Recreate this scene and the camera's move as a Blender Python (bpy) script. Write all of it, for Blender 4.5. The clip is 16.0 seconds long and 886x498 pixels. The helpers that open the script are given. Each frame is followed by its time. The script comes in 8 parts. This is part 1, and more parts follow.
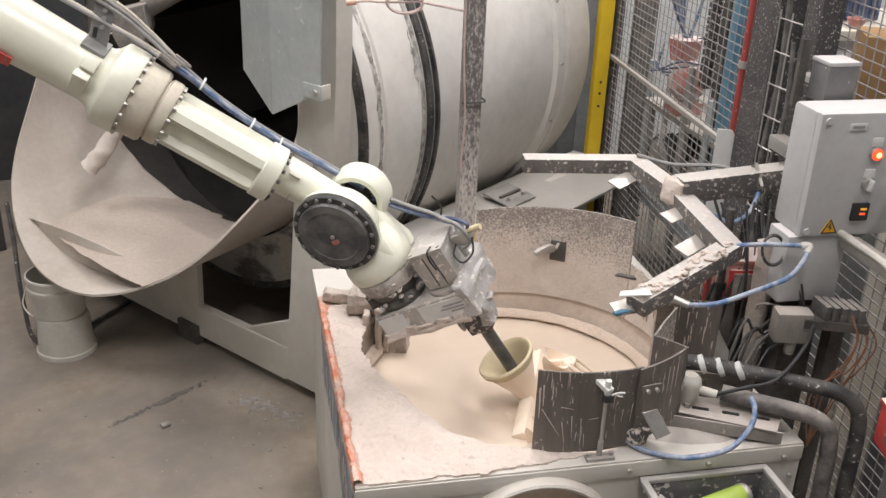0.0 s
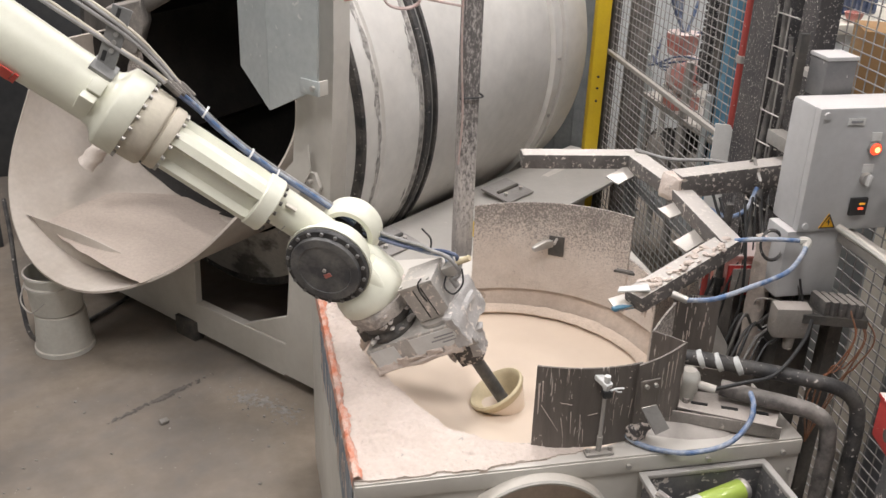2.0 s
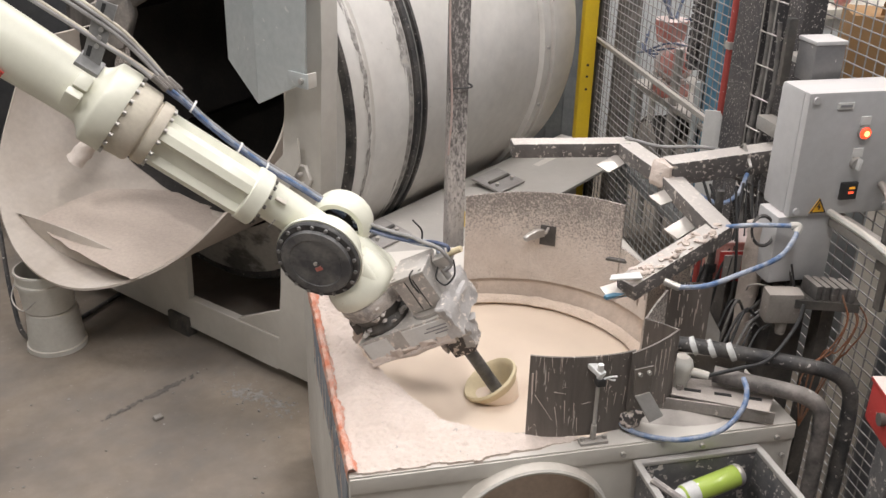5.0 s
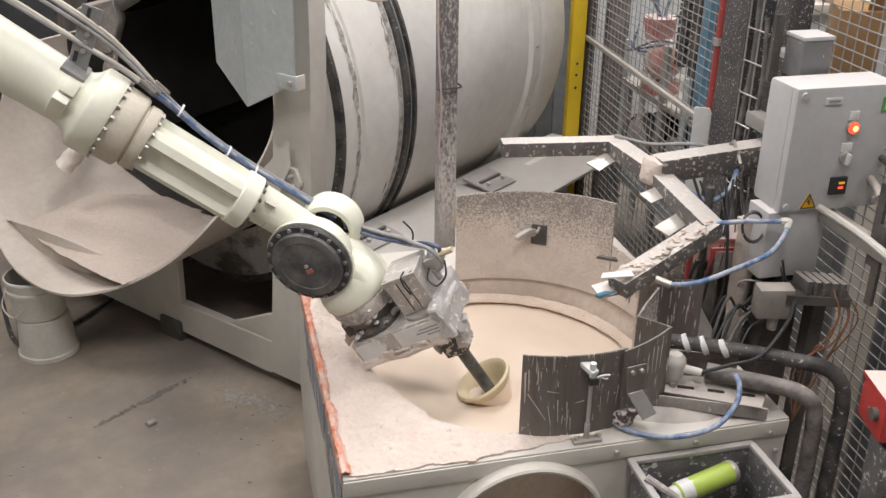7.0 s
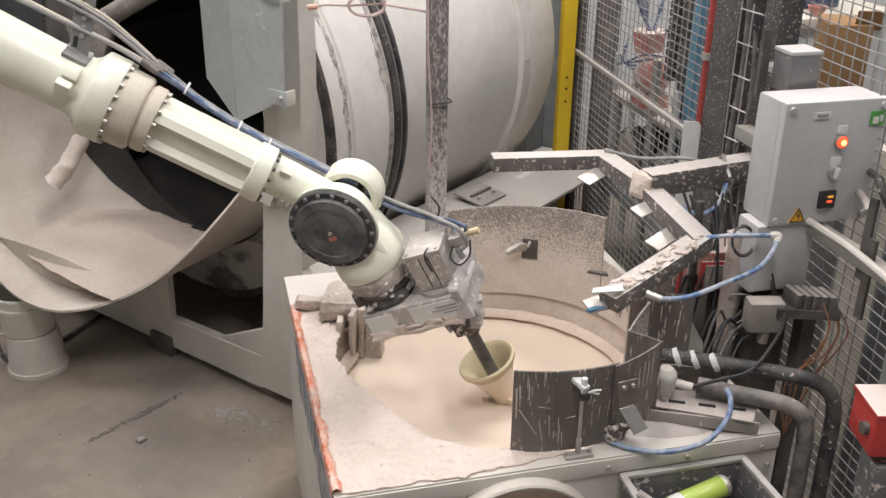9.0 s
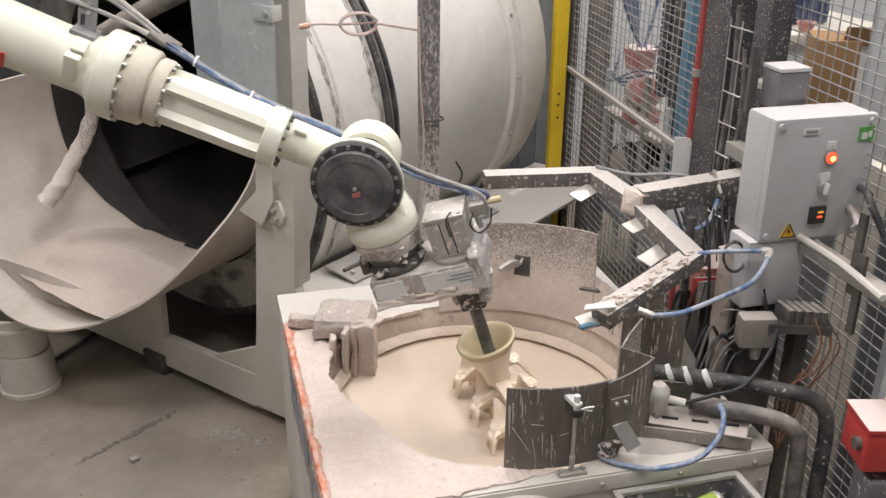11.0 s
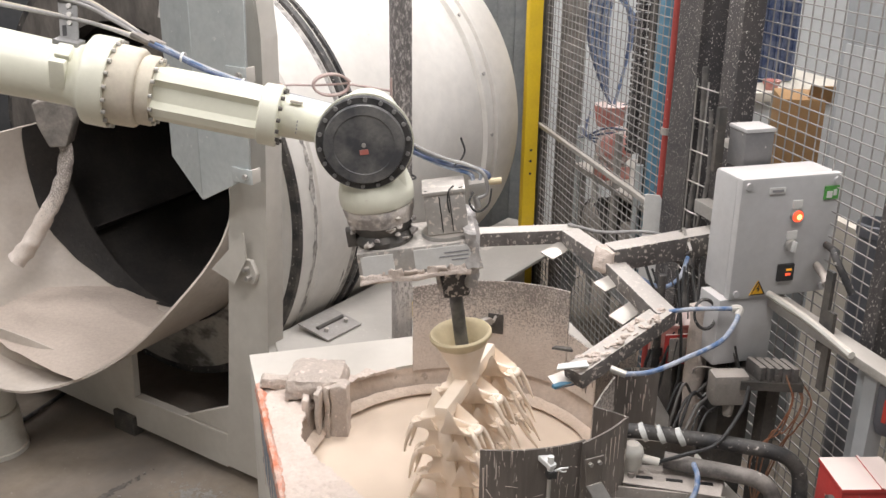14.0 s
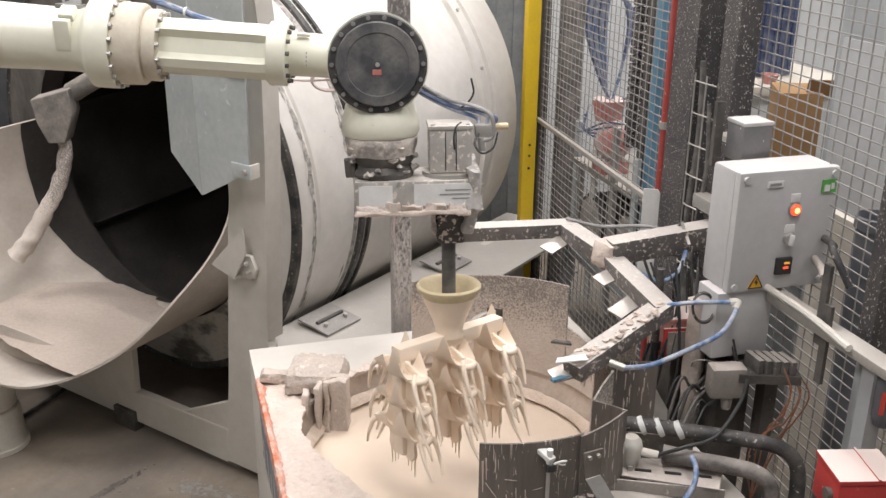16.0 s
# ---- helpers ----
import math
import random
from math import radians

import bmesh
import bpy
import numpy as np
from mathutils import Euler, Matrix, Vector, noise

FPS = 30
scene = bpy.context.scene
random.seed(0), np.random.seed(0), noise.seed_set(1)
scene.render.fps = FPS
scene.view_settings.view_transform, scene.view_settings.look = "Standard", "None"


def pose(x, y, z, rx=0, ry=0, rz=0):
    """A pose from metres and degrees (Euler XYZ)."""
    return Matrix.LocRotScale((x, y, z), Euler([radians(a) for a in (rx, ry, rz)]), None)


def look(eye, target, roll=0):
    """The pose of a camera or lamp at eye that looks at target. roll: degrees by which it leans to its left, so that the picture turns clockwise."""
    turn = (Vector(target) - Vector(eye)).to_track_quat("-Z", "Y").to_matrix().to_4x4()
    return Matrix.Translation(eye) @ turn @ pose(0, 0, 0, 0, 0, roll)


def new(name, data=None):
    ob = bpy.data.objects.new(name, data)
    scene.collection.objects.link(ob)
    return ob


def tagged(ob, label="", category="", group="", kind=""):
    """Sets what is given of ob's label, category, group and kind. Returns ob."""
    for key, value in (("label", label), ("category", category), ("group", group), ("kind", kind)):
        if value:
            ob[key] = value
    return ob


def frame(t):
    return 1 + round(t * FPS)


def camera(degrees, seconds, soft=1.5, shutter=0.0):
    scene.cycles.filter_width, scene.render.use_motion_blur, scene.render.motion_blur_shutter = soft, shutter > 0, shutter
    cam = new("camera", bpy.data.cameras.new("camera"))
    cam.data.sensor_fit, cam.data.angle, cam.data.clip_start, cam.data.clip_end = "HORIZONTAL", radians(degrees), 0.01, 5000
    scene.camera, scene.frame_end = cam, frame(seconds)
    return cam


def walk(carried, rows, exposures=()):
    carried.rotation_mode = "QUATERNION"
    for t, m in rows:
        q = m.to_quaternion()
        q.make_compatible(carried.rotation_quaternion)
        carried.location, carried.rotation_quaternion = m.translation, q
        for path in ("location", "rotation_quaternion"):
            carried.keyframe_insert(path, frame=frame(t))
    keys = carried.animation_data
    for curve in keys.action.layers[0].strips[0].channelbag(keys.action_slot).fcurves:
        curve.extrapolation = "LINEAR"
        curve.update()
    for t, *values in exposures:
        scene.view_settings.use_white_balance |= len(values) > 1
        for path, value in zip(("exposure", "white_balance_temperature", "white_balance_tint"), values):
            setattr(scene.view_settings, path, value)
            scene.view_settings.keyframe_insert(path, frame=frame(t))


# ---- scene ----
cam = camera(49.52, 16.0)
PATH = [
    (0.0, (0.0000, 0.0000, 2.6500), (0.6010, 2.6669, 1.4146), 2.19),
    (0.5, (0.0005, 0.0005, 2.6566), (0.6067, 2.6674, 1.4236), 2.18),
    (1.0, (-0.0028, 0.0005, 2.6541), (0.6080, 2.6705, 1.4301), 2.13),
    (1.5, (-0.0021, -0.0014, 2.6520), (0.5991, 2.6659, 1.4173), 2.05),
    (2.0, (-0.0023, 0.0047, 2.6523), (0.6056, 2.6632, 1.4022), 2.08),
    (2.5, (0.0014, 0.0045, 2.6532), (0.6174, 2.6641, 1.4094), 1.96),
    (3.0, (0.0004, -0.0032, 2.6521), (0.6252, 2.6569, 1.4137), 2.15),
    (3.5, (0.0003, 0.0075, 2.6503), (0.6299, 2.6598, 1.3978), 2.10),
    (4.0, (0.0024, 0.0069, 2.6497), (0.6311, 2.6550, 1.3878), 1.88),
    (6.5, (0.0083, 0.0137, 2.6496), (0.6468, 2.6476, 1.3631), 0.72),
    (7.0, (0.0122, 0.0127, 2.6493), (0.6602, 2.6503, 1.3754), 0.68),
    (7.5, (0.0133, 0.0130, 2.6497), (0.6664, 2.6586, 1.3950), 0.61),
    (8.0, (0.0112, 0.0142, 2.6532), (0.6684, 2.6570, 1.3948), 0.53),
    (8.5, (0.0129, 0.0179, 2.6570), (0.6751, 2.6631, 1.4062), 0.60),
    (9.0, (0.0162, 0.0175, 2.6574), (0.6934, 2.6644, 1.4183), 0.67),
    (11.5, (0.0241, 0.0140, 2.6706), (0.7320, 2.6782, 1.4870), 0.44),
    (12.0, (0.0272, 0.0166, 2.6761), (0.7533, 2.6834, 1.5095), 0.50),
    (12.5, (0.0323, 0.0113, 2.6852), (0.7770, 2.6882, 1.5539), 0.56),
    (13.0, (0.0341, 0.0108, 2.6910), (0.8019, 2.6982, 1.6009), 0.72),
    (13.5, (0.0362, 0.0140, 2.6926), (0.8188, 2.7044, 1.6206), 0.65),
    (14.0, (0.0337, 0.0151, 2.6951), (0.8190, 2.7146, 1.6481), 0.65),
    (14.5, (0.0354, 0.0165, 2.6953), (0.8188, 2.7213, 1.6608), 0.58),
    (15.0, (0.0371, 0.0208, 2.6919), (0.8204, 2.7178, 1.6369), 0.59),
    (15.5, (0.0339, 0.0141, 2.6955), (0.8227, 2.7106, 1.6435), 0.55),
    (16.0, (0.0315, 0.0068, 2.6960), (0.8183, 2.7004, 1.6351), 0.50),
]
walk(cam, [(t, look(eye, target, roll)) for t, eye, target, roll in PATH],
     exposures=[(0.0, 0.0), (1.0, -0.03), (11.5, -0.03), (13.0, 0.05), (14.0, 0.08), (16.0, 0.08)])

# ---- light ----
world = bpy.data.worlds.new("hall_air")
scene.world = world
world.use_nodes = True
world.node_tree.nodes["Background"].inputs[0].default_value = (0.9, 0.95, 1.0, 1)
world.node_tree.nodes["Background"].inputs[1].default_value = 0.15
scene.view_settings.exposure = 0.0
LAMPS = [(-2.2, 1.0), (0.6, 0.6), (3.4, 1.0), (-2.2, 4.2), (0.9, 3.6), (3.6, 4.4), (-1.0, 7.4), (3.3, 6.0)]
LAMP_WATTS = 85
LAMP_Z = 5.6
for lx, ly in LAMPS:
    d = bpy.data.lights.new("hall_lamp", "AREA")
    d.shape, d.size, d.size_y, d.energy, d.color = "RECTANGLE", 0.5, 1.5, LAMP_WATTS, (1.0, 0.963, 0.972)
    lamp_ob = new("hall_lamp", d)
    lamp_ob.matrix_world = pose(lx, ly, LAMP_Z - 0.08)

# ---- materials ----
MATS = {}


def mat(name, base, rough=0.6, metal=0.0, second=None, scale=6.0, amount=0.5, bump=0.1, bump_scale=60.0, speck=None,
        speck_scale=40.0, speck_cut=0.62, stretch=(1, 1, 1), emit=None, emit_power=0.0, soft=0.12, coat=0.0, fine=0.35, top=None, top_amount=0.0, turn=0.0, spray=None):
    """A surface with broad stains, fine grain, specks or drips, dust lying on what faces up, and relief."""
    m = bpy.data.materials.new(name)
    m.use_nodes = True
    nt, n = m.node_tree, m.node_tree.nodes
    bsdf = n["Principled BSDF"]
    tc = n.new("ShaderNodeTexCoord")
    mp = n.new("ShaderNodeMapping")
    mp.inputs["Scale"].default_value = stretch
    mp.inputs["Rotation"].default_value = (0, 0, radians(turn))
    nt.links.new(tc.outputs["Object"], mp.inputs["Vector"])

    def noise_node(sc, detail=5.0, rough_=0.6):
        q = n.new("ShaderNodeTexNoise")
        q.inputs["Scale"].default_value, q.inputs["Detail"].default_value, q.inputs["Roughness"].default_value = sc, detail, rough_
        nt.links.new(mp.outputs[0], q.inputs["Vector"])
        return q

    def ramp(src, lo, hi):
        r = n.new("ShaderNodeMapRange")
        r.inputs["From Min"].default_value, r.inputs["From Max"].default_value = lo, hi
        nt.links.new(src, r.inputs["Value"])
        return r.outputs[0]

    def mix(fac, a, b):
        q = n.new("ShaderNodeMix")
        q.data_type = "RGBA"
        for sock, v in ((q.inputs[0], fac), (q.inputs[6], a), (q.inputs[7], b)):
            if hasattr(v, "links"):
                nt.links.new(v, sock)
            else:
                sock.default_value = v if isinstance(v, float) else (*v, 1)
        return q.outputs[2]

    big = noise_node(scale)
    small = noise_node(scale * 9, 4)
    second = second or tuple(c * 0.75 for c in base)
    f1 = n.new("ShaderNodeMath")
    f1.operation = "MULTIPLY"
    nt.links.new(ramp(big.outputs["Fac"], 0.5 - soft, 0.5 + soft), f1.inputs[0])
    f1.inputs[1].default_value = amount
    col = mix(f1.outputs[0], base, second)
    f2 = n.new("ShaderNodeMath")
    f2.operation = "MULTIPLY"
    nt.links.new(ramp(small.outputs["Fac"], 0.35, 0.7), f2.inputs[0])
    f2.inputs[1].default_value = fine * amount
    col = mix(f2.outputs[0], col, tuple(c * 0.6 for c in base))
    if speck:
        sp = noise_node(speck_scale, 3.0, 0.65)
        col = mix(ramp(sp.outputs["Fac"], speck_cut, speck_cut + 0.04), col, speck)
    if top:
        geo = n.new("ShaderNodeNewGeometry")
        sep = n.new("ShaderNodeSeparateXYZ")
        nt.links.new(geo.outputs["Normal"], sep.inputs[0])
        tn = noise_node(9.0, 5.0)
        add = n.new("ShaderNodeMath")
        add.operation = "ADD"
        nt.links.new(sep.outputs["Z"], add.inputs[0])
        nt.links.new(tn.outputs["Fac"], add.inputs[1])
        f3 = n.new("ShaderNodeMath")
        f3.operation = "MULTIPLY"
        nt.links.new(ramp(add.outputs[0], 0.85, 1.35), f3.inputs[0])
        f3.inputs[1].default_value = top_amount
        col = mix(f3.outputs[0], col, top)
    if spray:
        # a fine spray that thickens between two heights: (low, high, colour, grain)
        geo = n.new("ShaderNodeNewGeometry")
        sep = n.new("ShaderNodeSeparateXYZ")
        nt.links.new(geo.outputs["Position"], sep.inputs[0])
        wide, grain = noise_node(5.0, 3.0), noise_node(spray[3], 4.0, 0.7)
        total = ramp(sep.outputs["Z"], spray[0], spray[1])
        for part_, k in ((wide, 0.7), (grain, 3.4)):
            q = n.new("ShaderNodeMath")
            q.operation = "MULTIPLY_ADD"
            nt.links.new(part_.outputs["Fac"], q.inputs[0])
            q.inputs[1].default_value = k
            nt.links.new(total, q.inputs[2])
            total = q.outputs[0]
        f4 = n.new("ShaderNodeMath")
        f4.operation = "MULTIPLY"
        nt.links.new(ramp(total, 2.50, 3.15), f4.inputs[0])
        f4.inputs[1].default_value = 0.85
        col = mix(f4.outputs[0], col, spray[2])
    nt.links.new(col, bsdf.inputs["Base Color"])
    rr = n.new("ShaderNodeMapRange")
    rr.inputs["To Min"].default_value, rr.inputs["To Max"].default_value = max(rough - 0.1, 0.05), min(rough + 0.12, 1)
    nt.links.new(small.outputs["Fac"], rr.inputs["Value"])
    nt.links.new(rr.outputs[0], bsdf.inputs["Roughness"])
    bsdf.inputs["Metallic"].default_value = metal
    bsdf.inputs["Coat Weight"].default_value = coat
    if bump:
        bn = noise_node(bump_scale, 4.0)
        b = n.new("ShaderNodeBump")
        b.inputs["Strength"].default_value, b.inputs["Distance"].default_value = bump, 0.01
        nt.links.new(bn.outputs["Fac"], b.inputs["Height"])
        nt.links.new(b.outputs[0], bsdf.inputs["Normal"])
    if emit:
        bsdf.inputs["Emission Color"].default_value = (*emit, 1)
        bsdf.inputs["Emission Strength"].default_value = emit_power
    MATS[name] = m
    return m


SAND = (0.52, 0.43, 0.35)
DUST = (0.66, 0.61, 0.55)
cream = mat("cream_paint", (0.61, 0.585, 0.535), 0.5, second=(0.47, 0.44, 0.39), scale=2.2, amount=0.5, bump=0.04, top=DUST, top_amount=0.5)
drum_paint = mat("drum_paint", (0.725, 0.70, 0.66), 0.5, second=(0.63, 0.595, 0.545), scale=1.6, amount=0.7, bump=0.05, bump_scale=20, speck=(0.50, 0.47, 0.42), speck_scale=26, speck_cut=0.72)
robot_paint = mat("robot_paint", (0.76, 0.755, 0.635), 0.36, second=(0.68, 0.67, 0.55), scale=5, amount=0.35, bump=0.03, speck=(0.6, 0.55, 0.46), speck_scale=30, speck_cut=0.72, coat=0.15)
robot_dusty = mat("robot_dusty", (0.58, 0.52, 0.43), 0.75, second=(0.66, 0.62, 0.5), scale=8, amount=0.6, bump=0.1)
disc_grey = mat("disc_grey", (0.06, 0.062, 0.068), 0.42, second=(0.20, 0.195, 0.185), scale=11, amount=0.85, bump=0.05)
dark_metal = mat("dark_metal", (0.06, 0.058, 0.055), 0.6, second=(0.16, 0.14, 0.12), scale=8, amount=0.7, bump=0.15, speck=(0.5, 0.45, 0.4), speck_scale=45, speck_cut=0.68)
caked = mat("caked_grip", (0.34, 0.31, 0.29), 0.7, second=(0.66, 0.60, 0.54), scale=22, amount=0.9, bump=0.6, bump_scale=30, soft=0.06)
galv = mat("galvanised", (0.44, 0.475, 0.475), 0.5, 0.25, second=(0.56, 0.585, 0.575), scale=4, amount=0.6, bump=0.03, speck=(0.62, 0.63, 0.61), speck_scale=22, speck_cut=0.66)
steel = mat("dull_steel", (0.50, 0.49, 0.47), 0.42, 0.6, second=(0.38, 0.36, 0.33), scale=12, amount=0.6, bump=0.08, top=DUST, top_amount=0.7)
alu = mat("cast_aluminium", (0.50, 0.48, 0.45), 0.5, 0.35, second=(0.36, 0.33, 0.30), scale=18, amount=0.6, bump=0.08, speck=(0.72, 0.66, 0.60), speck_scale=48, speck_cut=0.57, top=(0.66, 0.61, 0.56), top_amount=0.5)
slurry = mat("ceramic_slurry", (0.675, 0.56, 0.45), 0.4, second=(0.61, 0.50, 0.395), scale=2.5, amount=0.6, bump=0.05, bump_scale=5, fine=0.0)
slurry_dry = mat("dried_slurry", (0.68, 0.585, 0.52), 0.85, second=(0.57, 0.475, 0.405), scale=9, amount=0.5, bump=0.9, bump_scale=34, speck=(0.46, 0.41, 0.37), speck_scale=38, speck_cut=0.67, fine=0.4)
wet_tree = mat("wet_ceramic", (0.89, 0.765, 0.63), 0.34, second=(0.82, 0.67, 0.52), scale=14, amount=0.5, bump=0.05, bump_scale=20, fine=0.0)
cup_clay = mat("cup_clay", (0.68, 0.575, 0.375), 0.65, second=(0.58, 0.49, 0.31), scale=12, amount=0.5, bump=0.08)
sand_mat = mat("stucco_sand", (0.53, 0.45, 0.385), 0.95, second=(0.50, 0.42, 0.36), scale=7, amount=0.7, bump=0.35, bump_scale=160, fine=0.5)
funnel_mat = mat("funnel_inside", (0.56, 0.50, 0.44), 0.75, second=(0.46, 0.395, 0.33), scale=4, amount=0.7, bump=0.08, bump_scale=90)
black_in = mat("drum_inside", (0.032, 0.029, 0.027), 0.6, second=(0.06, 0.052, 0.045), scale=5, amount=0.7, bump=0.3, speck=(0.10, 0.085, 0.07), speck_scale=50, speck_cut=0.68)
rubber = mat("black_rubber", (0.03, 0.03, 0.032), 0.55, second=(0.12, 0.11, 0.10), scale=11, amount=0.9, bump=0.2, speck=(0.5, 0.46, 0.42), speck_scale=60, speck_cut=0.64)
spatter = mat("spattered_steel", (0.145, 0.128, 0.115), 0.55, 0.3, second=(0.24, 0.21, 0.185), scale=6, amount=0.8, bump=0.2, speck=(0.66, 0.6, 0.54), speck_scale=75, speck_cut=0.635, stretch=(1, 1, 0.13))
spatter_post = mat("spattered_post", (0.62, 0.575, 0.54), 0.75, 0.0, second=(0.45, 0.415, 0.39), scale=14, amount=0.9, bump=0.6, bump_scale=60, fine=0.8, stretch=(1, 1, 0.42), spray=(0.75, 1.62, (0.075, 0.07, 0.07), 120))
guard_coat = mat("coated_guard", (0.70, 0.625, 0.56), 0.8, second=(0.60, 0.52, 0.455), scale=10, amount=0.7, bump=0.4, bump_scale=90, speck=(0.44, 0.38, 0.34), speck_scale=80, speck_cut=0.68, spray=(1.06, 1.27, (0.19, 0.17, 0.16), 135))
frame_mat = mat("dusty_frame", (0.20, 0.185, 0.175), 0.6, 0.2, second=(0.11, 0.10, 0.095), scale=10, amount=0.8, bump=0.3, speck=(0.62, 0.56, 0.5), speck_scale=60, speck_cut=0.58, top=(0.66, 0.61, 0.56), top_amount=0.8)
floor_mat = mat("dusty_concrete", (0.335, 0.275, 0.215), 0.88, second=(0.165, 0.152, 0.14), scale=1.15, amount=1.0, bump=0.25, bump_scale=30, speck=(0.40, 0.37, 0.335), speck_scale=42, speck_cut=0.69, fine=0.5, soft=0.17, turn=-28)
floor_dust = mat("floor_dust", (0.37, 0.345, 0.315), 0.95, second=(0.24, 0.22, 0.195), scale=22, amount=0.9, bump=0.5, bump_scale=60, fine=0.7)
floor_grime = mat("floor_grime", (0.12, 0.108, 0.097), 0.9, second=(0.19, 0.165, 0.145), scale=10, amount=0.9, bump=0.3, fine=0.6)
wall_paint = mat("pale_wall", (0.68, 0.70, 0.70), 0.8, second=(0.6, 0.61, 0.6), scale=0.8, amount=0.5, bump=0.05)
# near-black so that the background behind chute and drum reads as shaded
gloom_dark = mat("gloom_colour", (0.05, 0.052, 0.055), 0.8, second=(0.09, 0.088, 0.085), scale=2.5, amount=0.7, bump=0.1)
yellow = mat("yellow_paint", (0.72, 0.50, 0.02), 0.5, second=(0.6, 0.4, 0.03), scale=8, amount=0.5, bump=0.05)
orange = mat("orange_paint", (0.66, 0.225, 0.125), 0.75, second=(0.74, 0.60, 0.52), scale=34, amount=0.85, bump=0.5, bump_scale=70, soft=0.14, fine=0.5, stretch=(1, 0.5, 1))
red = mat("red_plastic", (0.50, 0.045, 0.04), 0.5, second=(0.4, 0.04, 0.035), scale=10, amount=0.5, bump=0.04, top=(0.72, 0.62, 0.57), top_amount=0.95, speck=(0.6, 0.45, 0.4), speck_scale=50, speck_cut=0.69)
red_pipe_m = mat("red_pipe_paint", (0.38, 0.06, 0.05), 0.55, second=(0.3, 0.06, 0.05), scale=9, amount=0.6, speck=(0.6, 0.5, 0.45), speck_scale=50, speck_cut=0.7)
pale_red = mat("dusty_red", (0.50, 0.16, 0.13), 0.7, second=(0.6, 0.38, 0.34), scale=14, amount=0.8, bump=0.1, top=(0.66, 0.58, 0.54), top_amount=0.8)
blue_hose = mat("blue_hose", (0.11, 0.19, 0.36), 0.42, second=(0.48, 0.50, 0.54), scale=24, amount=0.95, bump=0.05)
blue_dull = mat("blue_paint", (0.09, 0.24, 0.36), 0.55, second=(0.16, 0.30, 0.40), scale=4, amount=0.7, bump=0.05)
navy = mat("navy_hose", (0.045, 0.07, 0.15), 0.45, second=(0.24, 0.26, 0.32), scale=20, amount=0.6)
cable_grey = mat("grey_cable", (0.09, 0.087, 0.085), 0.55, second=(0.24, 0.22, 0.20), scale=18, amount=0.7, bump=0.1)
wire = mat("fence_wire", (0.30, 0.29, 0.28), 0.55, 0.4, second=(0.42, 0.40, 0.37), scale=12, amount=0.7, bump=0.1)
box_grey = mat("enclosure_grey", (0.50, 0.50, 0.50), 0.45, second=(0.44, 0.43, 0.42), scale=4, amount=0.5, bump=0.03, top=(0.68, 0.64, 0.62), top_amount=0.8, speck=(0.62, 0.6, 0.58), speck_scale=60, speck_cut=0.74)
white_plastic = mat("white_plastic", (0.66, 0.65, 0.60), 0.5, second=(0.56, 0.53, 0.48), scale=6, amount=0.6, bump=0.05, top=SAND, top_amount=0.4)
label_white = mat("label_white", (0.72, 0.72, 0.70), 0.5, second=(0.6, 0.59, 0.56), scale=14, amount=0.5, bump=0)
ink = mat("ink", (0.03, 0.03, 0.03), 0.5, amount=0.2, bump=0)
ink_grey = mat("faded_ink", (0.30, 0.30, 0.31), 0.6, amount=0.3, bump=0)
ink_red = mat("red_ink", (0.62, 0.06, 0.04), 0.5, amount=0.2, bump=0)
warn_yellow = mat("warning_yellow", (0.80, 0.42, 0.02), 0.5, amount=0.2, bump=0)
green = mat("green_label", (0.10, 0.36, 0.08), 0.45, amount=0.3, bump=0)
can_green = mat("can_green", (0.42, 0.56, 0.09), 0.33, second=(0.48, 0.60, 0.16), scale=20, amount=0.3, bump=0, coat=0.5)
red_glow = mat("lit_lamp", (0.6, 0.05, 0.02), 0.3, amount=0.1, bump=0, emit=(1.0, 0.06, 0.02), emit_power=2.2)
orange_glow = mat("lit_core", (0.9, 0.3, 0.1), 0.3, amount=0.1, bump=0, emit=(1.0, 0.30, 0.10), emit_power=5.0)
cardboard = mat("cardboard", (0.34, 0.20, 0.09), 0.85, second=(0.28, 0.16, 0.07), scale=3, amount=0.6, bump=0.1)
grey_cab = mat("grey_cabinet", (0.40, 0.42, 0.425), 0.5, second=(0.3, 0.31, 0.31), scale=3, amount=0.6, bump=0.03)
bin_grey = mat("bin_plastic", (0.12, 0.12, 0.125), 0.55, second=(0.22, 0.21, 0.2), scale=9, amount=0.7, bump=0.1, speck=(0.6, 0.55, 0.5), speck_scale=44, speck_cut=0.58)
bench_mat = mat("bench_top", (0.62, 0.58, 0.5), 0.6, amount=0.5, scale=3)
lamp_glow = mat("lamp_diffuser", (0.8, 0.8, 0.8), 0.5, amount=0.0, bump=0, emit=(1.0, 0.97, 0.92), emit_power=3.0)

# ---- shaping helpers ----
WORLD_OF = {}
UP = Vector((0, 0, 1))


def thing(name, m, label, category, group="", kind=""):
    ob = new(name)
    ob.empty_display_size = 0.1
    ob.matrix_basis = m
    WORLD_OF[ob] = m.copy()
    return tagged(ob, label, category, group, kind)


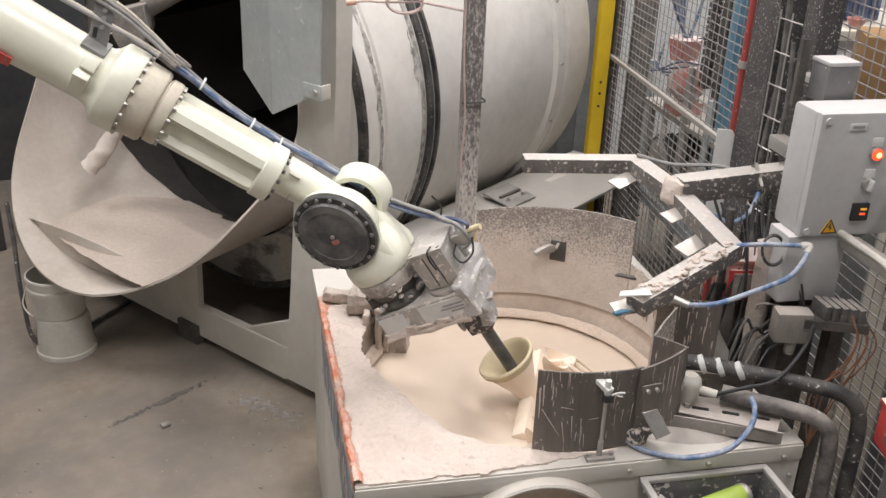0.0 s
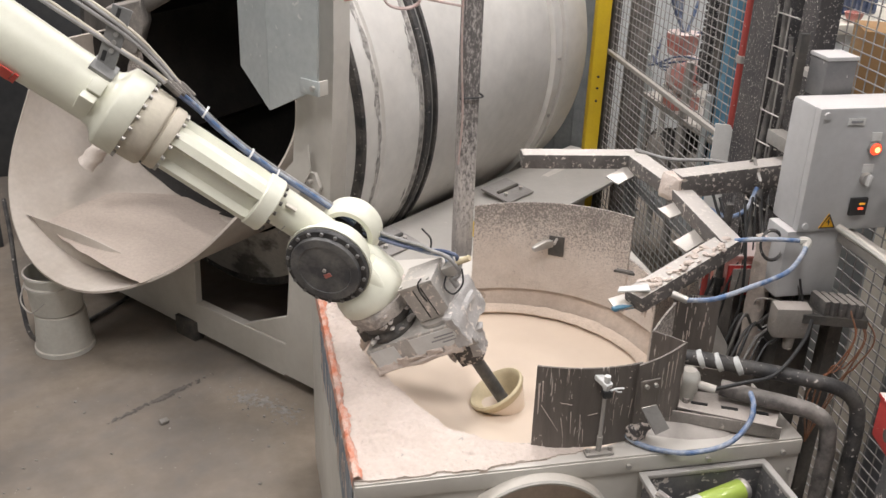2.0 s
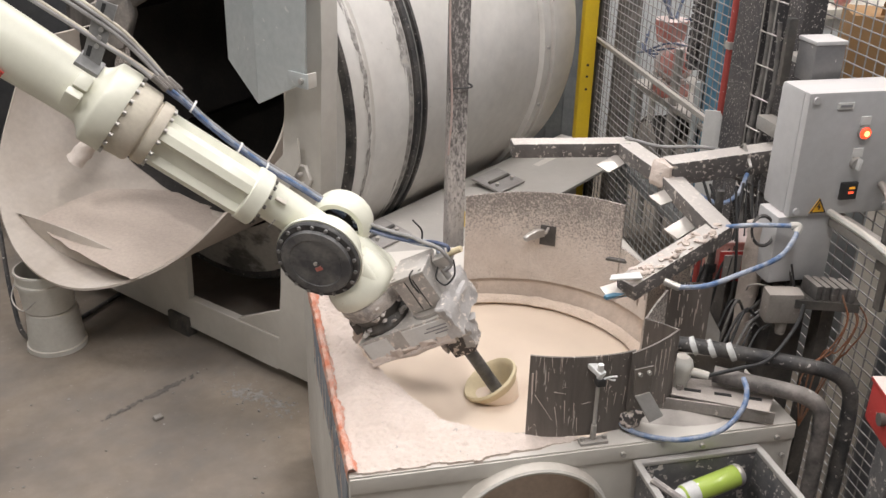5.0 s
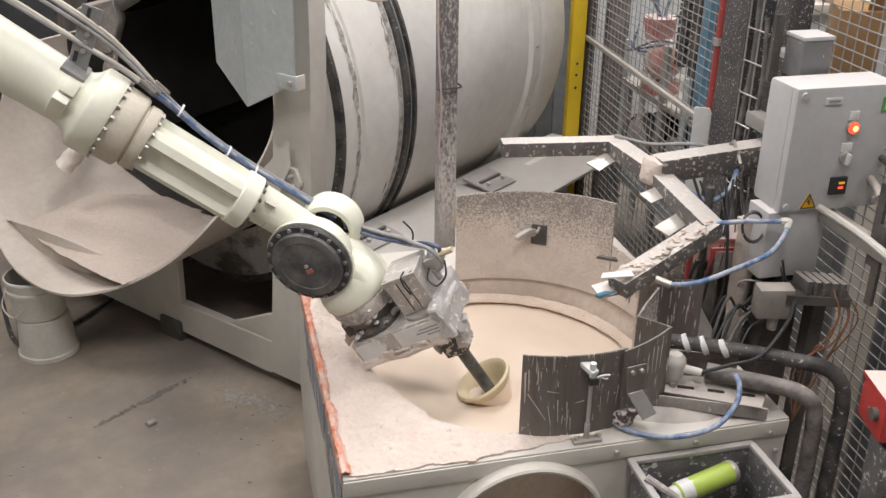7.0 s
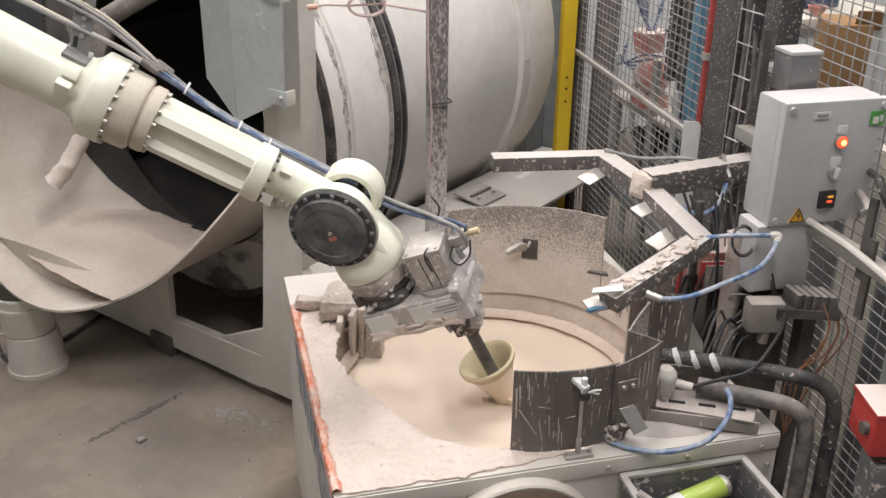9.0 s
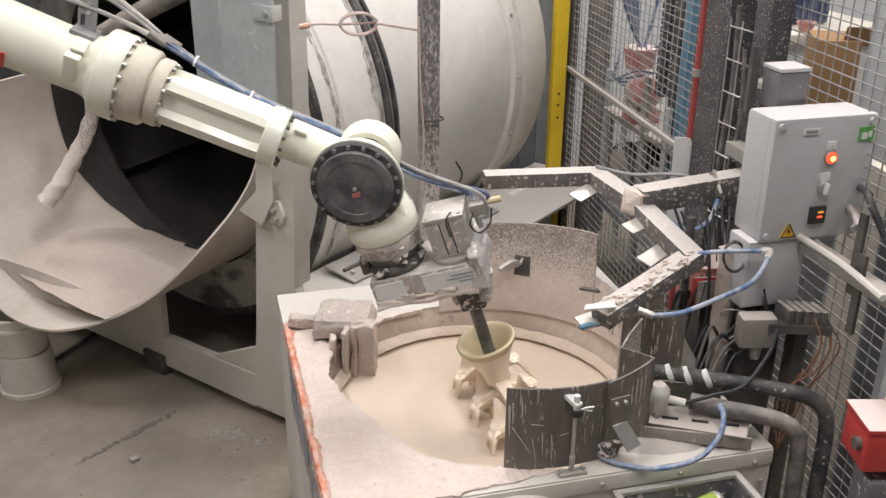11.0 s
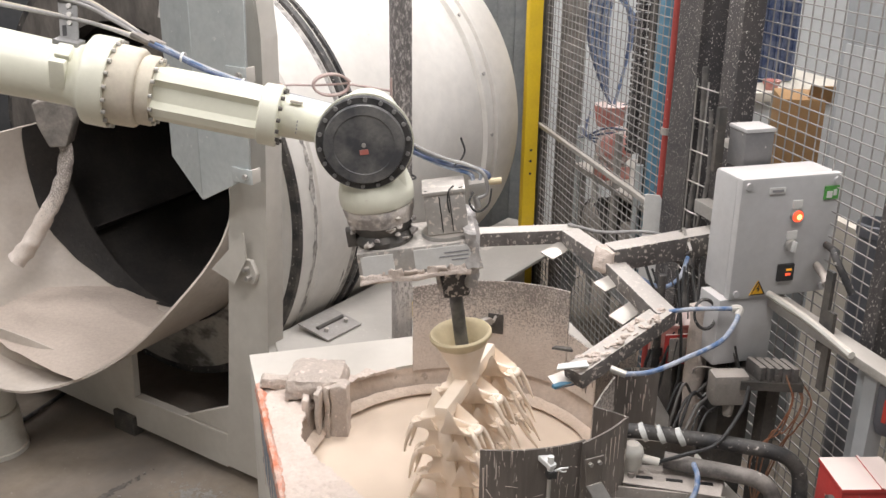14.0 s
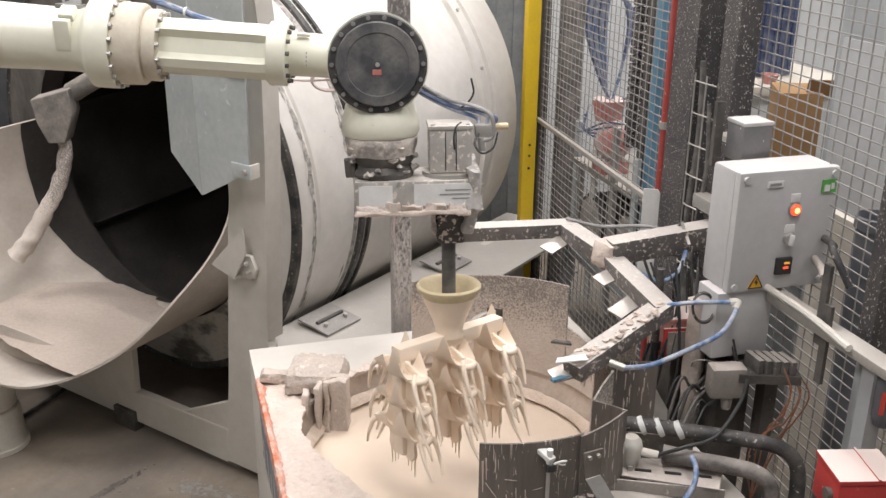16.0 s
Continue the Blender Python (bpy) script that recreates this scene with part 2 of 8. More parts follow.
def part(name, bm, material, parent=None, label="", smooth=40.0, kind="", category="", group=""):
    """Links a bmesh, drawn in world coordinates, as one mesh under its thing or part."""
    inv = WORLD_OF[parent].inverted() if parent else Matrix()
    bm.transform(inv)
    bmesh.ops.recalc_face_normals(bm, faces=bm.faces)
    me = bpy.data.meshes.new(name)
    bm.to_mesh(me)
    bm.free()
    me.materials.append(material)
    if smooth:
        me.polygons.foreach_set("use_smooth", [True] * len(me.polygons))
        me.set_sharp_from_angle(angle=radians(smooth))
    ob = new(name, me)
    if parent:
        ob.parent = parent
        WORLD_OF[ob] = WORLD_OF[parent].copy()
    else:
        WORLD_OF[ob] = Matrix()
    return tagged(ob, label, category, group, kind)


def bm_new():
    return bmesh.new()


def box(bm, c, s, m=None, bevel=0.0):
    """A box of the size s round c, with chamfered edges; m turns it about c."""
    made = bmesh.ops.create_cube(bm, size=1.0, matrix=Matrix.Translation(c) @ (m.to_3x3().to_4x4() if m else Matrix()) @ Matrix.Diagonal((*s, 1)))
    if bevel:
        edges = list({e for v in made["verts"] for e in v.link_edges})
        bmesh.ops.bevel(bm, geom=edges, offset=bevel, segments=2, profile=0.6, affect="EDGES")
    return bm


def aim(p0, p1):
    d = Vector(p1) - Vector(p0)
    return d.to_track_quat("Z", "Y").to_matrix().to_4x4()


def cyl(bm, p0, p1, r0, r1=None, seg=28, caps=True):
    d = Vector(p1) - Vector(p0)
    bmesh.ops.create_cone(bm, cap_ends=caps, segments=seg, radius1=r0, radius2=r0 if r1 is None else r1, depth=d.length,
                          matrix=Matrix.Translation((Vector(p0) + Vector(p1)) / 2) @ aim(p0, p1))
    return bm


def lathe(bm, profile, m, seg=48, a0=0.0, a1=360.0):
    """Turns (radius, height) pairs round m's z axis, from a0 to a1 degrees."""
    full = abs(a1 - a0 - 360) < 1e-6
    n = seg if full else seg + 1
    rings = []
    for i in range(n):
        a = radians(a0 + (a1 - a0) * i / seg)
        rings.append([bm.verts.new(m @ Vector((r * math.cos(a), r * math.sin(a), h))) for r, h in profile])
    for i in range(seg):
        p, q = rings[i], rings[(i + 1) % n]
        for k in range(len(profile) - 1):
            bm.faces.new((p[k], q[k], q[k + 1], p[k + 1]))
    return bm


def smooth_path(pts, step=6):
    pts = [Vector(p) for p in pts]
    if len(pts) < 3:
        return pts
    out = []
    ext = [pts[0] * 2 - pts[1]] + pts + [pts[-1] * 2 - pts[-2]]
    for i in range(1, len(ext) - 2):
        a, b, c, d = ext[i - 1], ext[i], ext[i + 1], ext[i + 2]
        for k in range(step):
            t = k / step
            out.append(0.5 * ((2 * b) + (c - a) * t + (2 * a - 5 * b + 4 * c - d) * t * t + (3 * b - a - 3 * c + d) * t ** 3))
    out.append(pts[-1])
    return out


def tube(bm, pts, r, seg=10, step=6, r_end=None):
    path = smooth_path(pts, step)
    side = None
    rings = []
    for i, p in enumerate(path):
        d = (path[min(i + 1, len(path) - 1)] - path[max(i - 1, 0)]).normalized()
        if side is None:
            side = d.orthogonal().normalized()
        side = (side - d * side.dot(d)).normalized()
        other = d.cross(side)
        rad = r if r_end is None else r + (r_end - r) * i / (len(path) - 1)
        rings.append([bm.verts.new(p + (side * math.cos(2 * math.pi * k / seg) + other * math.sin(2 * math.pi * k / seg)) * rad) for k in range(seg)])
    for p, q in zip(rings, rings[1:]):
        for k in range(seg):
            bm.faces.new((p[k], p[(k + 1) % seg], q[(k + 1) % seg], q[k]))
    bm.faces.new(rings[0][::-1])
    bm.faces.new(rings[-1])
    return bm


def prism(bm, poly, m, depth, bevel=0.0):
    """A plate: the outline poly in m's xy plane, depth thick along m's z."""
    low = [bm.verts.new(m @ Vector((x, y, 0))) for x, y in poly]
    high = [bm.verts.new(m @ Vector((x, y, depth))) for x, y in poly]
    n = len(poly)
    faces = [bm.faces.new(low[::-1]), bm.faces.new(high)]
    for i in range(n):
        faces.append(bm.faces.new((low[i], low[(i + 1) % n], high[(i + 1) % n], high[i])))
    if bevel:
        bmesh.ops.bevel(bm, geom=list({e for f in faces for e in f.edges}), offset=bevel, segments=1, affect="EDGES")
    return bm


def cap_open(bm):
    bmesh.ops.remove_doubles(bm, verts=bm.verts, dist=1e-5)
    edges = [e for e in bm.edges if len(e.link_faces) == 1]
    if edges:
        bmesh.ops.holes_fill(bm, edges=edges, sides=0)
    return bm


def roughen(bm, amount, size, seed=0.0):
    for v in bm.verts:
        q = v.co * size + Vector((seed, seed * 1.7, 0))
        v.co += noise.noise_vector(q) * amount
    return bm


def basis(o, x, y):
    x = Vector(x).normalized()
    z = x.cross(Vector(y)).normalized()
    y = z.cross(x)
    m = Matrix((x, y, z)).transposed().to_4x4()
    m.translation = o
    return m

def beam(bm, p0, p1, w, h, roll=0.0, bevel=0.004):
    d = Vector(p1) - Vector(p0)
    m = basis((Vector(p0) + Vector(p1)) / 2, d, UP.cross(d))
    return box(bm, m.translation, (d.length, w, h), m, bevel)


def ribbon(bm, pts, low, high, thick=0.006):
    """An upright plate that follows the plan line pts, between the heights low and high given along it."""
    n = len(pts)
    rows = []
    for i, (x, y) in enumerate(pts):
        a, b = Vector(pts[max(i - 1, 0)]), Vector(pts[min(i + 1, n - 1)])
        d = (b - a).normalized()
        o = Vector((-d.y, d.x)) * thick
        s = i / (n - 1)
        z0, z1 = (e[0] + (e[1] - e[0]) * s for e in (low, high))
        rows.append([bm.verts.new(p) for p in ((x, y, z0), (x + o.x, y + o.y, z0), (x + o.x, y + o.y, z1), (x, y, z1))])
    for p, q in zip(rows, rows[1:]):
        for k in range(4):
            bm.faces.new((p[k], p[(k + 1) % 4], q[(k + 1) % 4], q[k]))
    bm.faces.new(rows[0])
    bm.faces.new(rows[-1][::-1])
    return bm


def bow(centre, r, a0, a1, n=20):
    """Plan points on an arc."""
    return [(centre[0] + r * math.cos(radians(a0 + (a1 - a0) * k / n)), centre[1] + r * math.sin(radians(a0 + (a1 - a0) * k / n))) for k in range(n + 1)]

# ---- the hall ----
VC = Vector((0.861, 2.690, 0.0))
VR, RIM, LEVEL = 0.500, 0.97, 0.866
RC, RR = Vector((0.875, 2.700, 0.0)), 0.555      # the pot's mouth, wider than its waterline


def hall():
    bm = box(bm_new(), (1.0, 4.0, -0.1), (16, 18, 0.2))
    tagged(part("floor", bm, floor_mat), "dusty grey concrete factory floor with sand streaks", "floor", kind="structure")
    for name, c, s, m_ in (("wall_north", (1.0, 13.1, 3.2), (16.4, 0.2, 6.8), wall_paint), ("wall_south", (1.0, -5.1, 3.2), (16.4, 0.2, 6.8), wall_paint),
                           ("wall_west", (-7.1, 4.0, 3.2), (0.2, 18, 6.8), wall_paint), ("wall_east", (9.1, 4.0, 3.2), (0.2, 18, 6.8), wall_paint)):
        tagged(part(name, box(bm_new(), c, s), m_), "pale painted factory hall wall", "wall", kind="structure")
    tagged(part("ceiling", box(bm_new(), (1.0, 4.0, 6.6), (16.4, 18.4, 0.2)), wall_paint), "pale factory hall ceiling", "ceiling", kind="structure")
    for lx, ly in LAMPS:
        t = thing("ceiling_lamp", pose(lx, ly, LAMP_Z), "long white factory ceiling lamp hanging on rods", "lamp", "hall lamps")
        part("housing", box(bm_new(), (lx, ly, LAMP_Z + 0.04), (0.56, 1.56, 0.08), bevel=0.01), grey_cab, t)
        part("diffuser", box(bm_new(), (lx, ly, LAMP_Z - 0.03), (0.5, 1.5, 0.05), bevel=0.008), lamp_glow, t)
        for sy in (-0.6, 0.6):
            part("rod", cyl(bm_new(), (lx, ly + sy, LAMP_Z + 0.08), (lx, ly + sy, 6.5), 0.008, seg=8), steel, t)


hall()

# ---- stuccoing drum, its chute and its frame ----
DRUM = pose(-0.087, 5.059, 1.296, 0, -3.0, 39.8)   # x along the drum, away from its mouth


def ring_profile(bm, prof, m, seg=96, a0=0, a1=360):
    """Turns (radius, x) pairs round m's x axis."""
    return lathe(bm, prof, m @ Matrix(((0, 0, 1, 0), (1, 0, 0, 0), (0, 1, 0, 0), (0, 0, 0, 1))), seg, a0, a1)


# the stucco sand again, its colour darkened for the shade inside the drum
dark_sand = mat("shaded_sand", (0.10, 0.085, 0.07), 0.9, second=(0.04, 0.036, 0.032), scale=8, amount=0.9, bump=0.5, bump_scale=70, speck=(0.26, 0.22, 0.18), speck_scale=55, speck_cut=0.6)
smear = mat("wear_smear", (0.20, 0.185, 0.17), 0.6, second=(0.56, 0.53, 0.49), scale=26, amount=0.9, bump=0.1, speck=(0.5, 0.47, 0.42), speck_scale=22, speck_cut=0.6)


mouth_smear = mat("mouth_smear", (0.50, 0.475, 0.435), 0.55, second=(0.10, 0.092, 0.085), scale=3.2, amount=0.95, bump=0.1, soft=0.05, stretch=(1, 1, 2.2))
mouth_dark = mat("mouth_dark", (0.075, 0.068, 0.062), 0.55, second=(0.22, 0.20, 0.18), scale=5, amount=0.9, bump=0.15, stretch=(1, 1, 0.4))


def drum():
    t = thing("stucco_drum", DRUM, "large cream painted rotating sand drum with dark ring bands", "industrial drum")
    R = 1.10
    shell = [(0.80, -0.070), (R - 0.05, -0.070), (R - 0.01, -0.058), (R, -0.040), (R, 0.052), (R - 0.012, 0.060), (R - 0.012, 0.068), (R, 0.078), (R, 1.50), (R + 0.03, 1.505),
             (R + 0.03, 1.57), (R + 0.005, 1.575), (R + 0.005, 1.62), (R + 0.025, 1.625), (R + 0.025, 1.66), (R, 1.665), (R, 1.90), (R - 0.03, 1.95), (0.3, 2.02), (0.0, 2.02)]
    part("shell", ring_profile(bm_new(), shell, DRUM, 128), drum_paint, t)
    part("lining", ring_profile(bm_new(), [(0.80, -0.069), (0.80, 0.06), (1.05, 0.08), (1.05, 1.88), (0.0, 1.90)], DRUM, 64), black_in, t, "black inner lining")
    for x0, x1, h, m_ in ((0.325, 0.356, 0.003, smear), (0.362, 0.402, 0.018, rubber), (0.408, 0.420, 0.010, steel), (0.424, 0.450, 0.020, rubber)):
        part("band", ring_profile(bm_new(), [(R + 0.0005, x0), (R + h, x0 + 0.004), (R + h, x1 - 0.004), (R + 0.0005, x1)], DRUM, 128), m_, t, "dark ring band on the drum")
    # dark ring that stands in for the shaded gap between upright and drum
    part("band", ring_profile(bm_new(), [(R - 0.052, -0.072), (R - 0.008, -0.071), (R + 0.003, -0.060), (R - 0.002, -0.052)], DRUM, 128), rubber, t, "dark ring on the mouth's edge, drawing the shaded gap by the upright")
    part("mouth_face", ring_profile(bm_new(), [(0.80, -0.073), (1.055, -0.073)], DRUM, 60, -72, 110), mouth_dark, t, "dark face round the mouth")
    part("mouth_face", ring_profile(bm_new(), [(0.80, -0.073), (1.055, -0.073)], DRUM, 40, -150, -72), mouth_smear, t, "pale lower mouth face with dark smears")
    part("mouth_face", ring_profile(bm_new(), [(0.80, -0.073), (0.90, -0.073)], DRUM, 40, 110, 210), mouth_dark, t, "dark face round the mouth")
    for k in range(8):
        a = radians(k * 45 + 12)
        u = Vector((0, math.cos(a), math.sin(a)))
        w = Vector((0, -math.sin(a), math.cos(a)))
        m = DRUM @ basis((0.95, *(u * 0.97).yz), (1, 0, 0), w)
        part("lifter", box(bm_new(), m.translation, (1.6, 0.012, 0.14), m), black_in, t)
    rnd = random.Random(9)
    for k in range(20):
        a0, span = -228 + 9.5 * k + rnd.uniform(-4, 4), rnd.uniform(14, 38)
        x0 = (rnd.uniform(0.018, 0.036), rnd.uniform(0.026, 0.050), rnd.uniform(0.29, 0.315))[(0, 1, 0, 2)[k % 4]]
        bm, n = bm_new(), 64
        rows = []
        for i in range(n + 1):
            a = radians(a0 + span * i / n)
            w = 0.030 * math.sin(math.pi * i / n) ** 0.5 * max(0.03, 0.35 + 0.9 * noise.noise(Vector((i * 0.07, k * 3.1, 0))) + 0.22 * noise.noise(Vector((i * 0.6, k * 3.1, 4))))
            xm = x0 + 0.006 * noise.noise(Vector((i * 0.25, k, 5)))
            rows.append([bm.verts.new(DRUM @ Vector((xm + s_ * w, (R + 0.0015) * math.cos(a), (R + 0.0015) * math.sin(a)))) for s_ in (-1, 0, 1)])
        for p, q in zip(rows, rows[1:]):
            for j in (0, 1):
                bm.faces.new((p[j], p[j + 1], q[j + 1], q[j]))
        part("wear_mark", bm, smear, t, "dark rubbed wear mark")
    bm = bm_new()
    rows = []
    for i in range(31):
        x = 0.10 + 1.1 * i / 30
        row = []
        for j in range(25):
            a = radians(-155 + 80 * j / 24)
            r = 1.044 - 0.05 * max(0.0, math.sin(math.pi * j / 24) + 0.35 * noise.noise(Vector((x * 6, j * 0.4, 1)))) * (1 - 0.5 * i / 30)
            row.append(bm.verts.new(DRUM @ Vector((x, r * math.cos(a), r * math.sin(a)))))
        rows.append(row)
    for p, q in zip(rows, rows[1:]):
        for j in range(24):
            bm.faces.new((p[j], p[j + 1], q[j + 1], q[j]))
    tagged(part("drum_sand", bm, dark_sand), "stucco sand lying inside the drum, darkened for the shade there", "sand", kind="stuff")
    for x in (1.54,):
        for k in range(20):
            a = radians(k * 18)
            p = DRUM @ Vector((x, (R + 0.002) * math.cos(a), (R + 0.002) * math.sin(a)))
            q = DRUM @ Vector((x, (R + 0.04 if x > 1 else R + 0.012) * math.cos(a), (R + 0.04 if x > 1 else R + 0.012) * math.sin(a)))
            part("bolt", cyl(bm_new(), p, q, 0.011, seg=6), steel, t)
    return t


def lip_x(a):
    """How far the chute's edge stands out of the drum at the angle a, in degrees, round its axis."""
    keys = ((-190, -0.16), (-171, -0.22), (-157, -0.46), (-145, -0.60), (-124, -0.74), (-106, -0.93), (-89, -1.02), (-66, -1.04), (-41, -0.95), (-21, -0.80), (-4, -0.62), (25, -0.45), (50, -0.3))
    for (a0, x0), (a1, x1) in zip(keys, keys[1:]):
        if a0 <= a <= a1:
            s = (a - a0) / (a1 - a0)
            return x0 + (x1 - x0) * s
    return keys[-1][1]


def chute():
    t = thing("sand_chute", DRUM @ pose(-0.6, 0, -0.79), "cream sheet metal scoop chute on the drum's mouth", "chute")
    bm = bm_new()
    n, k = 96, 14
    grid = []
    for i in range(n + 1):
        a = -190 + 205 * i / n
        sm = sum(lip_x(max(min(a + d, 50), -190)) for d in (-9, -5, 0, 5, 9)) / 5
        row = []
        for j in range(k + 1):
            x = 0.03 + (sm - 0.03) * j / k
            row.append([bm.verts.new(DRUM @ Vector((x, r * math.cos(radians(a)), r * math.sin(radians(a))))) for r in (0.775, 0.787)])
        grid.append(row)
    for i in range(n):
        for j in range(k):
            for s in (0, 1):
                q = (grid[i][j][s], grid[i + 1][j][s], grid[i + 1][j + 1][s], grid[i][j + 1][s])
                bm.faces.new(q)
        bm.faces.new((grid[i][k][0], grid[i + 1][k][0], grid[i + 1][k][1], grid[i][k][1]))
    for i in (0, n):
        for j in range(k):
            bm.faces.new((grid[i][j][0], grid[i][j + 1][0], grid[i][j + 1][1], grid[i][j][1]))
    part("sheet", bm, funnel_mat, t)
    bm, rows = bm_new(), []
    for i in range(41):
        a = -95 + 110 * i / 40
        xb = 0.025 - 0.235 * min(1.0, i / 24) + 0.012 * noise.noise(Vector((i * 0.3, 2, 0)))
        rows.append([bm.verts.new(DRUM @ Vector((x, 0.769 * math.cos(radians(a)), 0.769 * math.sin(radians(a))))) for x in (0.03, xb)])
    for p, q in zip(rows, rows[1:]):
        bm.faces.new((p[0], q[0], q[1], p[1]))
    part("lining", bm, black_in, t, "black rubber lining at the mouth")
    # sand lying in the trough behind the blade
    bm = bm_new()
    rows = []
    far = ((-0.86, -53), (-0.6, -51), (-0.41, -51), (-0.23, -57), (-0.06, -64), (0.03, -80))
    for i in range(49):
        x = -0.86 + 0.89 * i / 48
        hi = far[-1][1]
        for (xa, fa), (xb, fb) in zip(far, far[1:]):
            if xa <= x <= xb:
                hi = fa + (fb - fa) * (x - xa) / (xb - xa)
        lo = -117 if x < -0.3 else -117 + 22 * (x + 0.3) / 0.33
        pa = Vector((0.774 * math.cos(radians(hi)), 0.774 * math.sin(radians(hi))))
        pb = Vector((0.774 * math.cos(radians(lo)), 0.774 * math.sin(radians(lo))))
        row = []
        for j in range(41):
            q = pa.lerp(pb, j / 40)
            dip = 0.035 * math.sin(math.pi * j / 40) * (0.6 + 0.8 * noise.noise(Vector((x * 3, j * 0.05, 2))))
            q = q * (1 + dip / q.length) if j not in (0, 40) else q
            row.append(bm.verts.new(DRUM @ Vector((x + 0.012 * noise.noise(Vector((j * 0.2, x * 5, 0))), q.x, q.y + 0.004 * noise.noise(Vector((x * 25, j * 0.6, 0)))))))
        rows.append(row)
    for p, q in zip(rows, rows[1:]):
        for j in range(40):
            bm.faces.new((p[j], p[j + 1], q[j + 1], q[j]))
    tagged(part("sand", bm, sand_mat), "fine beige stucco sand lying in the chute", "sand", kind="stuff")
    # deflector blade: a straight-edged plate standing across the trough
    bm = bm_new()
    ea, eb = Vector((-0.90, 0.774 * math.cos(radians(-48)), 0.774 * math.sin(radians(-48)) + 0.01)), Vector((-0.70, 0.774 * math.cos(radians(-106)), 0.774 * math.sin(radians(-106)) + 0.02))
    va = []
    for i in range(21):
        s = i / 20
        a = radians(-48 - 58 * s)
        low = Vector((-0.88 + 0.17 * s ** 2, 0.773 * math.cos(a), 0.773 * math.sin(a)))
        top_ = ea.lerp(eb, s) + Vector((0, 0, 0.025 * math.sin(math.pi * s)))
        va.append([bm.verts.new(DRUM @ q) for q in (low, top_, top_ + Vector((0.006, 0, 0)), low + Vector((0.006, 0, 0)))])
    for p, q in zip(va, va[1:]):
        for j in range(4):
            bm.faces.new((p[j], p[(j + 1) % 4], q[(j + 1) % 4], q[j]))
    part("blade", cap_open(bm), funnel_mat, t, "curved deflector blade")
    return t


ledge_mat = mat("dusty_ledge", (0.40, 0.38, 0.345), 0.8, second=(0.30, 0.28, 0.25), scale=3, amount=0.7, bump=0.15, top=(0.50, 0.47, 0.43), top_amount=0.6, speck=(0.58, 0.54, 0.49), speck_scale=30, speck_cut=0.68)
caked_plate = mat("caked_plate", (0.36, 0.34, 0.32), 0.7, 0.1, second=(0.27, 0.25, 0.235), scale=9, amount=0.7, bump=0.15, speck=(0.52, 0.48, 0.44), speck_scale=40, speck_cut=0.66)
dusty_steel = mat("dusty_steel", (0.15, 0.138, 0.125), 0.75, 0.1, second=(0.30, 0.27, 0.24), scale=9, amount=0.9, bump=0.2, top=(0.44, 0.39, 0.345), top_amount=0.5)


def inlet_sleeve():
    t = thing("sand_sleeve", DRUM @ pose(-0.32, 0.32, 0.5), "dust-covered fabric sand sleeve hanging from a steel funnel box", "sleeve")
    a = DRUM @ Vector((-0.28, 0.27, 0.33))
    part("funnel_box", prism(bm_new(), [(-0.10, 0.09), (0.085, 0.14), (0.10, 0.02), (0.045, -0.13), (-0.04, -0.13), (-0.085, -0.02)], Matrix.Translation(a + Vector((0, 0.06, 0.0))) @ pose(0, 0, 0, 90, 0, -12), 0.13, 0.006), dusty_steel, t)
    part("arm", tube(bm_new(), [a + Vector((0.06, 0.02, 0.10)), a + Vector((0.3, -0.05, 0.24)), a + Vector((0.55, -0.1, 0.36))], 0.05, 10), dusty_steel, t)
    bm = tube(bm_new(), [DRUM @ Vector(p) for p in ((-0.28, 0.27, 0.22), (-0.30, 0.275, 0.08), (-0.38, 0.32, -0.10), (-0.50, 0.38, -0.28), (-0.58, 0.42, -0.37))], 0.032, 14, 8, 0.048)
    part("sleeve", roughen(bm, 0.012, 22), guard_coat, t, "caked sleeve")
    return t


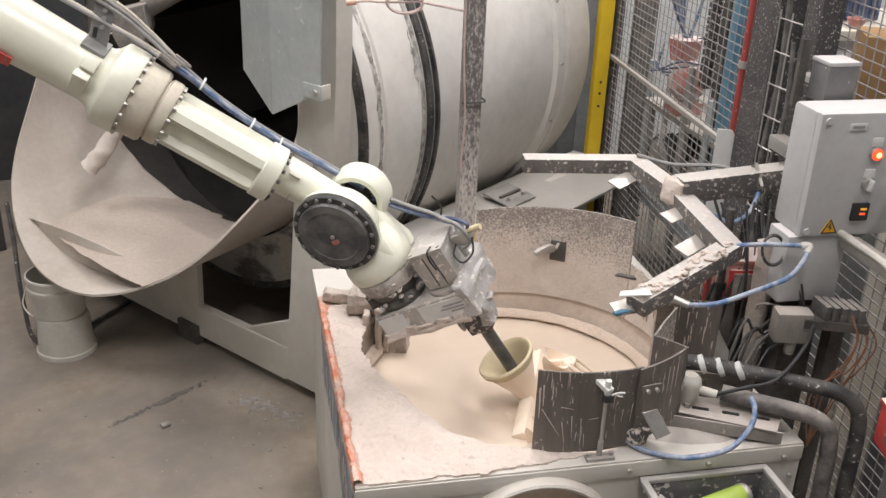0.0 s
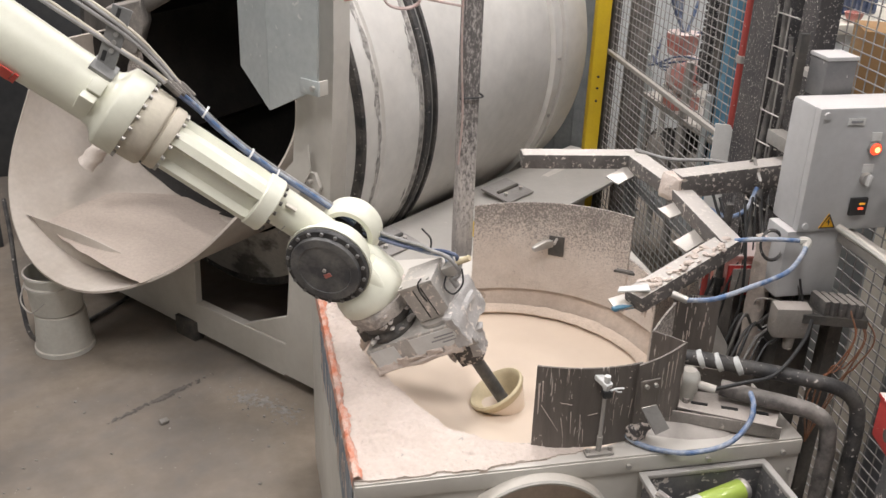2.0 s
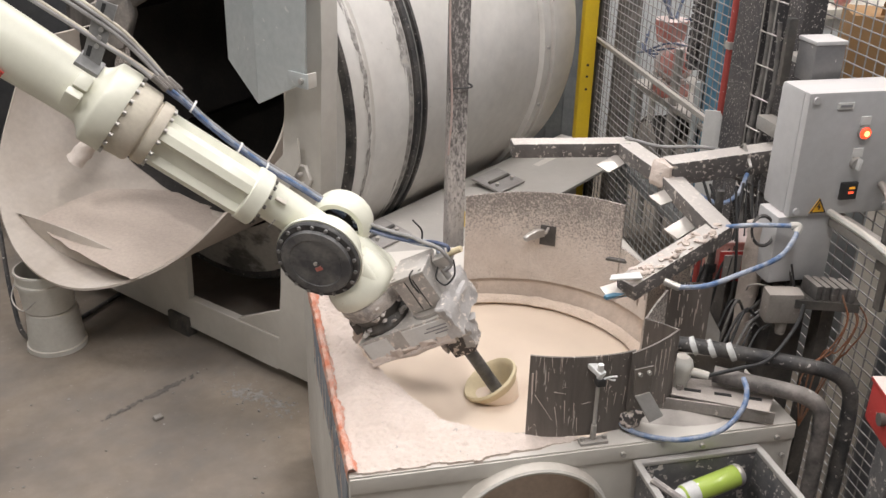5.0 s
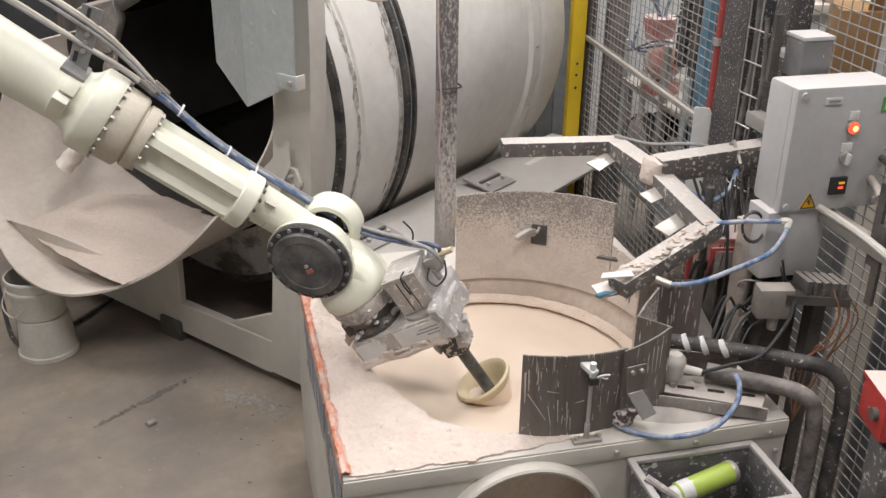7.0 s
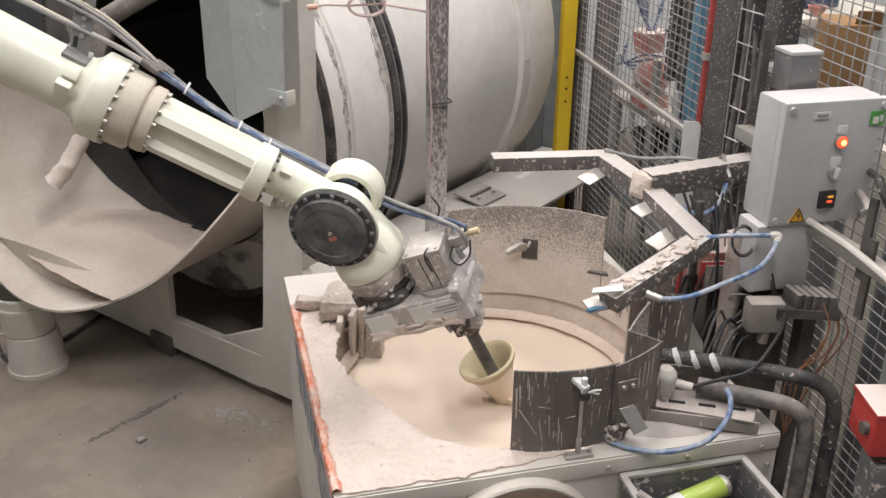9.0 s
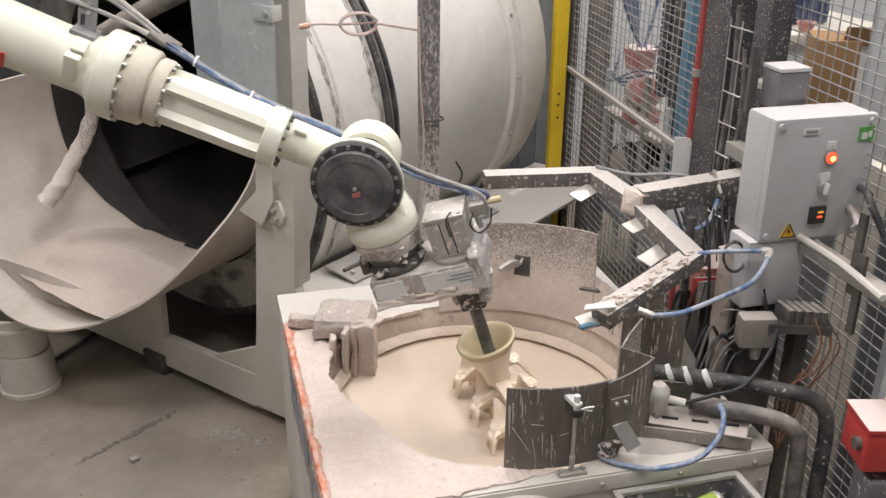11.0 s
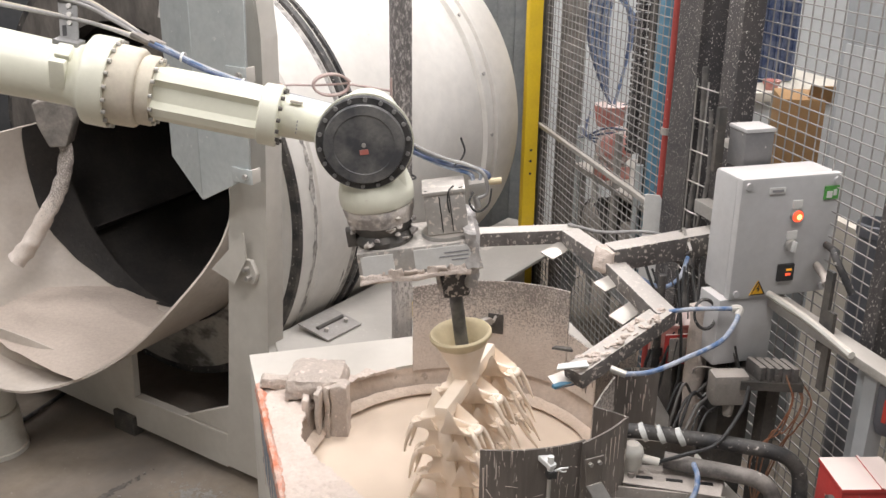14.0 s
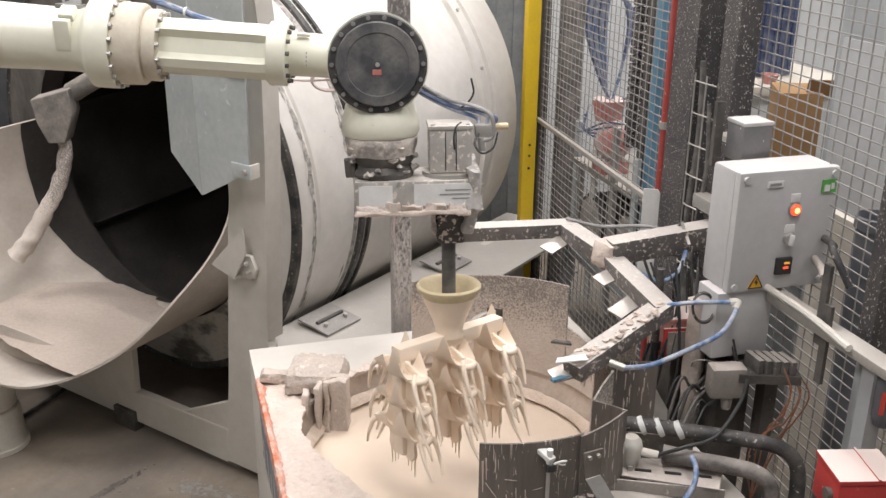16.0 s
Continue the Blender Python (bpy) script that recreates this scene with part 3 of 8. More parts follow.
def drum_frame():
    """Front frame of the drum: base beam, upright with a rounded foot, cheek plates."""
    XF = -0.40
    fm = DRUM @ pose(0, 0, 0, 0, 3.0, 0)
    def at(y, z, x=XF):
        p = DRUM @ Vector((x, y, 0))
        return Vector((p.x, p.y, z))
    t = thing("drum_frame", Matrix.Translation(at(-0.2, 0)), "cream painted steel frame carrying the sand drum", "machine frame")
    yv = (DRUM.to_3x3() @ Vector((0, -1, 0)))
    yv.z = 0
    o = at(0, 0)
    fr = basis(o, yv, (0, 0, 1))     # x towards the vat, y up, z = towards the mouth
    # upright with a concave inner foot
    poly = [(0.84, 0.06), (1.40, 0.06), (1.42, 0.66), (1.30, 0.665), (1.225, 0.685), (1.185, 0.73), (1.165, 0.80), (1.212, 1.7), (1.22, 2.15), (1.20, 2.35), (1.15, 2.5), (1.08, 2.5), (1.02, 1.6), (0.975, 1.3), (0.90, 0.5)]
    part("upright", prism(bm_new(), poly, fr @ pose(0, 0, -0.06), 0.05, 0.006), cream, t)
    part("upright_flange", prism(bm_new(), [(1.165, 0.80), (1.177, 0.80), (1.224, 1.7), (1.232, 2.15), (1.21, 2.36), (1.20, 2.35), (1.22, 2.15), (1.212, 1.7)], fr @ pose(0, 0, -0.105), 0.095, 0.002), cream, t)
    part("base_beam", prism(bm_new(), [(-1.15, 0.05), (0.845, 0.05), (0.865, 0.24), (-1.15, 0.20)], fr @ pose(0, 0, -0.063), 0.05, 0.003), cream, t)
    part("cheek_plate", prism(bm_new(), [(-0.20, 0.20), (0.19, 0.21), (0.20, 0.49), (-0.19, 0.43)], fr @ pose(0, 0, -0.05), 0.04, 0.004), cream, t)
    part("cheek_plate", prism(bm_new(), [(0.55, 0.235), (0.865, 0.24), (0.885, 0.40)], fr @ pose(0, 0, -0.05), 0.03, 0.003), cream, t)
    for x in (-1.05, 0.1, 1.30):
        part("foot", box(bm_new(), fr @ Vector((x, 0.03, -0.02)), (0.16, 0.16, 0.06), fr, 0.004), dark_metal, t)
    # trough sides under the drum
    for s, y0 in ((1, -1.02), (-1, 1.02)):
        a, b = at(y0 - 0.12, 0.0, -0.36), at(y0 - 0.12, 0.0, 2.1)
        u = (b - a)
        mm = basis(a, u, (0, 0, 1))
        part("side_beam", prism(bm_new(), [(0, 0.03), (u.length, 0.03), (u.length, 0.70), (0, 0.62)], mm @ pose(0, 0, -0.03 if s > 0 else 0.0), 0.05, 0.005), cream, t)
        part("side_ledge", prism(bm_new(), [(0, 0.0), (u.length, 0.0), (u.length, 0.54), (0, 0.54)], basis(a + Vector((0, 0, 0.66)) - yv * 0.0 + yv * 0.34 * (1 if s > 0 else 0), u, -yv) , 0.02, 0.003), ledge_mat, t)
    for px_, py_, ang in ((0.70, 4.27, 38), (1.47, 4.87, 38)):
        mm = pose(px_, py_, 0.705, 9, 0, ang)
        part("roller_plate", box(bm_new(), mm @ Vector((0, 0, 0)), (0.24, 0.20, 0.012), mm, 0.003), caked_plate, t)
        part("roller_hinge", cyl(bm_new(), mm @ Vector((-0.09, 0.0, 0.012)), mm @ Vector((0.09, 0.0, 0.012)), 0.010, seg=10), dark_metal, t)
        for sx in (-0.07, 0.07):
            part("bolt", cyl(bm_new(), mm @ Vector((sx, -0.04, 0.006)), mm @ Vector((sx, -0.04, 0.024)), 0.012, seg=6), steel, t)
    # hinge lug between chute and upright
    lug = fr @ Vector((0.80, 1.13, 0.0))
    part("lug", prism(bm_new(), [(-0.06, -0.05), (0.05, -0.05), (0.07, 0.0), (0.04, 0.06), (-0.06, 0.05)], fr @ pose(1.08, 1.14, -0.01), 0.02, 0.003), cream, t)
    for dx, dy in ((-0.03, 0.0), (0.02, 0.02), (0.03, -0.02)):
        part("bolt", cyl(bm_new(), fr @ Vector((1.08 + dx, 1.14 + dy, 0.01)), fr @ Vector((1.08 + dx, 1.14 + dy, 0.035)), 0.011, seg=6), steel, t)
    # sheet flap beside the chute
    part("flap", prism(bm_new(), [(0.90, 1.12), (1.11, 1.33), (1.12, 1.22), (1.04, 1.08)], fr @ pose(0, 0, 0.03), 0.006), cream, t)
    # galvanised cover box with its two brackets
    g = thing("cover_box", Matrix.Translation(fr @ Vector((0.95, 1.5, 0.1))), "galvanised sheet metal cover box bolted to the drum frame", "cover box")
    fold = fr @ pose(0.64, 0, 0.16)
    out = [(0.97, 2.5), (0.965, 1.47), (1.25, 1.615), (1.28, 2.5)]
    part("side_sheet", prism(bm_new(), [(x, y) for x, y in out], fr @ pose(0, 0, 0.10), 0.012, 0.002), galv, g)
    part("front_sheet", prism(bm_new(), [(-0.27, 2.5), (-0.28, 1.60), (0.0, 1.47), (0.005, 2.5)], fr @ pose(0.967, 0, 0.10) @ pose(0, 0, 0, 0, -17, 0), 0.012, 0.002), galv, g)
    for z in (2.045, 1.64):
        part("bracket_arm", box(bm_new(), fr @ Vector((1.262, z - 0.02, 0.09)), (0.008, 0.060, 0.05), fr, 0.002), cream, g)
        part("bracket", box(bm_new(), fr @ Vector((1.215, z - 0.02, 0.118)), (0.105, 0.060, 0.010), fr, 0.002), galv, g)
        part("bolt", cyl(bm_new(), fr @ Vector((1.24, z - 0.02, 0.12)), fr @ Vector((1.24, z - 0.02, 0.135)), 0.012, seg=6), steel, g)
    return t


drum()
chute()
inlet_sleeve()
drum_frame()

# ---- slurry vat ----
X0, X1, Y0, Y1 = 0.255, 1.607, 2.105, 3.50


def circle_plate(bm, z0, z1, r, x0, x1, y0, y1, seg=72):
    """A square plate with a round hole."""
    tops, rims = [], []
    for z in (z0, z1):
        inner, outer = [], []
        for i in range(seg):
            a = 2 * math.pi * i / seg
            c, s = math.cos(a), math.sin(a)
            inner.append(bm.verts.new((RC.x + r * c, RC.y + r * s, z)))
            k = min((x1 - RC.x) / c if c > 1e-6 else 9e9, (x0 - RC.x) / c if c < -1e-6 else 9e9, (y1 - RC.y) / s if s > 1e-6 else 9e9, (y0 - RC.y) / s if s < -1e-6 else 9e9)
            outer.append(bm.verts.new((RC.x + k * c, RC.y + k * s, z)))
        for cx, cy in ((x0, y0), (x1, y0), (x1, y1), (x0, y1)):
            near = min(outer, key=lambda v: (v.co.x - cx) ** 2 + (v.co.y - cy) ** 2)
            near.co.x, near.co.y = cx, cy
        tops.append((inner, outer))
    for i in range(seg):
        j = (i + 1) % seg
        (ia, oa), (ib, ob) = tops
        bm.faces.new((ia[i], ia[j], oa[j], oa[i]))
        bm.faces.new((ib[i], ob[i], ob[j], ib[j]))
        bm.faces.new((ia[i], ib[i], ib[j], ia[j]))
        bm.faces.new((oa[i], oa[j], ob[j], ob[i]))
    return bm


def crust_patch(bm, inside, z, h, step=0.005, seed=0.0):
    """A lumpy crust over the cells for which inside(x, y) holds."""
    nx, ny = int((X1 - X0) / step), int((Y1 - Y0) / step)
    ok = {}
    for i in range(nx + 1):
        for j in range(ny + 1):
            x, y = X0 + i * step, Y0 + j * step
            if inside(x, y):
                q = Vector((x * 16 + seed, y * 16, 0))
                edge = min(1.0, 4.0 * inside(x, y))
                e = h * (0.35 + 0.65 * edge) * (0.8 + 0.55 * noise.noise(q) + 0.42 * noise.noise(q * 3.1) + 0.34 * noise.noise(q * 6.0))
                jx = 0.4 * step * noise.noise(q * 5)
                ok[i, j] = bm.verts.new((x + jx, y + 0.4 * step * noise.noise(q * 5 + Vector((9, 0, 0))), z + max(e, 0.002)))
    for i, j in list(ok):
        c = [(i, j), (i + 1, j), (i + 1, j + 1), (i, j + 1)]
        if all(k in ok for k in c):
            bm.faces.new([ok[k] for k in c])
    edge = [e for e in bm.edges if len(e.link_faces) == 1]
    made = bmesh.ops.extrude_edge_only(bm, edges=edge)
    for v in made["geom"]:
        if isinstance(v, bmesh.types.BMVert):
            v.co.z = z - 0.004
    return bm


def vat():
    t = thing("slurry_vat", pose((X0 + X1) / 2, (Y0 + Y1) / 2, 0), "cream painted square slurry vat caked with dried ceramic", "vat")
    part("top_plate", circle_plate(bm_new(), RIM - 0.014, RIM, RR, X0, X1, Y0, Y1), cream, t)
    # walls, the front one with a round port
    part("side_wall", box(bm_new(), (X0 + 0.006, (Y0 + Y1) / 2, 0.50), (0.012, Y1 - Y0, 0.912), bevel=0.002), cream, t)
    part("side_wall", box(bm_new(), (X1 - 0.006, (Y0 + Y1) / 2, 0.50), (0.012, Y1 - Y0, 0.912), bevel=0.002), cream, t)
    part("back_wall", box(bm_new(), ((X0 + X1) / 2, Y1 - 0.006, 0.50), (X1 - X0 - 0.03, 0.012, 0.912), bevel=0.002), cream, t)
    px, pz, pr = 0.774, 0.695, 0.243
    bm = bm_new()
    n = 64
    inner = [[bm.verts.new((px + pr * math.cos(2 * math.pi * i / n), y, pz + pr * math.sin(2 * math.pi * i / n))) for i in range(n)] for y in (Y0, Y0 + 0.012)]
    outer = []
    for y in (Y0, Y0 + 0.012):
        ring = []
        for i in range(n):
            c, s = math.cos(2 * math.pi * i / n), math.sin(2 * math.pi * i / n)
            k = min((X1 - 0.012 - px) / c if c > 1e-6 else 9e9, (X0 + 0.012 - px) / c if c < -1e-6 else 9e9, (RIM - 0.016 - pz) / s if s > 1e-6 else 9e9, (0.045 - pz) / s if s < -1e-6 else 9e9)
            ring.append(bm.verts.new((px + k * c, y, pz + k * s)))
        for cx, cz in ((X0 + 0.012, 0.045), (X1 - 0.012, 0.045), (X1 - 0.012, RIM - 0.016), (X0 + 0.012, RIM - 0.016)):
            v = min(ring, key=lambda q: (q.co.x - cx) ** 2 + (q.co.z - cz) ** 2)
            v.co.x, v.co.z = cx, cz
        outer.append(ring)
    for i in range(n):
        j = (i + 1) % n
        bm.faces.new((inner[0][i], inner[0][j], outer[0][j], outer[0][i]))
        bm.faces.new((inner[1][i], outer[1][i], outer[1][j], inner[1][j]))
        bm.faces.new((inner[0][i], inner[1][i], inner[1][j], inner[0][j]))
        bm.faces.new((outer[0][i], outer[0][j], outer[1][j], outer[1][i]))
    part("front_wall", bm, cream, t)
    ym = Matrix.Translation((px, Y0, pz)) @ pose(0, 0, 0, 90, 0, 0)
    part("port_ring", lathe(bm_new(), [(pr - 0.004, -0.06), (pr - 0.004, 0.042), (pr + 0.004, 0.045), (pr + 0.010, 0.040), (pr + 0.012, 0.0), (pr, 0.0), (pr, -0.06), (pr - 0.004, -0.06)], ym, 64), white_plastic, t, "pale round port collar")
    part("port_inside", lathe(bm_new(), [(pr - 0.005, -0.06), (pr - 0.005, -0.16), (0.0, -0.16)], ym, 48), funnel_mat, t, "dusty inside of the round port")
    bm, rings = bm_new(), []
    for c, r, z in ((RC, RR, RIM - 0.012), (RC.lerp(VC, 0.3), 0.548, RIM - 0.045), (VC, VR + 0.012, LEVEL - 0.002), (VC, VR, LEVEL - 0.06), (VC, VR, 0.12), (VC, 0.01, 0.12)):
        rings.append([bm.verts.new((c.x + r * math.cos(2 * math.pi * k / 96), c.y + r * math.sin(2 * math.pi * k / 96), z)) for k in range(96)])
    for p, q in zip(rings, rings[1:]):
        for k in range(96):
            bm.faces.new((p[k], p[(k + 1) % 96], q[(k + 1) % 96], q[k]))
    part("pot", bm, shaded_pot, t, "caked round pot wall, darkened in colour for its shade")
    part("base_skirt", box(bm_new(), ((X0 + X1) / 2, (Y0 + Y1) / 2, 0.022), (X1 - X0 - 0.06, Y1 - Y0 - 0.06, 0.044)), dark_metal, t)
    # folded front lip, stickers and orange paint line along the edges
    part("front_lip", box(bm_new(), ((X0 + X1) / 2, Y0 - 0.003, RIM - 0.03), (X1 - X0, 0.006, 0.05), bevel=0.002), cream, t)
    for x, z in ((1.30, 0.935), (1.545, 0.93), (1.575, 0.86), (1.05, 0.94)):
        part("screw", cyl(bm_new(), (x, Y0 - 0.006, z), (x, Y0 - 0.016, z), 0.008, seg=8), steel, t)
    part("sticker", prism(bm_new(), [(-0.42, 0.945), (-0.98, 0.945), (-0.99, 0.80), (-0.92, 0.78), (-0.46, 0.77)], basis((X0, Y1, 0), (0, 1, 0), (0, 0, 1)) @ pose(0, 0, -0.005), 0.003), grey_sticker, t, "blue-grey worn sticker")
    part("sticker", prism(bm_new(), [(-1.02, 0.93), (-1.37, 0.93), (-1.37, 0.62), (-1.05, 0.74)], basis((X0, Y1, 0), (0, 1, 0), (0, 0, 1)) @ pose(0, 0, -0.005), 0.003), grey_sticker, t, "blue-grey worn sticker")
    bm = bm_new()
    rows = []
    for i in range(241):
        y = Y0 + 0.01 + (Y1 - 0.29 - Y0) * i / 240
        n1 = noise.noise(Vector((y * 11, 0, 3))) + 0.6 * noise.noise(Vector((y * 37, 4, 3)))
        w = max(0.002, 0.011 + 0.015 * n1)
        h = 0.020 + 0.006 * noise.noise(Vector((y * 30, 9, 1)))
        rows.append([bm.verts.new(p) for p in ((X0 - 0.003, y, RIM - 0.010 - 0.9 * w), (X0 - 0.006, y, RIM + 0.004), (X0 - 0.001, y, RIM + h), (X0 + 0.006 + 0.5 * w, y, RIM + h + 0.003), (X0 + 0.010 + w, y, RIM + 0.012))])
    for p, q in zip(rows, rows[1:]):
        for k in range(4):
            bm.faces.new((p[k], p[k + 1], q[k + 1], q[k]))
    part("paint_line", roughen(bm, 0.004, 120), orange, t, "flaking orange edge paint")
    rnd = random.Random(15)
    for k in range(22):
        y = Y1 - rnd.uniform(0.45, 1.3)
        z = rnd.uniform(0.80, 0.92)
        part("scratch", beam(bm_new(), (X0 - 0.0062, y, z), (X0 - 0.0062, y - rnd.uniform(0.01, 0.03), z - rnd.uniform(0.03, 0.11)), 0.002, rnd.uniform(0.003, 0.008), bevel=0), slurry_dry, t, "white scratch")
    return t


ring_crust = mat("ring_crust", (0.63, 0.515, 0.42), 0.85, second=(0.52, 0.42, 0.335), scale=12, amount=0.7, bump=0.7, bump_scale=40, speck=(0.42, 0.34, 0.28), speck_scale=30, speck_cut=0.68)
# caked slurry on the pot's wall, with the shade below the rim in its colour
shaded_pot = mat("shaded_pot", (0.50, 0.40, 0.32), 0.6, second=(0.62, 0.51, 0.42), scale=6, amount=0.8, bump=0.25, bump_scale=35, speck=(0.36, 0.29, 0.23), speck_scale=18, speck_cut=0.66)
grey_sticker = mat("worn_sticker", (0.16, 0.19, 0.23), 0.6, second=(0.34, 0.36, 0.38), scale=12, amount=0.8, bump=0.1, speck=(0.6, 0.57, 0.53), speck_scale=16, speck_cut=0.64, stretch=(1, 1, 0.4))
vat()


def vat_crusts():
    def left(x, y):
        r = math.hypot(x - VC.x, y - VC.y)
        deg = math.degrees(math.atan2(y - VC.y, x - VC.x)) % 360
        edge = float(np.interp(deg, (140, 160, 171, 185, 197, 210, 220, 240, 260), (0.54, 0.525, 0.485, 0.448, 0.424, 0.430, 0.448, 0.485, 0.492))) + 0.012 * noise.noise(Vector((x * 20, y * 20, 1)))
        d = min(r - edge, Y1 - 0.27 - y + 0.04 * noise.noise(Vector((x * 14, 5, 0))), 0.80 + 0.07 * noise.noise(Vector((y * 9, 2, 2))) - x + 0.14, x - X0 + 0.004, y - Y0 + 0.002)
        if y < 2.3:
            d = min(d, y - (Y0 + 0.004 + max(0.0, (x - 0.62)) * 0.10 + 0.012 * noise.noise(Vector((x * 17, 8, 0)))))
        return d if d > 0 else 0
    tagged(part("dried_crust", crust_patch(bm_new(), left, RIM, 0.024), slurry_dry, smooth=60), "pinkish white lumpy dried ceramic crust on the vat top", "dried slurry", kind="stuff")
    # slurry with its slow swirl
    bm = bm_new()
    prof = [(0.0, LEVEL)] + [(VR * k / 24, LEVEL + 0.0012 * math.sin(k * 1.3)) for k in range(1, 24)] + [(VR + 0.010, LEVEL + 0.004)]
    lathe(bm, prof, Matrix.Translation(VC), 96)
    bmesh.ops.remove_doubles(bm, verts=bm.verts, dist=1e-5)
    tagged(part("slurry", bm, slurry, smooth=180), "smooth beige liquid ceramic slurry filling the vat", "slurry", kind="stuff")
    # dried rim at the liquid's edge
    bm = bm_new()
    n = 160
    rings = []
    for i in range(n):
        a = 2 * math.pi * i / n
        c, sn = math.cos(a), math.sin(a)
        w = 0.014 + 0.010 * noise.noise(Vector((c * 7, sn * 7, 0))) + 0.006 * noise.noise(Vector((c * 26, sn * 26, 4)))
        z1 = LEVEL + 0.026 + 0.8 * w
        rings.append([bm.verts.new((VC.x + r * c, VC.y + r * sn, z)) for r, z in ((VR + 0.020, z1), (VR + 0.006 - w * 0.4, z1 - 0.006), (VR - w * 0.8, LEVEL + 0.020), (VR - w, LEVEL + 0.012 + 0.3 * w), (VR - w * 0.5, LEVEL + 0.008), (VR + 0.008, LEVEL + 0.006))])
    for i in range(n):
        p, q = rings[i], rings[(i + 1) % n]
        for k in range(5):
            bm.faces.new((p[k], q[k], q[k + 1], p[k + 1]))
    tagged(part("dried_ring", bm, ring_crust), "crumbly dried slurry ridge round the pot", "dried slurry", kind="stuff")


vat_crusts()


def scraper():
    """The caked scraper block that dips into the pot at its back left."""
    t = thing("scraper", pose(0.46, 3.12, RIM), "caked grey scraper block with blades hanging into the slurry", "scraper")
    turned = pose(0, 0, 0, 0, 0, -22)
    bm = box(bm_new(), (0.470, 3.125, 1.030), (0.215, 0.20, 0.10), turned, 0.045)
    bmesh.ops.subdivide_edges(bm, edges=bm.edges, cuts=5, use_grid_fill=True)
    roughen(bm, 0.016, 10)
    part("block", roughen(bm, 0.006, 60), caked_block, t, "mound of dried grey slurry")
    bm = box(bm_new(), (0.362, 3.185, 1.000), (0.19, 0.050, 0.040), pose(0, 0, 0, 0, 4, -12), 0.012)
    bmesh.ops.subdivide_edges(bm, edges=bm.edges, cuts=5, use_grid_fill=True)
    part("bar", roughen(bm, 0.010, 30), caked_block, t, "caked flat bar")
    for k, (x, y, w, d, z1) in enumerate(((0.418, 3.04, 0.024, 0.10, 1.02), (0.450, 2.985, 0.020, 0.06, 1.06), (0.482, 3.00, 0.022, 0.04, 1.06), (0.530, 3.01, 0.062, 0.07, 1.06))):
        h = z1 - 0.82
        bm = box(bm_new(), (x, y, 0.82 + h / 2), (w, d, h), turned, 0.006)
        bmesh.ops.subdivide_edges(bm, edges=bm.edges, cuts=6, use_grid_fill=True)
        part("blade", roughen(bm, 0.009, 22, k * 3.0), (slurry_dry if k == 0 else caked_block), t, "caked hanging blade")
    return t


caked_block = mat("caked_block", (0.50, 0.435, 0.385), 0.9, second=(0.62, 0.53, 0.46), scale=10, amount=0.8, bump=0.7, bump_scale=60, speck=(0.7, 0.6, 0.54), speck_scale=30, speck_cut=0.6)
scraper()


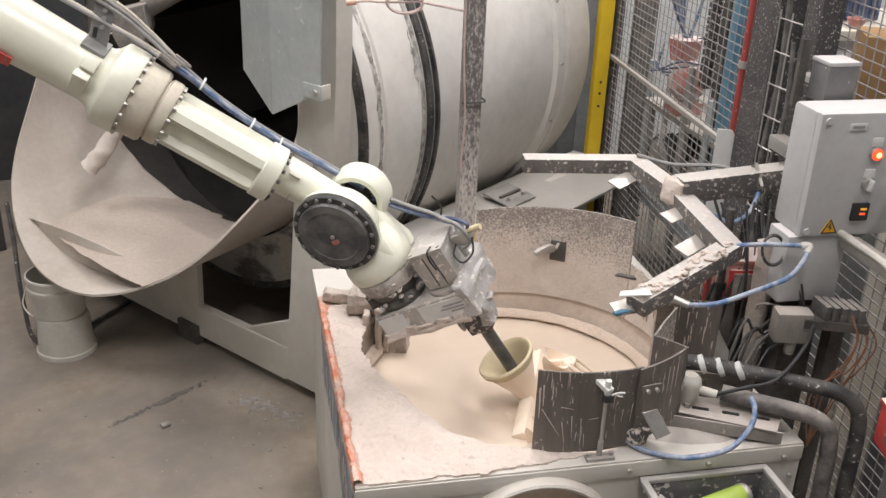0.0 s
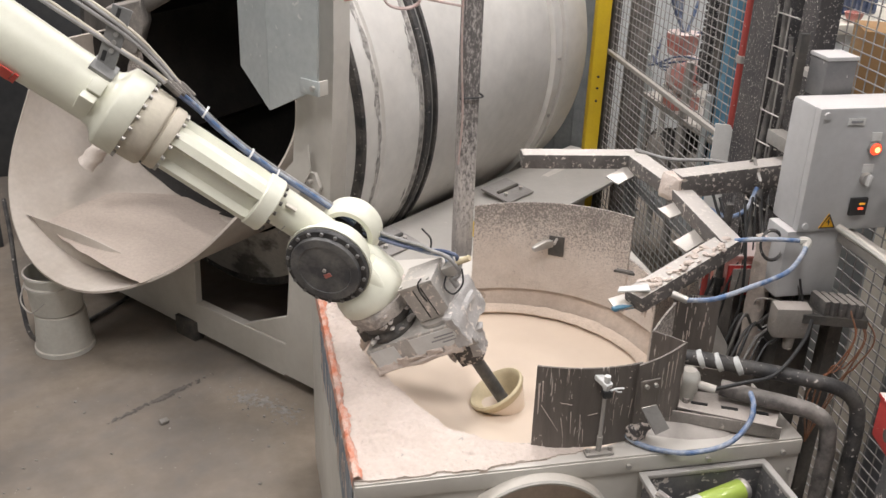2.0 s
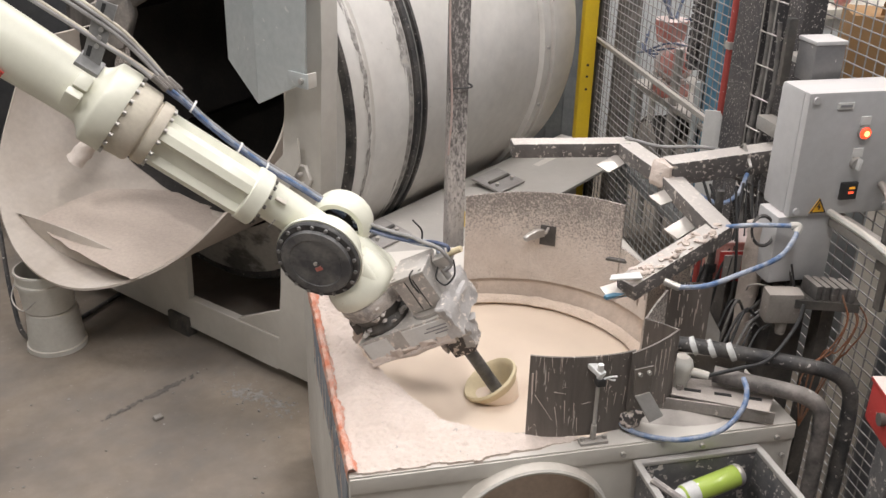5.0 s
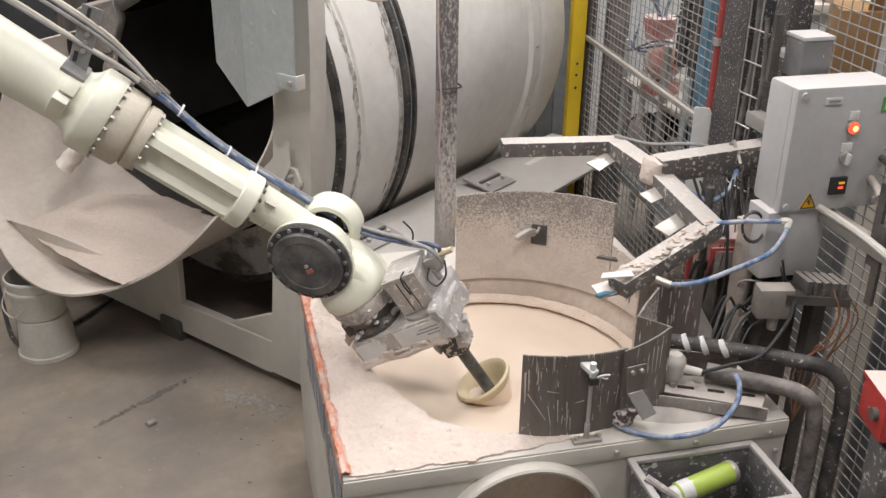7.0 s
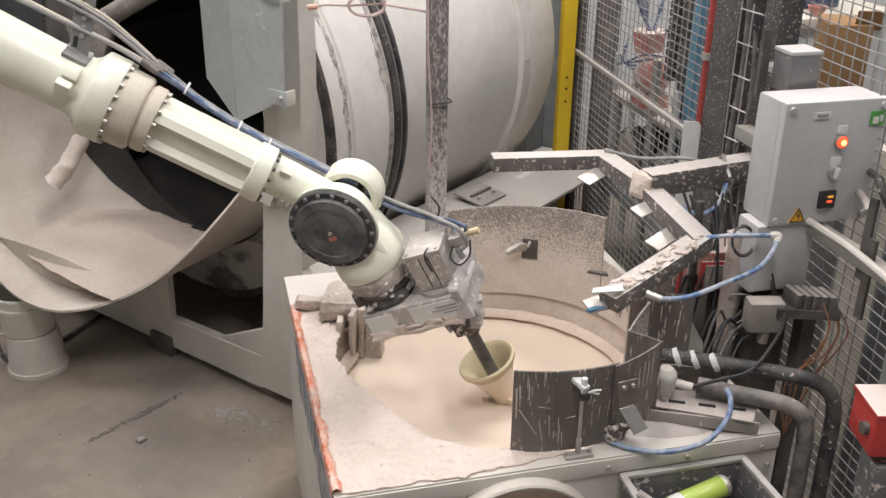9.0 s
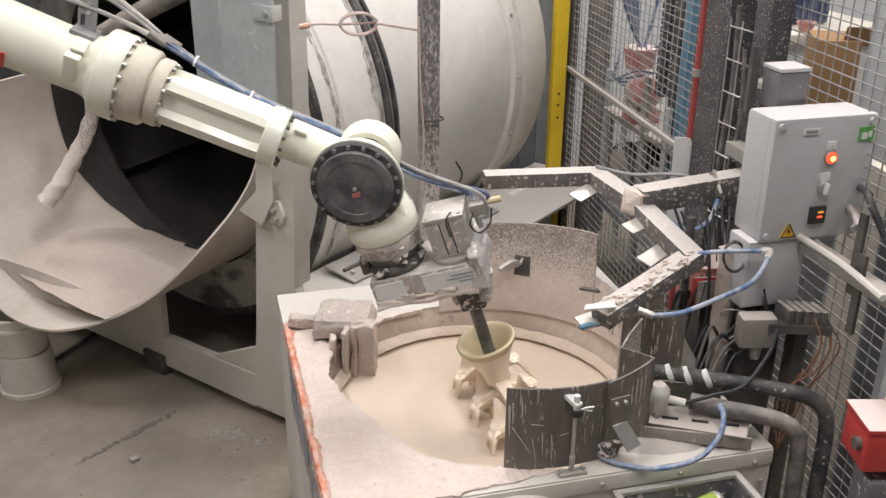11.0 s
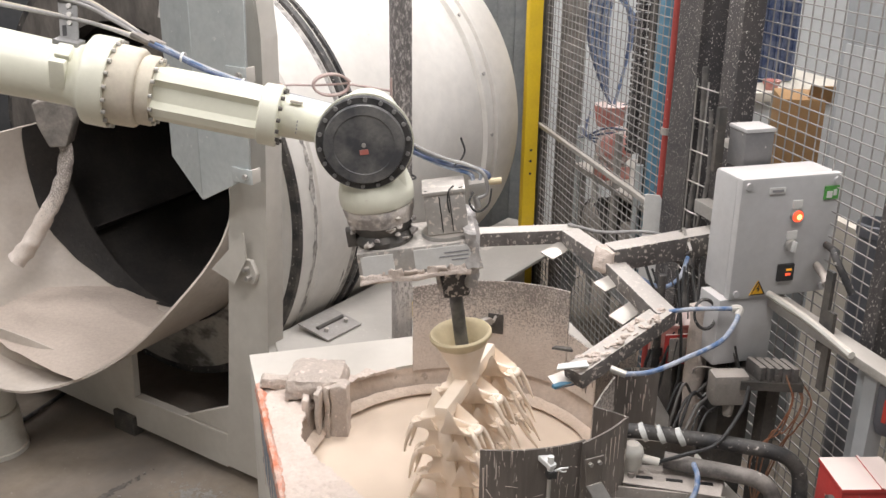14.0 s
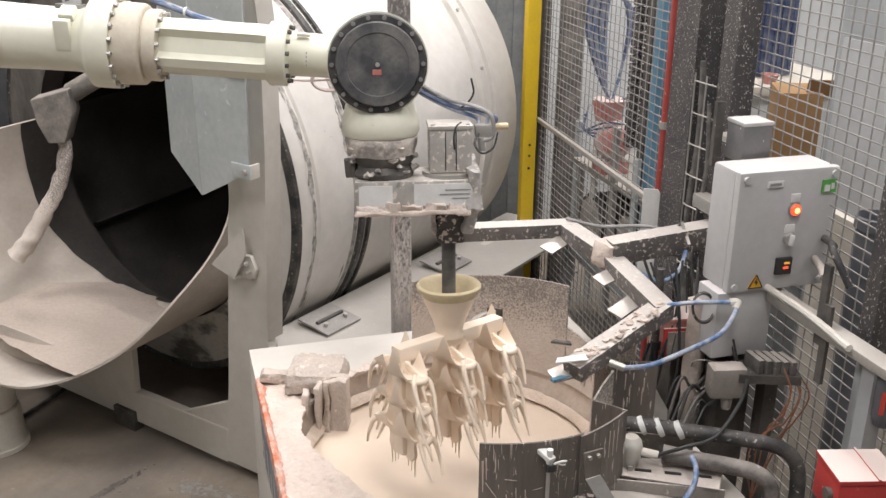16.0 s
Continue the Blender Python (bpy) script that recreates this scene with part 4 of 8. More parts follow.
def guards():
    t = thing("splash_guard", pose(RC.x + 0.3, RC.y + 0.44, RIM), "tall curved splash guard plate coated with sprayed slurry", "splash guard", "vat guards")
    part("plate", ribbon(bm_new(), bow(RC, 0.545, 26, 92, 32), (RIM - 0.004, RIM - 0.018), (1.352, 1.302), 0.007), guard_coat, t)
    a = radians(58)
    p = RC + Vector((0.545 * math.cos(a), 0.545 * math.sin(a), 1.155))
    inw = Vector((-math.cos(a), -math.sin(a), 0))
    side = Vector((-math.sin(a), math.cos(a), 0))
    part("slot", box(bm_new(), p + inw * 0.010, (0.006, 0.060, 0.080), basis(p, inw, side), 0.001), dark_metal, t, "dark slot")
    part("nozzle", prism(bm_new(), [(0, -0.012), (0.07, -0.012), (0.10, -0.016), (0.105, 0.0), (0.085, 0.012), (0.05, 0.022), (0, 0.016)], basis(p + Vector((0, 0, 0.005)), inw * 0.75 + side * 0.65, (0, 0, 1)), 0.02, 0.003), steel, t, "flat steel nozzle")
    part("nozzle_pin", cyl(bm_new(), p + inw * 0.012 + Vector((0, 0, 0.03)), p + inw * 0.05 + Vector((0, 0, 0.026)), 0.006, seg=8), steel, t)
    # front guard: two overlapping bent plates and a return
    GC, GR = Vector((0.957, 2.690, 0)), 0.530
    t = thing("splash_guard", pose(0.95, 2.16, RIM), "low curved dark steel splash guard with white slurry drips", "splash guard", "vat guards")
    part("plate", ribbon(bm_new(), bow(GC, GR, 250.5, 285, 18), (RIM + 0.006, RIM + 0.004), (1.247, 1.236)), spatter, t)
    part("plate", ribbon(bm_new(), bow(GC, GR + 0.009, 283, 303, 12) + [(1.256, 2.238)], (1.04, 1.005), (1.235, 1.252)), spatter, t)
    part("plate", ribbon(bm_new(), [(1.256, 2.240), (1.225, 2.285), (1.186, 2.327)], (1.005, 0.99), (1.252, 1.250)), spatter, t)
    part("plate", ribbon(bm_new(), [(1.188, 2.330), (1.225, 2.352), (1.275, 2.378)], (1.02, 1.02), (1.240, 1.310)), guard_coat, t, "pale coated corner plate")
    rnd = random.Random(77)

    def mark(deg, z, ln, lean, w):
        r = GR + (0.0095 if deg > 283.4 else 0.0006)
        a = radians(deg)
        q = Vector((GC.x + r * math.cos(a), GC.y + r * math.sin(a), z))
        e = Vector((-math.sin(a), math.cos(a), 0)) * lean - Vector((0, 0, ln))
        bm = cyl(bm_new(), q, q + e, w * 0.75, w * 0.3, seg=6)
        part("drip", bm, slurry_dry, t, "white slurry drip")
    for k in range(30):
        deg = rnd.uniform(252, 300)
        top = 1.243 if deg < 283 else 1.236
        mark(deg, top if k % 2 else rnd.uniform(1.02, 1.22), rnd.uniform(0.010, 0.055), rnd.uniform(-0.004, 0.004), rnd.uniform(0.0006, 0.0019))
    for deg, z, ln, lean, w in ((252.6, 1.12, 0.085, 0.055, 0.0018), (262, 1.10, 0.075, 0.004, 0.0020), (258.5, 1.13, 0.006, 0.035, 0.0016), (270.5, 1.09, 0.004, -0.03, 0.0016), (295, 1.215, 0.09, 0.0, 0.0024), (297, 1.21, 0.085, 0.0, 0.0026), (299, 1.21, 0.08, 0.0, 0.0022), (251.6, 1.19, 0.10, 0.002, 0.004), (252.6, 1.20, 0.07, 0.002, 0.003), (265, 1.09, 0.05, 0.002, 0.002), (259, 1.08, 0.07, 0.012, 0.0017)):
        mark(deg, z, ln, lean, w)
    for k in range(40):
        deg = rnd.uniform(252, 300)
        mark(deg, rnd.uniform(1.0, 1.23), rnd.uniform(0.002, 0.008), rnd.uniform(-0.006, 0.006), rnd.uniform(0.0008, 0.0018))
    x, y = 0.966, 2.132
    part("clamp_rod", cyl(bm_new(), (x, y, RIM), (x, y, 1.215), 0.0058, seg=10), steel, t)
    part("clamp_sleeve", cyl(bm_new(), (x, y, RIM + 0.012), (x, y, RIM + 0.060), 0.0085, seg=10), steel, t)
    part("clamp_foot", box(bm_new(), (x, y - 0.004, RIM + 0.006), (0.085, 0.030, 0.010), bevel=0.003), steel, t)
    for dx in (-0.034, 0.034):
        part("bolt", cyl(bm_new(), (x + dx, y - 0.004, RIM + 0.011), (x + dx, y - 0.004, RIM + 0.022), 0.007, seg=6), steel, t)
    part("clamp_head", box(bm_new(), (x - 0.004, y + 0.014, 1.208), (0.026, 0.055, 0.016), pose(0, 0, 0, 14, 0, 24), 0.004), label_white, t, "white plastic clamp jaw")
    part("clamp_head", box(bm_new(), (x + 0.004, y - 0.002, 1.176), (0.026, 0.024, 0.022), bevel=0.003), ink, t, "black clamp block")
    part("clamp_post", cyl(bm_new(), (x + 0.002, y, 1.186), (x + 0.002, y, 1.232), 0.009, seg=12), label_white, t)
    part("clamp_pin", tube(bm_new(), [(x + 0.012, y - 0.006, 1.186), (x + 0.030, y - 0.008, 1.192), (x + 0.052, y - 0.006, 1.190)], 0.0032, 7), label_white, t)
    part("clamp_pin", tube(bm_new(), [(x + 0.022, y - 0.008, 1.190), (x + 0.034, y - 0.010, 1.183), (x + 0.046, y - 0.008, 1.180)], 0.0024, 7), label_white, t)
    m = basis((1.106, 2.143, 1.155), (1, 0.16, 0), (0, 0, 1))
    part("tab", prism(bm_new(), [(-0.034, 0.046), (0.030, 0.046), (0.028, -0.044), (-0.026, -0.044)], m, 0.006, 0.001), spatter, t, "bolted tab")
    part("tab_flap", prism(bm_new(), [(-0.026, 0.0), (0.024, 0.002), (0.060, -0.076), (0.012, -0.086)], m @ pose(0, -0.042, 0.005, -22, 0, 0), 0.006, 0.001), steel, t, "bent bright steel flap")
    for dx in (-0.018, 0.012):
        part("bolt", cyl(bm_new(), m @ Vector((dx, 0.030, 0.004)), m @ Vector((dx, 0.030, 0.016)), 0.0065, seg=6), steel, t)
    # low side guards
    t = thing("splash_guard", pose(RC.x + 0.56, RC.y, RIM), "coated side splash guard with dark plates and dried drips", "splash guard", "vat guards")
    part("plate", ribbon(bm_new(), bow(RC, 0.545, -14, 25.4, 16), (RIM - 0.004, RIM - 0.004), (1.13, 1.19), 0.007), guard_coat, t)
    part("plate", ribbon(bm_new(), [(1.330, 2.500), (1.410, 2.508), (1.492, 2.492)], (RIM + 0.004, RIM + 0.004), (1.262, 1.252)), spatter, t, "dark upright plate")
    part("plate", ribbon(bm_new(), [(1.492, 2.492), (1.530, 2.470)], (1.05, 1.02), (1.15, 1.08)), steel, t, "bent plate corner")
    part("plate", ribbon(bm_new(), [(1.300, 2.56), (1.36, 2.60), (1.48, 2.62)], (RIM + 0.004, RIM + 0.004), (1.30, 1.31)), guard_coat, t, "pale coated plate")
    for k in range(9):
        x = rnd.uniform(1.34, 1.48)
        z = rnd.uniform(1.12, 1.25)
        part("drip", cyl(bm_new(), (x, 2.496, z), (x, 2.496, z - rnd.uniform(0.01, 0.06)), 0.002, 0.001, seg=6), slurry_dry, t, "white slurry drip")



guards()


pink_cable = mat("pink_cable", (0.46, 0.33, 0.30), 0.6, second=(0.55, 0.47, 0.43), scale=20, amount=0.8, bump=0.05)


def post():
    t = thing("spattered_post", pose(0.905, 3.62, 0), "dark square steel post thickly spattered with slurry", "post")
    part("post_tube", box(bm_new(), (0.905, 3.62, 1.9), (0.074, 0.074, 3.8), bevel=0.006), spatter_post, t)
    part("base_plate", box(bm_new(), (0.905, 3.62, 0.006), (0.2, 0.2, 0.012), bevel=0.002), dark_metal, t)
    part("tag", box(bm_new(), (0.945, 3.572, 1.06), (0.012, 0.006, 0.07)), yellow, t, "yellow tag with dark letters")
    part("tie", tube(bm_new(), [(0.86, 3.575, 1.62), (0.95, 3.572, 1.625), (0.951, 3.665, 1.62)], 0.004, 6), ink, t)
    # pink cable that runs across the drum to the post
    c = thing("cable_loop", pose(0.6, 3.7, 2.05), "thin pinkish cable coiled in a loop and tied to the post", "cable")
    pts = [(0.448, 3.73, 1.983), (0.50, 3.72, 1.990), (0.575, 3.715, 1.986)]
    for k in range(22):
        a = k / 21 * 4 * math.pi
        pts.append((0.645 + 0.070 * math.cos(a), 3.71 - 0.002 * k, 1.990 + 0.040 * math.sin(a)))
    pts += [(0.75, 3.67, 1.985), (0.868, 3.60, 1.972)]
    part("cable", tube(bm_new(), pts, 0.005, 6, 3), pink_cable, c)
    part("plug", cyl(bm_new(), (0.425, 3.735, 1.979), (0.462, 3.728, 1.985), 0.011, seg=10), orange, c)
    part("cable_end", tube(bm_new(), [(0.855, 3.57, 2.03), (0.858, 3.565, 1.8), (0.872, 3.568, 1.55), (0.862, 3.566, 1.35)], 0.004, 6), pink_cable, c)


post()

# ---- robot ----
# forearm space: origin on the wrist axis, x along the forearm to the wrist, z up, y away from the vat's front


def bolts(names, parent, centre, axis, r, n, size, length, material=steel, start=0.0):
    axis = Vector(axis).normalized()
    u = axis.orthogonal().normalized()
    w = axis.cross(u)
    for k in range(n):
        a = start + 2 * math.pi * k / n
        p = Vector(centre) + (u * math.cos(a) + w * math.sin(a)) * r
        part(names, cyl(bm_new(), p, p + axis * length, size, seg=8), material, parent)


XM = Matrix(((0, 0, 1, 0), (1, 0, 0, 0), (0, 1, 0, 0), (0, 0, 0, 1)))   # lathe axis to x
YM = pose(0, 0, 0, 90, 0, 0)                                              # lathe axis to -y


mid_steel = mat("mid_steel", (0.24, 0.24, 0.235), 0.5, 0.4, second=(0.32, 0.31, 0.30), scale=12, amount=0.6, bump=0.05)
pale_cable = mat("pale_cable", (0.36, 0.35, 0.34), 0.55, second=(0.24, 0.23, 0.22), scale=22, amount=0.7, bump=0.1)


chuck_mat = mat("chuck_spatter", (0.06, 0.055, 0.055), 0.6, second=(0.14, 0.12, 0.11), scale=9, amount=0.8, bump=0.4, speck=(0.66, 0.58, 0.52), speck_scale=55, speck_cut=0.52)
film_mat = mat("crumpled_film", (0.50, 0.475, 0.455), 0.35, second=(0.34, 0.32, 0.305), scale=16, amount=0.8, bump=0.4, bump_scale=40, speck=(0.70, 0.64, 0.58), speck_scale=40, speck_cut=0.58)
ring_black = mat("ring_black", (0.03, 0.03, 0.031), 0.6, second=(0.10, 0.095, 0.09), scale=16, amount=0.7, bump=0.2, speck=(0.5, 0.46, 0.4), speck_scale=60, speck_cut=0.70)


def build_arm():
    t = thing("industrial_robot", Matrix(), "pale cream green industrial robot forearm with dusty flanges and cable bundle", "robot arm")
    part("tube", lathe(bm_new(), [(0.0, -1.62), (0.12, -1.62), (0.13, -1.58), (0.100, -1.46), (0.093, -1.1), (0.088, -0.92), (0.087, -0.835), (0.091, -0.812), (0.102, -0.798), (0.118, -0.788), (0.125, -0.783), (0.127, -0.776), (0.127, -0.722), (0.123, -0.716), (0.0, -0.716)], XM, 64), robot_paint, t)
    part("gear_ring", lathe(bm_new(), [(0.0, -0.716), (0.113, -0.716), (0.114, -0.708), (0.112, -0.650), (0.106, -0.642), (0.101, -0.640), (0.0, -0.640)], XM, 64), robot_dusty, t, "sand-coloured dusty ring")
    part("neck_flange", lathe(bm_new(), [(0.0, -0.640), (0.093, -0.640), (0.094, -0.634), (0.099, -0.632), (0.099, -0.604), (0.095, -0.598), (0.0, -0.598)], XM, 64), robot_dusty, t, "sand-coloured dusty ring")
    bolts("bolt", t, (-0.716, 0, 0), (1, 0, 0), 0.1195, 20, 0.0065, 0.010)
    bolts("bolt", t, (-0.598, 0, 0), (1, 0, 0), 0.089, 14, 0.0065, 0.010)
    # ribbed middle piece: four recessed panels between ridges
    prof = []
    for k in range(8):
        a = k * 45 + 22.5
        if k % 2 == 0:
            prof += [(0.084, a - 17), (0.086, a), (0.084, a + 17)]
        else:
            prof += [(0.060, a - 20), (0.057, a), (0.060, a + 20)]
    bm = bm_new()
    rings = []
    for x, s in ((-0.600, 0.94), (-0.585, 1.0), (-0.32, 1.0), (-0.30, 0.97), (-0.292, 1.0)):
        rings.append([bm.verts.new((x, r * s * math.cos(radians(a + 12)), r * s * math.sin(radians(a + 12)))) for r, a in prof])
    for p, q in zip(rings, rings[1:]):
        for k in range(len(prof)):
            bm.faces.new((p[k], p[(k + 1) % len(prof)], q[(k + 1) % len(prof)], q[k]))
    bm.faces.new(rings[0])
    bm.faces.new(rings[-1][::-1])
    part("ribbed_tube", bm, robot_paint, t, smooth=20)
    part("front_flange", lathe(bm_new(), [(0.0, -0.30), (0.084, -0.30), (0.088, -0.296), (0.088, -0.250), (0.084, -0.246), (0.0, -0.246)], XM, 64), robot_paint, t)
    bolts("bolt", t, (-0.246, 0, 0), (1, 0, 0), 0.075, 14, 0.006, 0.010, dark_metal)
    part("wrist_tube", lathe(bm_new(), [(0.0, -0.246), (0.062, -0.246), (0.060, -0.15), (0.056, -0.06), (0.054, 0.03), (0.04, 0.05), (0.0, 0.054)], Matrix.Translation((0, 0.022, 0)) @ XM, 48), robot_paint, t)
    part("plug", box(bm_new(), (-0.205, -0.02, 0.0575), (0.036, 0.016, 0.008), bevel=0.002), bench_mat, t, "small tan plug")
    for z0 in (0.058,):
        for k in range(4):
            part("mark", box(bm_new(), (-0.19, -0.0605, -0.02 + 0.011 * k), (0.003, 0.002, 0.006)), ink_grey, t)
    # pads and perforated bracket on the tube
    part("pad", box(bm_new(), (-0.842, -0.055, 0.072), (0.042, 0.045, 0.034), pose(0, 0, 0, 35, 0, 0), 0.006), robot_paint, t)
    part("pad", box(bm_new(), (-0.846, -0.084, 0.020), (0.044, 0.026, 0.085), pose(0, 0, 0, 14, 0, 0), 0.006), robot_paint, t)
    bk = basis((-0.855, 0.015, 0.09), (0.95, 0.05, 0.26), (-0.10, 0.40, 0.90))
    b = part("hose_bracket", prism(bm_new(), [(-0.026, 0), (0.026, 0), (0.028, 0.175), (-0.028, 0.175)], bk, 0.005, 0.001), mid_steel, t, "grey perforated hose bracket")
    for k in range(4):
        part("screw", cyl(bm_new(), bk @ Vector((0.004, 0.05 + 0.024 * k, 0.004)), bk @ Vector((0.004, 0.05 + 0.024 * k, 0.010)), 0.007, seg=10), steel, b)
    part("slot", box(bm_new(), bk @ Vector((-0.006, 0.152, 0.004)), (0.010, 0.034, 0.004), bk), ink, b)
    part("slot", box(bm_new(), bk @ Vector((-0.012, 0.030, 0.004)), (0.012, 0.03, 0.004), bk), ink, b)
    part("bracket_foot", box(bm_new(), (-0.855, 0.005, 0.090), (0.07, 0.06, 0.014), bevel=0.002), mid_steel, t)
    # red marking: plain slanted shapes
    for k, (x, w) in enumerate(((-1.22, 0.05), (-1.155, 0.045), (-1.095, 0.05), (-1.045, 0.016))):
        m = pose(x, 0, 0, 22, 0, 0) @ pose(0, -0.0985 + 0.001 * k, 0.0)
        part("mark", prism(bm_new(), [(0, -0.03), (w, -0.03), (w + 0.008, 0.03), (0.012, 0.03)], m @ pose(0, 0.002, 0, 90, 0, 0), 0.004, 0.0005), ink_red, t, "red painted mark")
    # hose bundle along the back of the forearm
    for k in range(5):
        o = 0.011 * (k - 2)
        h = 0.006 * (k % 2)
        up = (0.0, 0.0, 0.045, 0.055, 0.060)[k]
        part("cable", tube(bm_new(), [(-1.6, 0.05 + o, 0.155 + up), (-1.2, 0.05 + o, 0.150 + up + 0.006 * (k % 2)), (-0.88, 0.05 + o * 0.7, 0.150 + up), (-0.76, 0.065 + o * 0.8, 0.140 + 0.5 * up), (-0.66, 0.075 + o, 0.120 + h)], 0.0055, 8, 6), (pale_cable, robot_dusty, pale_cable)[k % 3], t, "pale dusty cable")
        pts = [(-0.66, 0.075 + o, 0.120 + h), (-0.58, 0.085 + o * 0.5, 0.094 + h), (-0.50, 0.09 + o * 0.45, 0.070 + h), (-0.34, 0.105 + o * 0.5, 0.040 + h), (-0.12, 0.125 + o * 0.5, 0.024 + h), (0.02, 0.13 + o * 0.5, 0.02 + h)]
        part("hose", tube(bm_new(), pts, 0.0055, 8, 6), (navy, blue_hose, navy, pale_cable, navy)[k], t, ("dark blue hose", "dusty blue hose", "dark blue hose", "pale grey cable", "dark blue hose")[k])
    for x, z in ((-0.56, 0.090), (-0.38, 0.050), (-0.28, 0.038)):
        part("tie", lathe(bm_new(), [(0.021, -0.003), (0.0235, -0.003), (0.0235, 0.003), (0.021, 0.003), (0.021, -0.003)], Matrix.Translation((x, 0.092, z)) @ XM @ Matrix.Diagonal((1.1, 0.6, 1, 1)), 18), label_white, t)
    for k in range(4):
        part("coupling", cyl(bm_new(), (-0.70 + 0.012 * k, 0.050 + 0.014 * k, 0.136 - 0.003 * k), (-0.65 + 0.012 * k, 0.055 + 0.014 * k, 0.120 - 0.003 * k), 0.010, seg=8), dusty_steel, t)
    # elbow end, carried by the pedestal
    part("elbow", lathe(bm_new(), [(0.0, -0.17), (0.15, -0.17), (0.16, -0.16), (0.16, 0.16), (0.15, 0.17), (0.0, 0.17)], Matrix.Translation((-1.62, 0, 0)) @ YM, 40), robot_paint, t)

    w = part("wrist", lathe(bm_new(), [(0.0, -0.005), (0.100, -0.005), (0.108, 0.004), (0.117, 0.030), (0.117, 0.082), (0.113, 0.090), (0.0, 0.090)], YM, 72), robot_paint, t)
    part("cap_ring", lathe(bm_new(), [(0.117, 0.086), (0.133, 0.088), (0.134, 0.098), (0.130, 0.104), (0.108, 0.105)], YM, 72), ring_black, w, "black bolted ring")
    part("cap", lathe(bm_new(), [(0.1135, 0.100), (0.1135, 0.111), (0.110, 0.117), (0.085, 0.1185), (0.083, 0.116), (0.0, 0.116)], YM, 72), disc_grey, w, "wiped dark grey round cover")
    part("rim", lathe(bm_new(), [(0.117, 0.070), (0.137, 0.072), (0.138, 0.087), (0.117, 0.087)], YM, 72), robot_paint, w)
    for k in range(18):
        a = 2 * math.pi * k / 18
        p = Vector((0.1235 * math.cos(a), -0.103, 0.1235 * math.sin(a)))
        part("bolt", cyl(bm_new(), p, p + Vector((0, -0.007, 0)), 0.0062, seg=8), mid_steel, w)
    part("sticker", box(bm_new(), (-0.002, -0.1166, -0.020), (0.024, 0.0015, 0.014)), pale_red, w, "faded red sticker")
    part("screw", cyl(bm_new(), (0, -0.116, 0.0), (0, -0.122, 0.0), 0.006, seg=10), steel, w)
    part("hub_ear", lathe(bm_new(), [(0.066, -0.165), (0.086, -0.166), (0.097, -0.156), (0.101, -0.125), (0.098, -0.092), (0.088, -0.078), (0.072, -0.078), (0.067, -0.086), (0.066, -0.165)], YM, 56), robot_paint, w, "hollow bearing ear")
    # black disc across the ear paints the shade of its hollow
    part("ear_shade", lathe(bm_new(), [(0.0, -0.15), (0.067, -0.15)], YM, 32), ink, w, "black disc standing in for the shade in the ear's hollow")
    # neck down to the tool flange
    ZM = Matrix()
    part("neck", lathe(bm_new(), [(0.0, -0.208), (0.104, -0.208), (0.110, -0.198), (0.110, -0.165), (0.098, -0.12), (0.080, -0.085), (0.0, -0.075)], Matrix.Translation((0.004, 0.0, 0)), 56), robot_paint, w)
    part("neck_front", lathe(bm_new(), [(0.0, -0.20), (0.072, -0.20), (0.074, -0.17), (0.066, -0.10), (0.06, -0.03), (0.0, -0.02)], Matrix.Translation((0.004, -0.040, 0)) @ Matrix.Diagonal((1.35, 0.62, 1, 1)), 40), robot_paint, w)
    part("neck_back", lathe(bm_new(), [(0.0, -0.205), (0.066, -0.205), (0.068, -0.18), (0.050, -0.12), (0.038, -0.06), (0.0, -0.02)], Matrix.Translation((0.022, 0.085, 0)), 40), robot_paint, w)
    bm = lathe(bm_new(), [(0.0, -0.262), (0.096, -0.262), (0.099, -0.245), (0.103, -0.232), (0.104, -0.214), (0.100, -0.209), (0.0, -0.209)], Matrix.Translation((0.004, 0.0, 0)), 64)
    part("tool_ring", roughen(bm, 0.004, 40), caked, w, "caked metal tool ring")
    bm = lathe(bm_new(), [(0.0, -0.326), (0.088, -0.326), (0.092, -0.31), (0.082, -0.292), (0.09, -0.275), (0.092, -0.262), (0.0, -0.262)], Matrix.Translation((0.006, 0.0, 0)), 64)
    part("coupling_disc", roughen(bm, 0.008, 30), dark_metal, w, "black grimy coupling")
    bm = box(bm_new(), (-0.085, -0.02, -0.30), (0.03, 0.05, 0.05), bevel=0.006)
    part("clip", roughen(bm, 0.006, 40), dark_metal, w)
    # spindle carrier
    part("carrier", box(bm_new(), (0.100, 0.0, -0.370), (0.345, 0.20, 0.088), bevel=0.004), alu, w, "spattered aluminium spindle carrier")
    bm = box(bm_new(), (0.09, -0.096, -0.416), (0.33, 0.03, 0.014), bevel=0.004)
    bmesh.ops.subdivide_edges(bm, edges=bm.edges, cuts=5, use_grid_fill=True)
    part("drip_edge", roughen(bm, 0.012, 45), slurry_dry, w, "dried slurry along the lower edge")
    part("plate_label", box(bm_new(), (-0.015, -0.1015, -0.368), (0.095, 0.003, 0.062)), label_white, w, "worn white label")
    q = part("plate_label", box(bm_new(), (0.175, -0.1015, -0.365), (0.165, 0.003, 0.062)), label_white, w, "worn white label with unreadable print")
    for k, (x0, x1) in enumerate(((0.18, 0.252), (0.165, 0.25), (0.20, 0.25))):
        part("print_bar", box(bm_new(), ((x0 + x1) / 2, -0.1035, -0.352 - 0.012 * k), (x1 - x0, 0.0015, 0.004)), ink_grey, q)
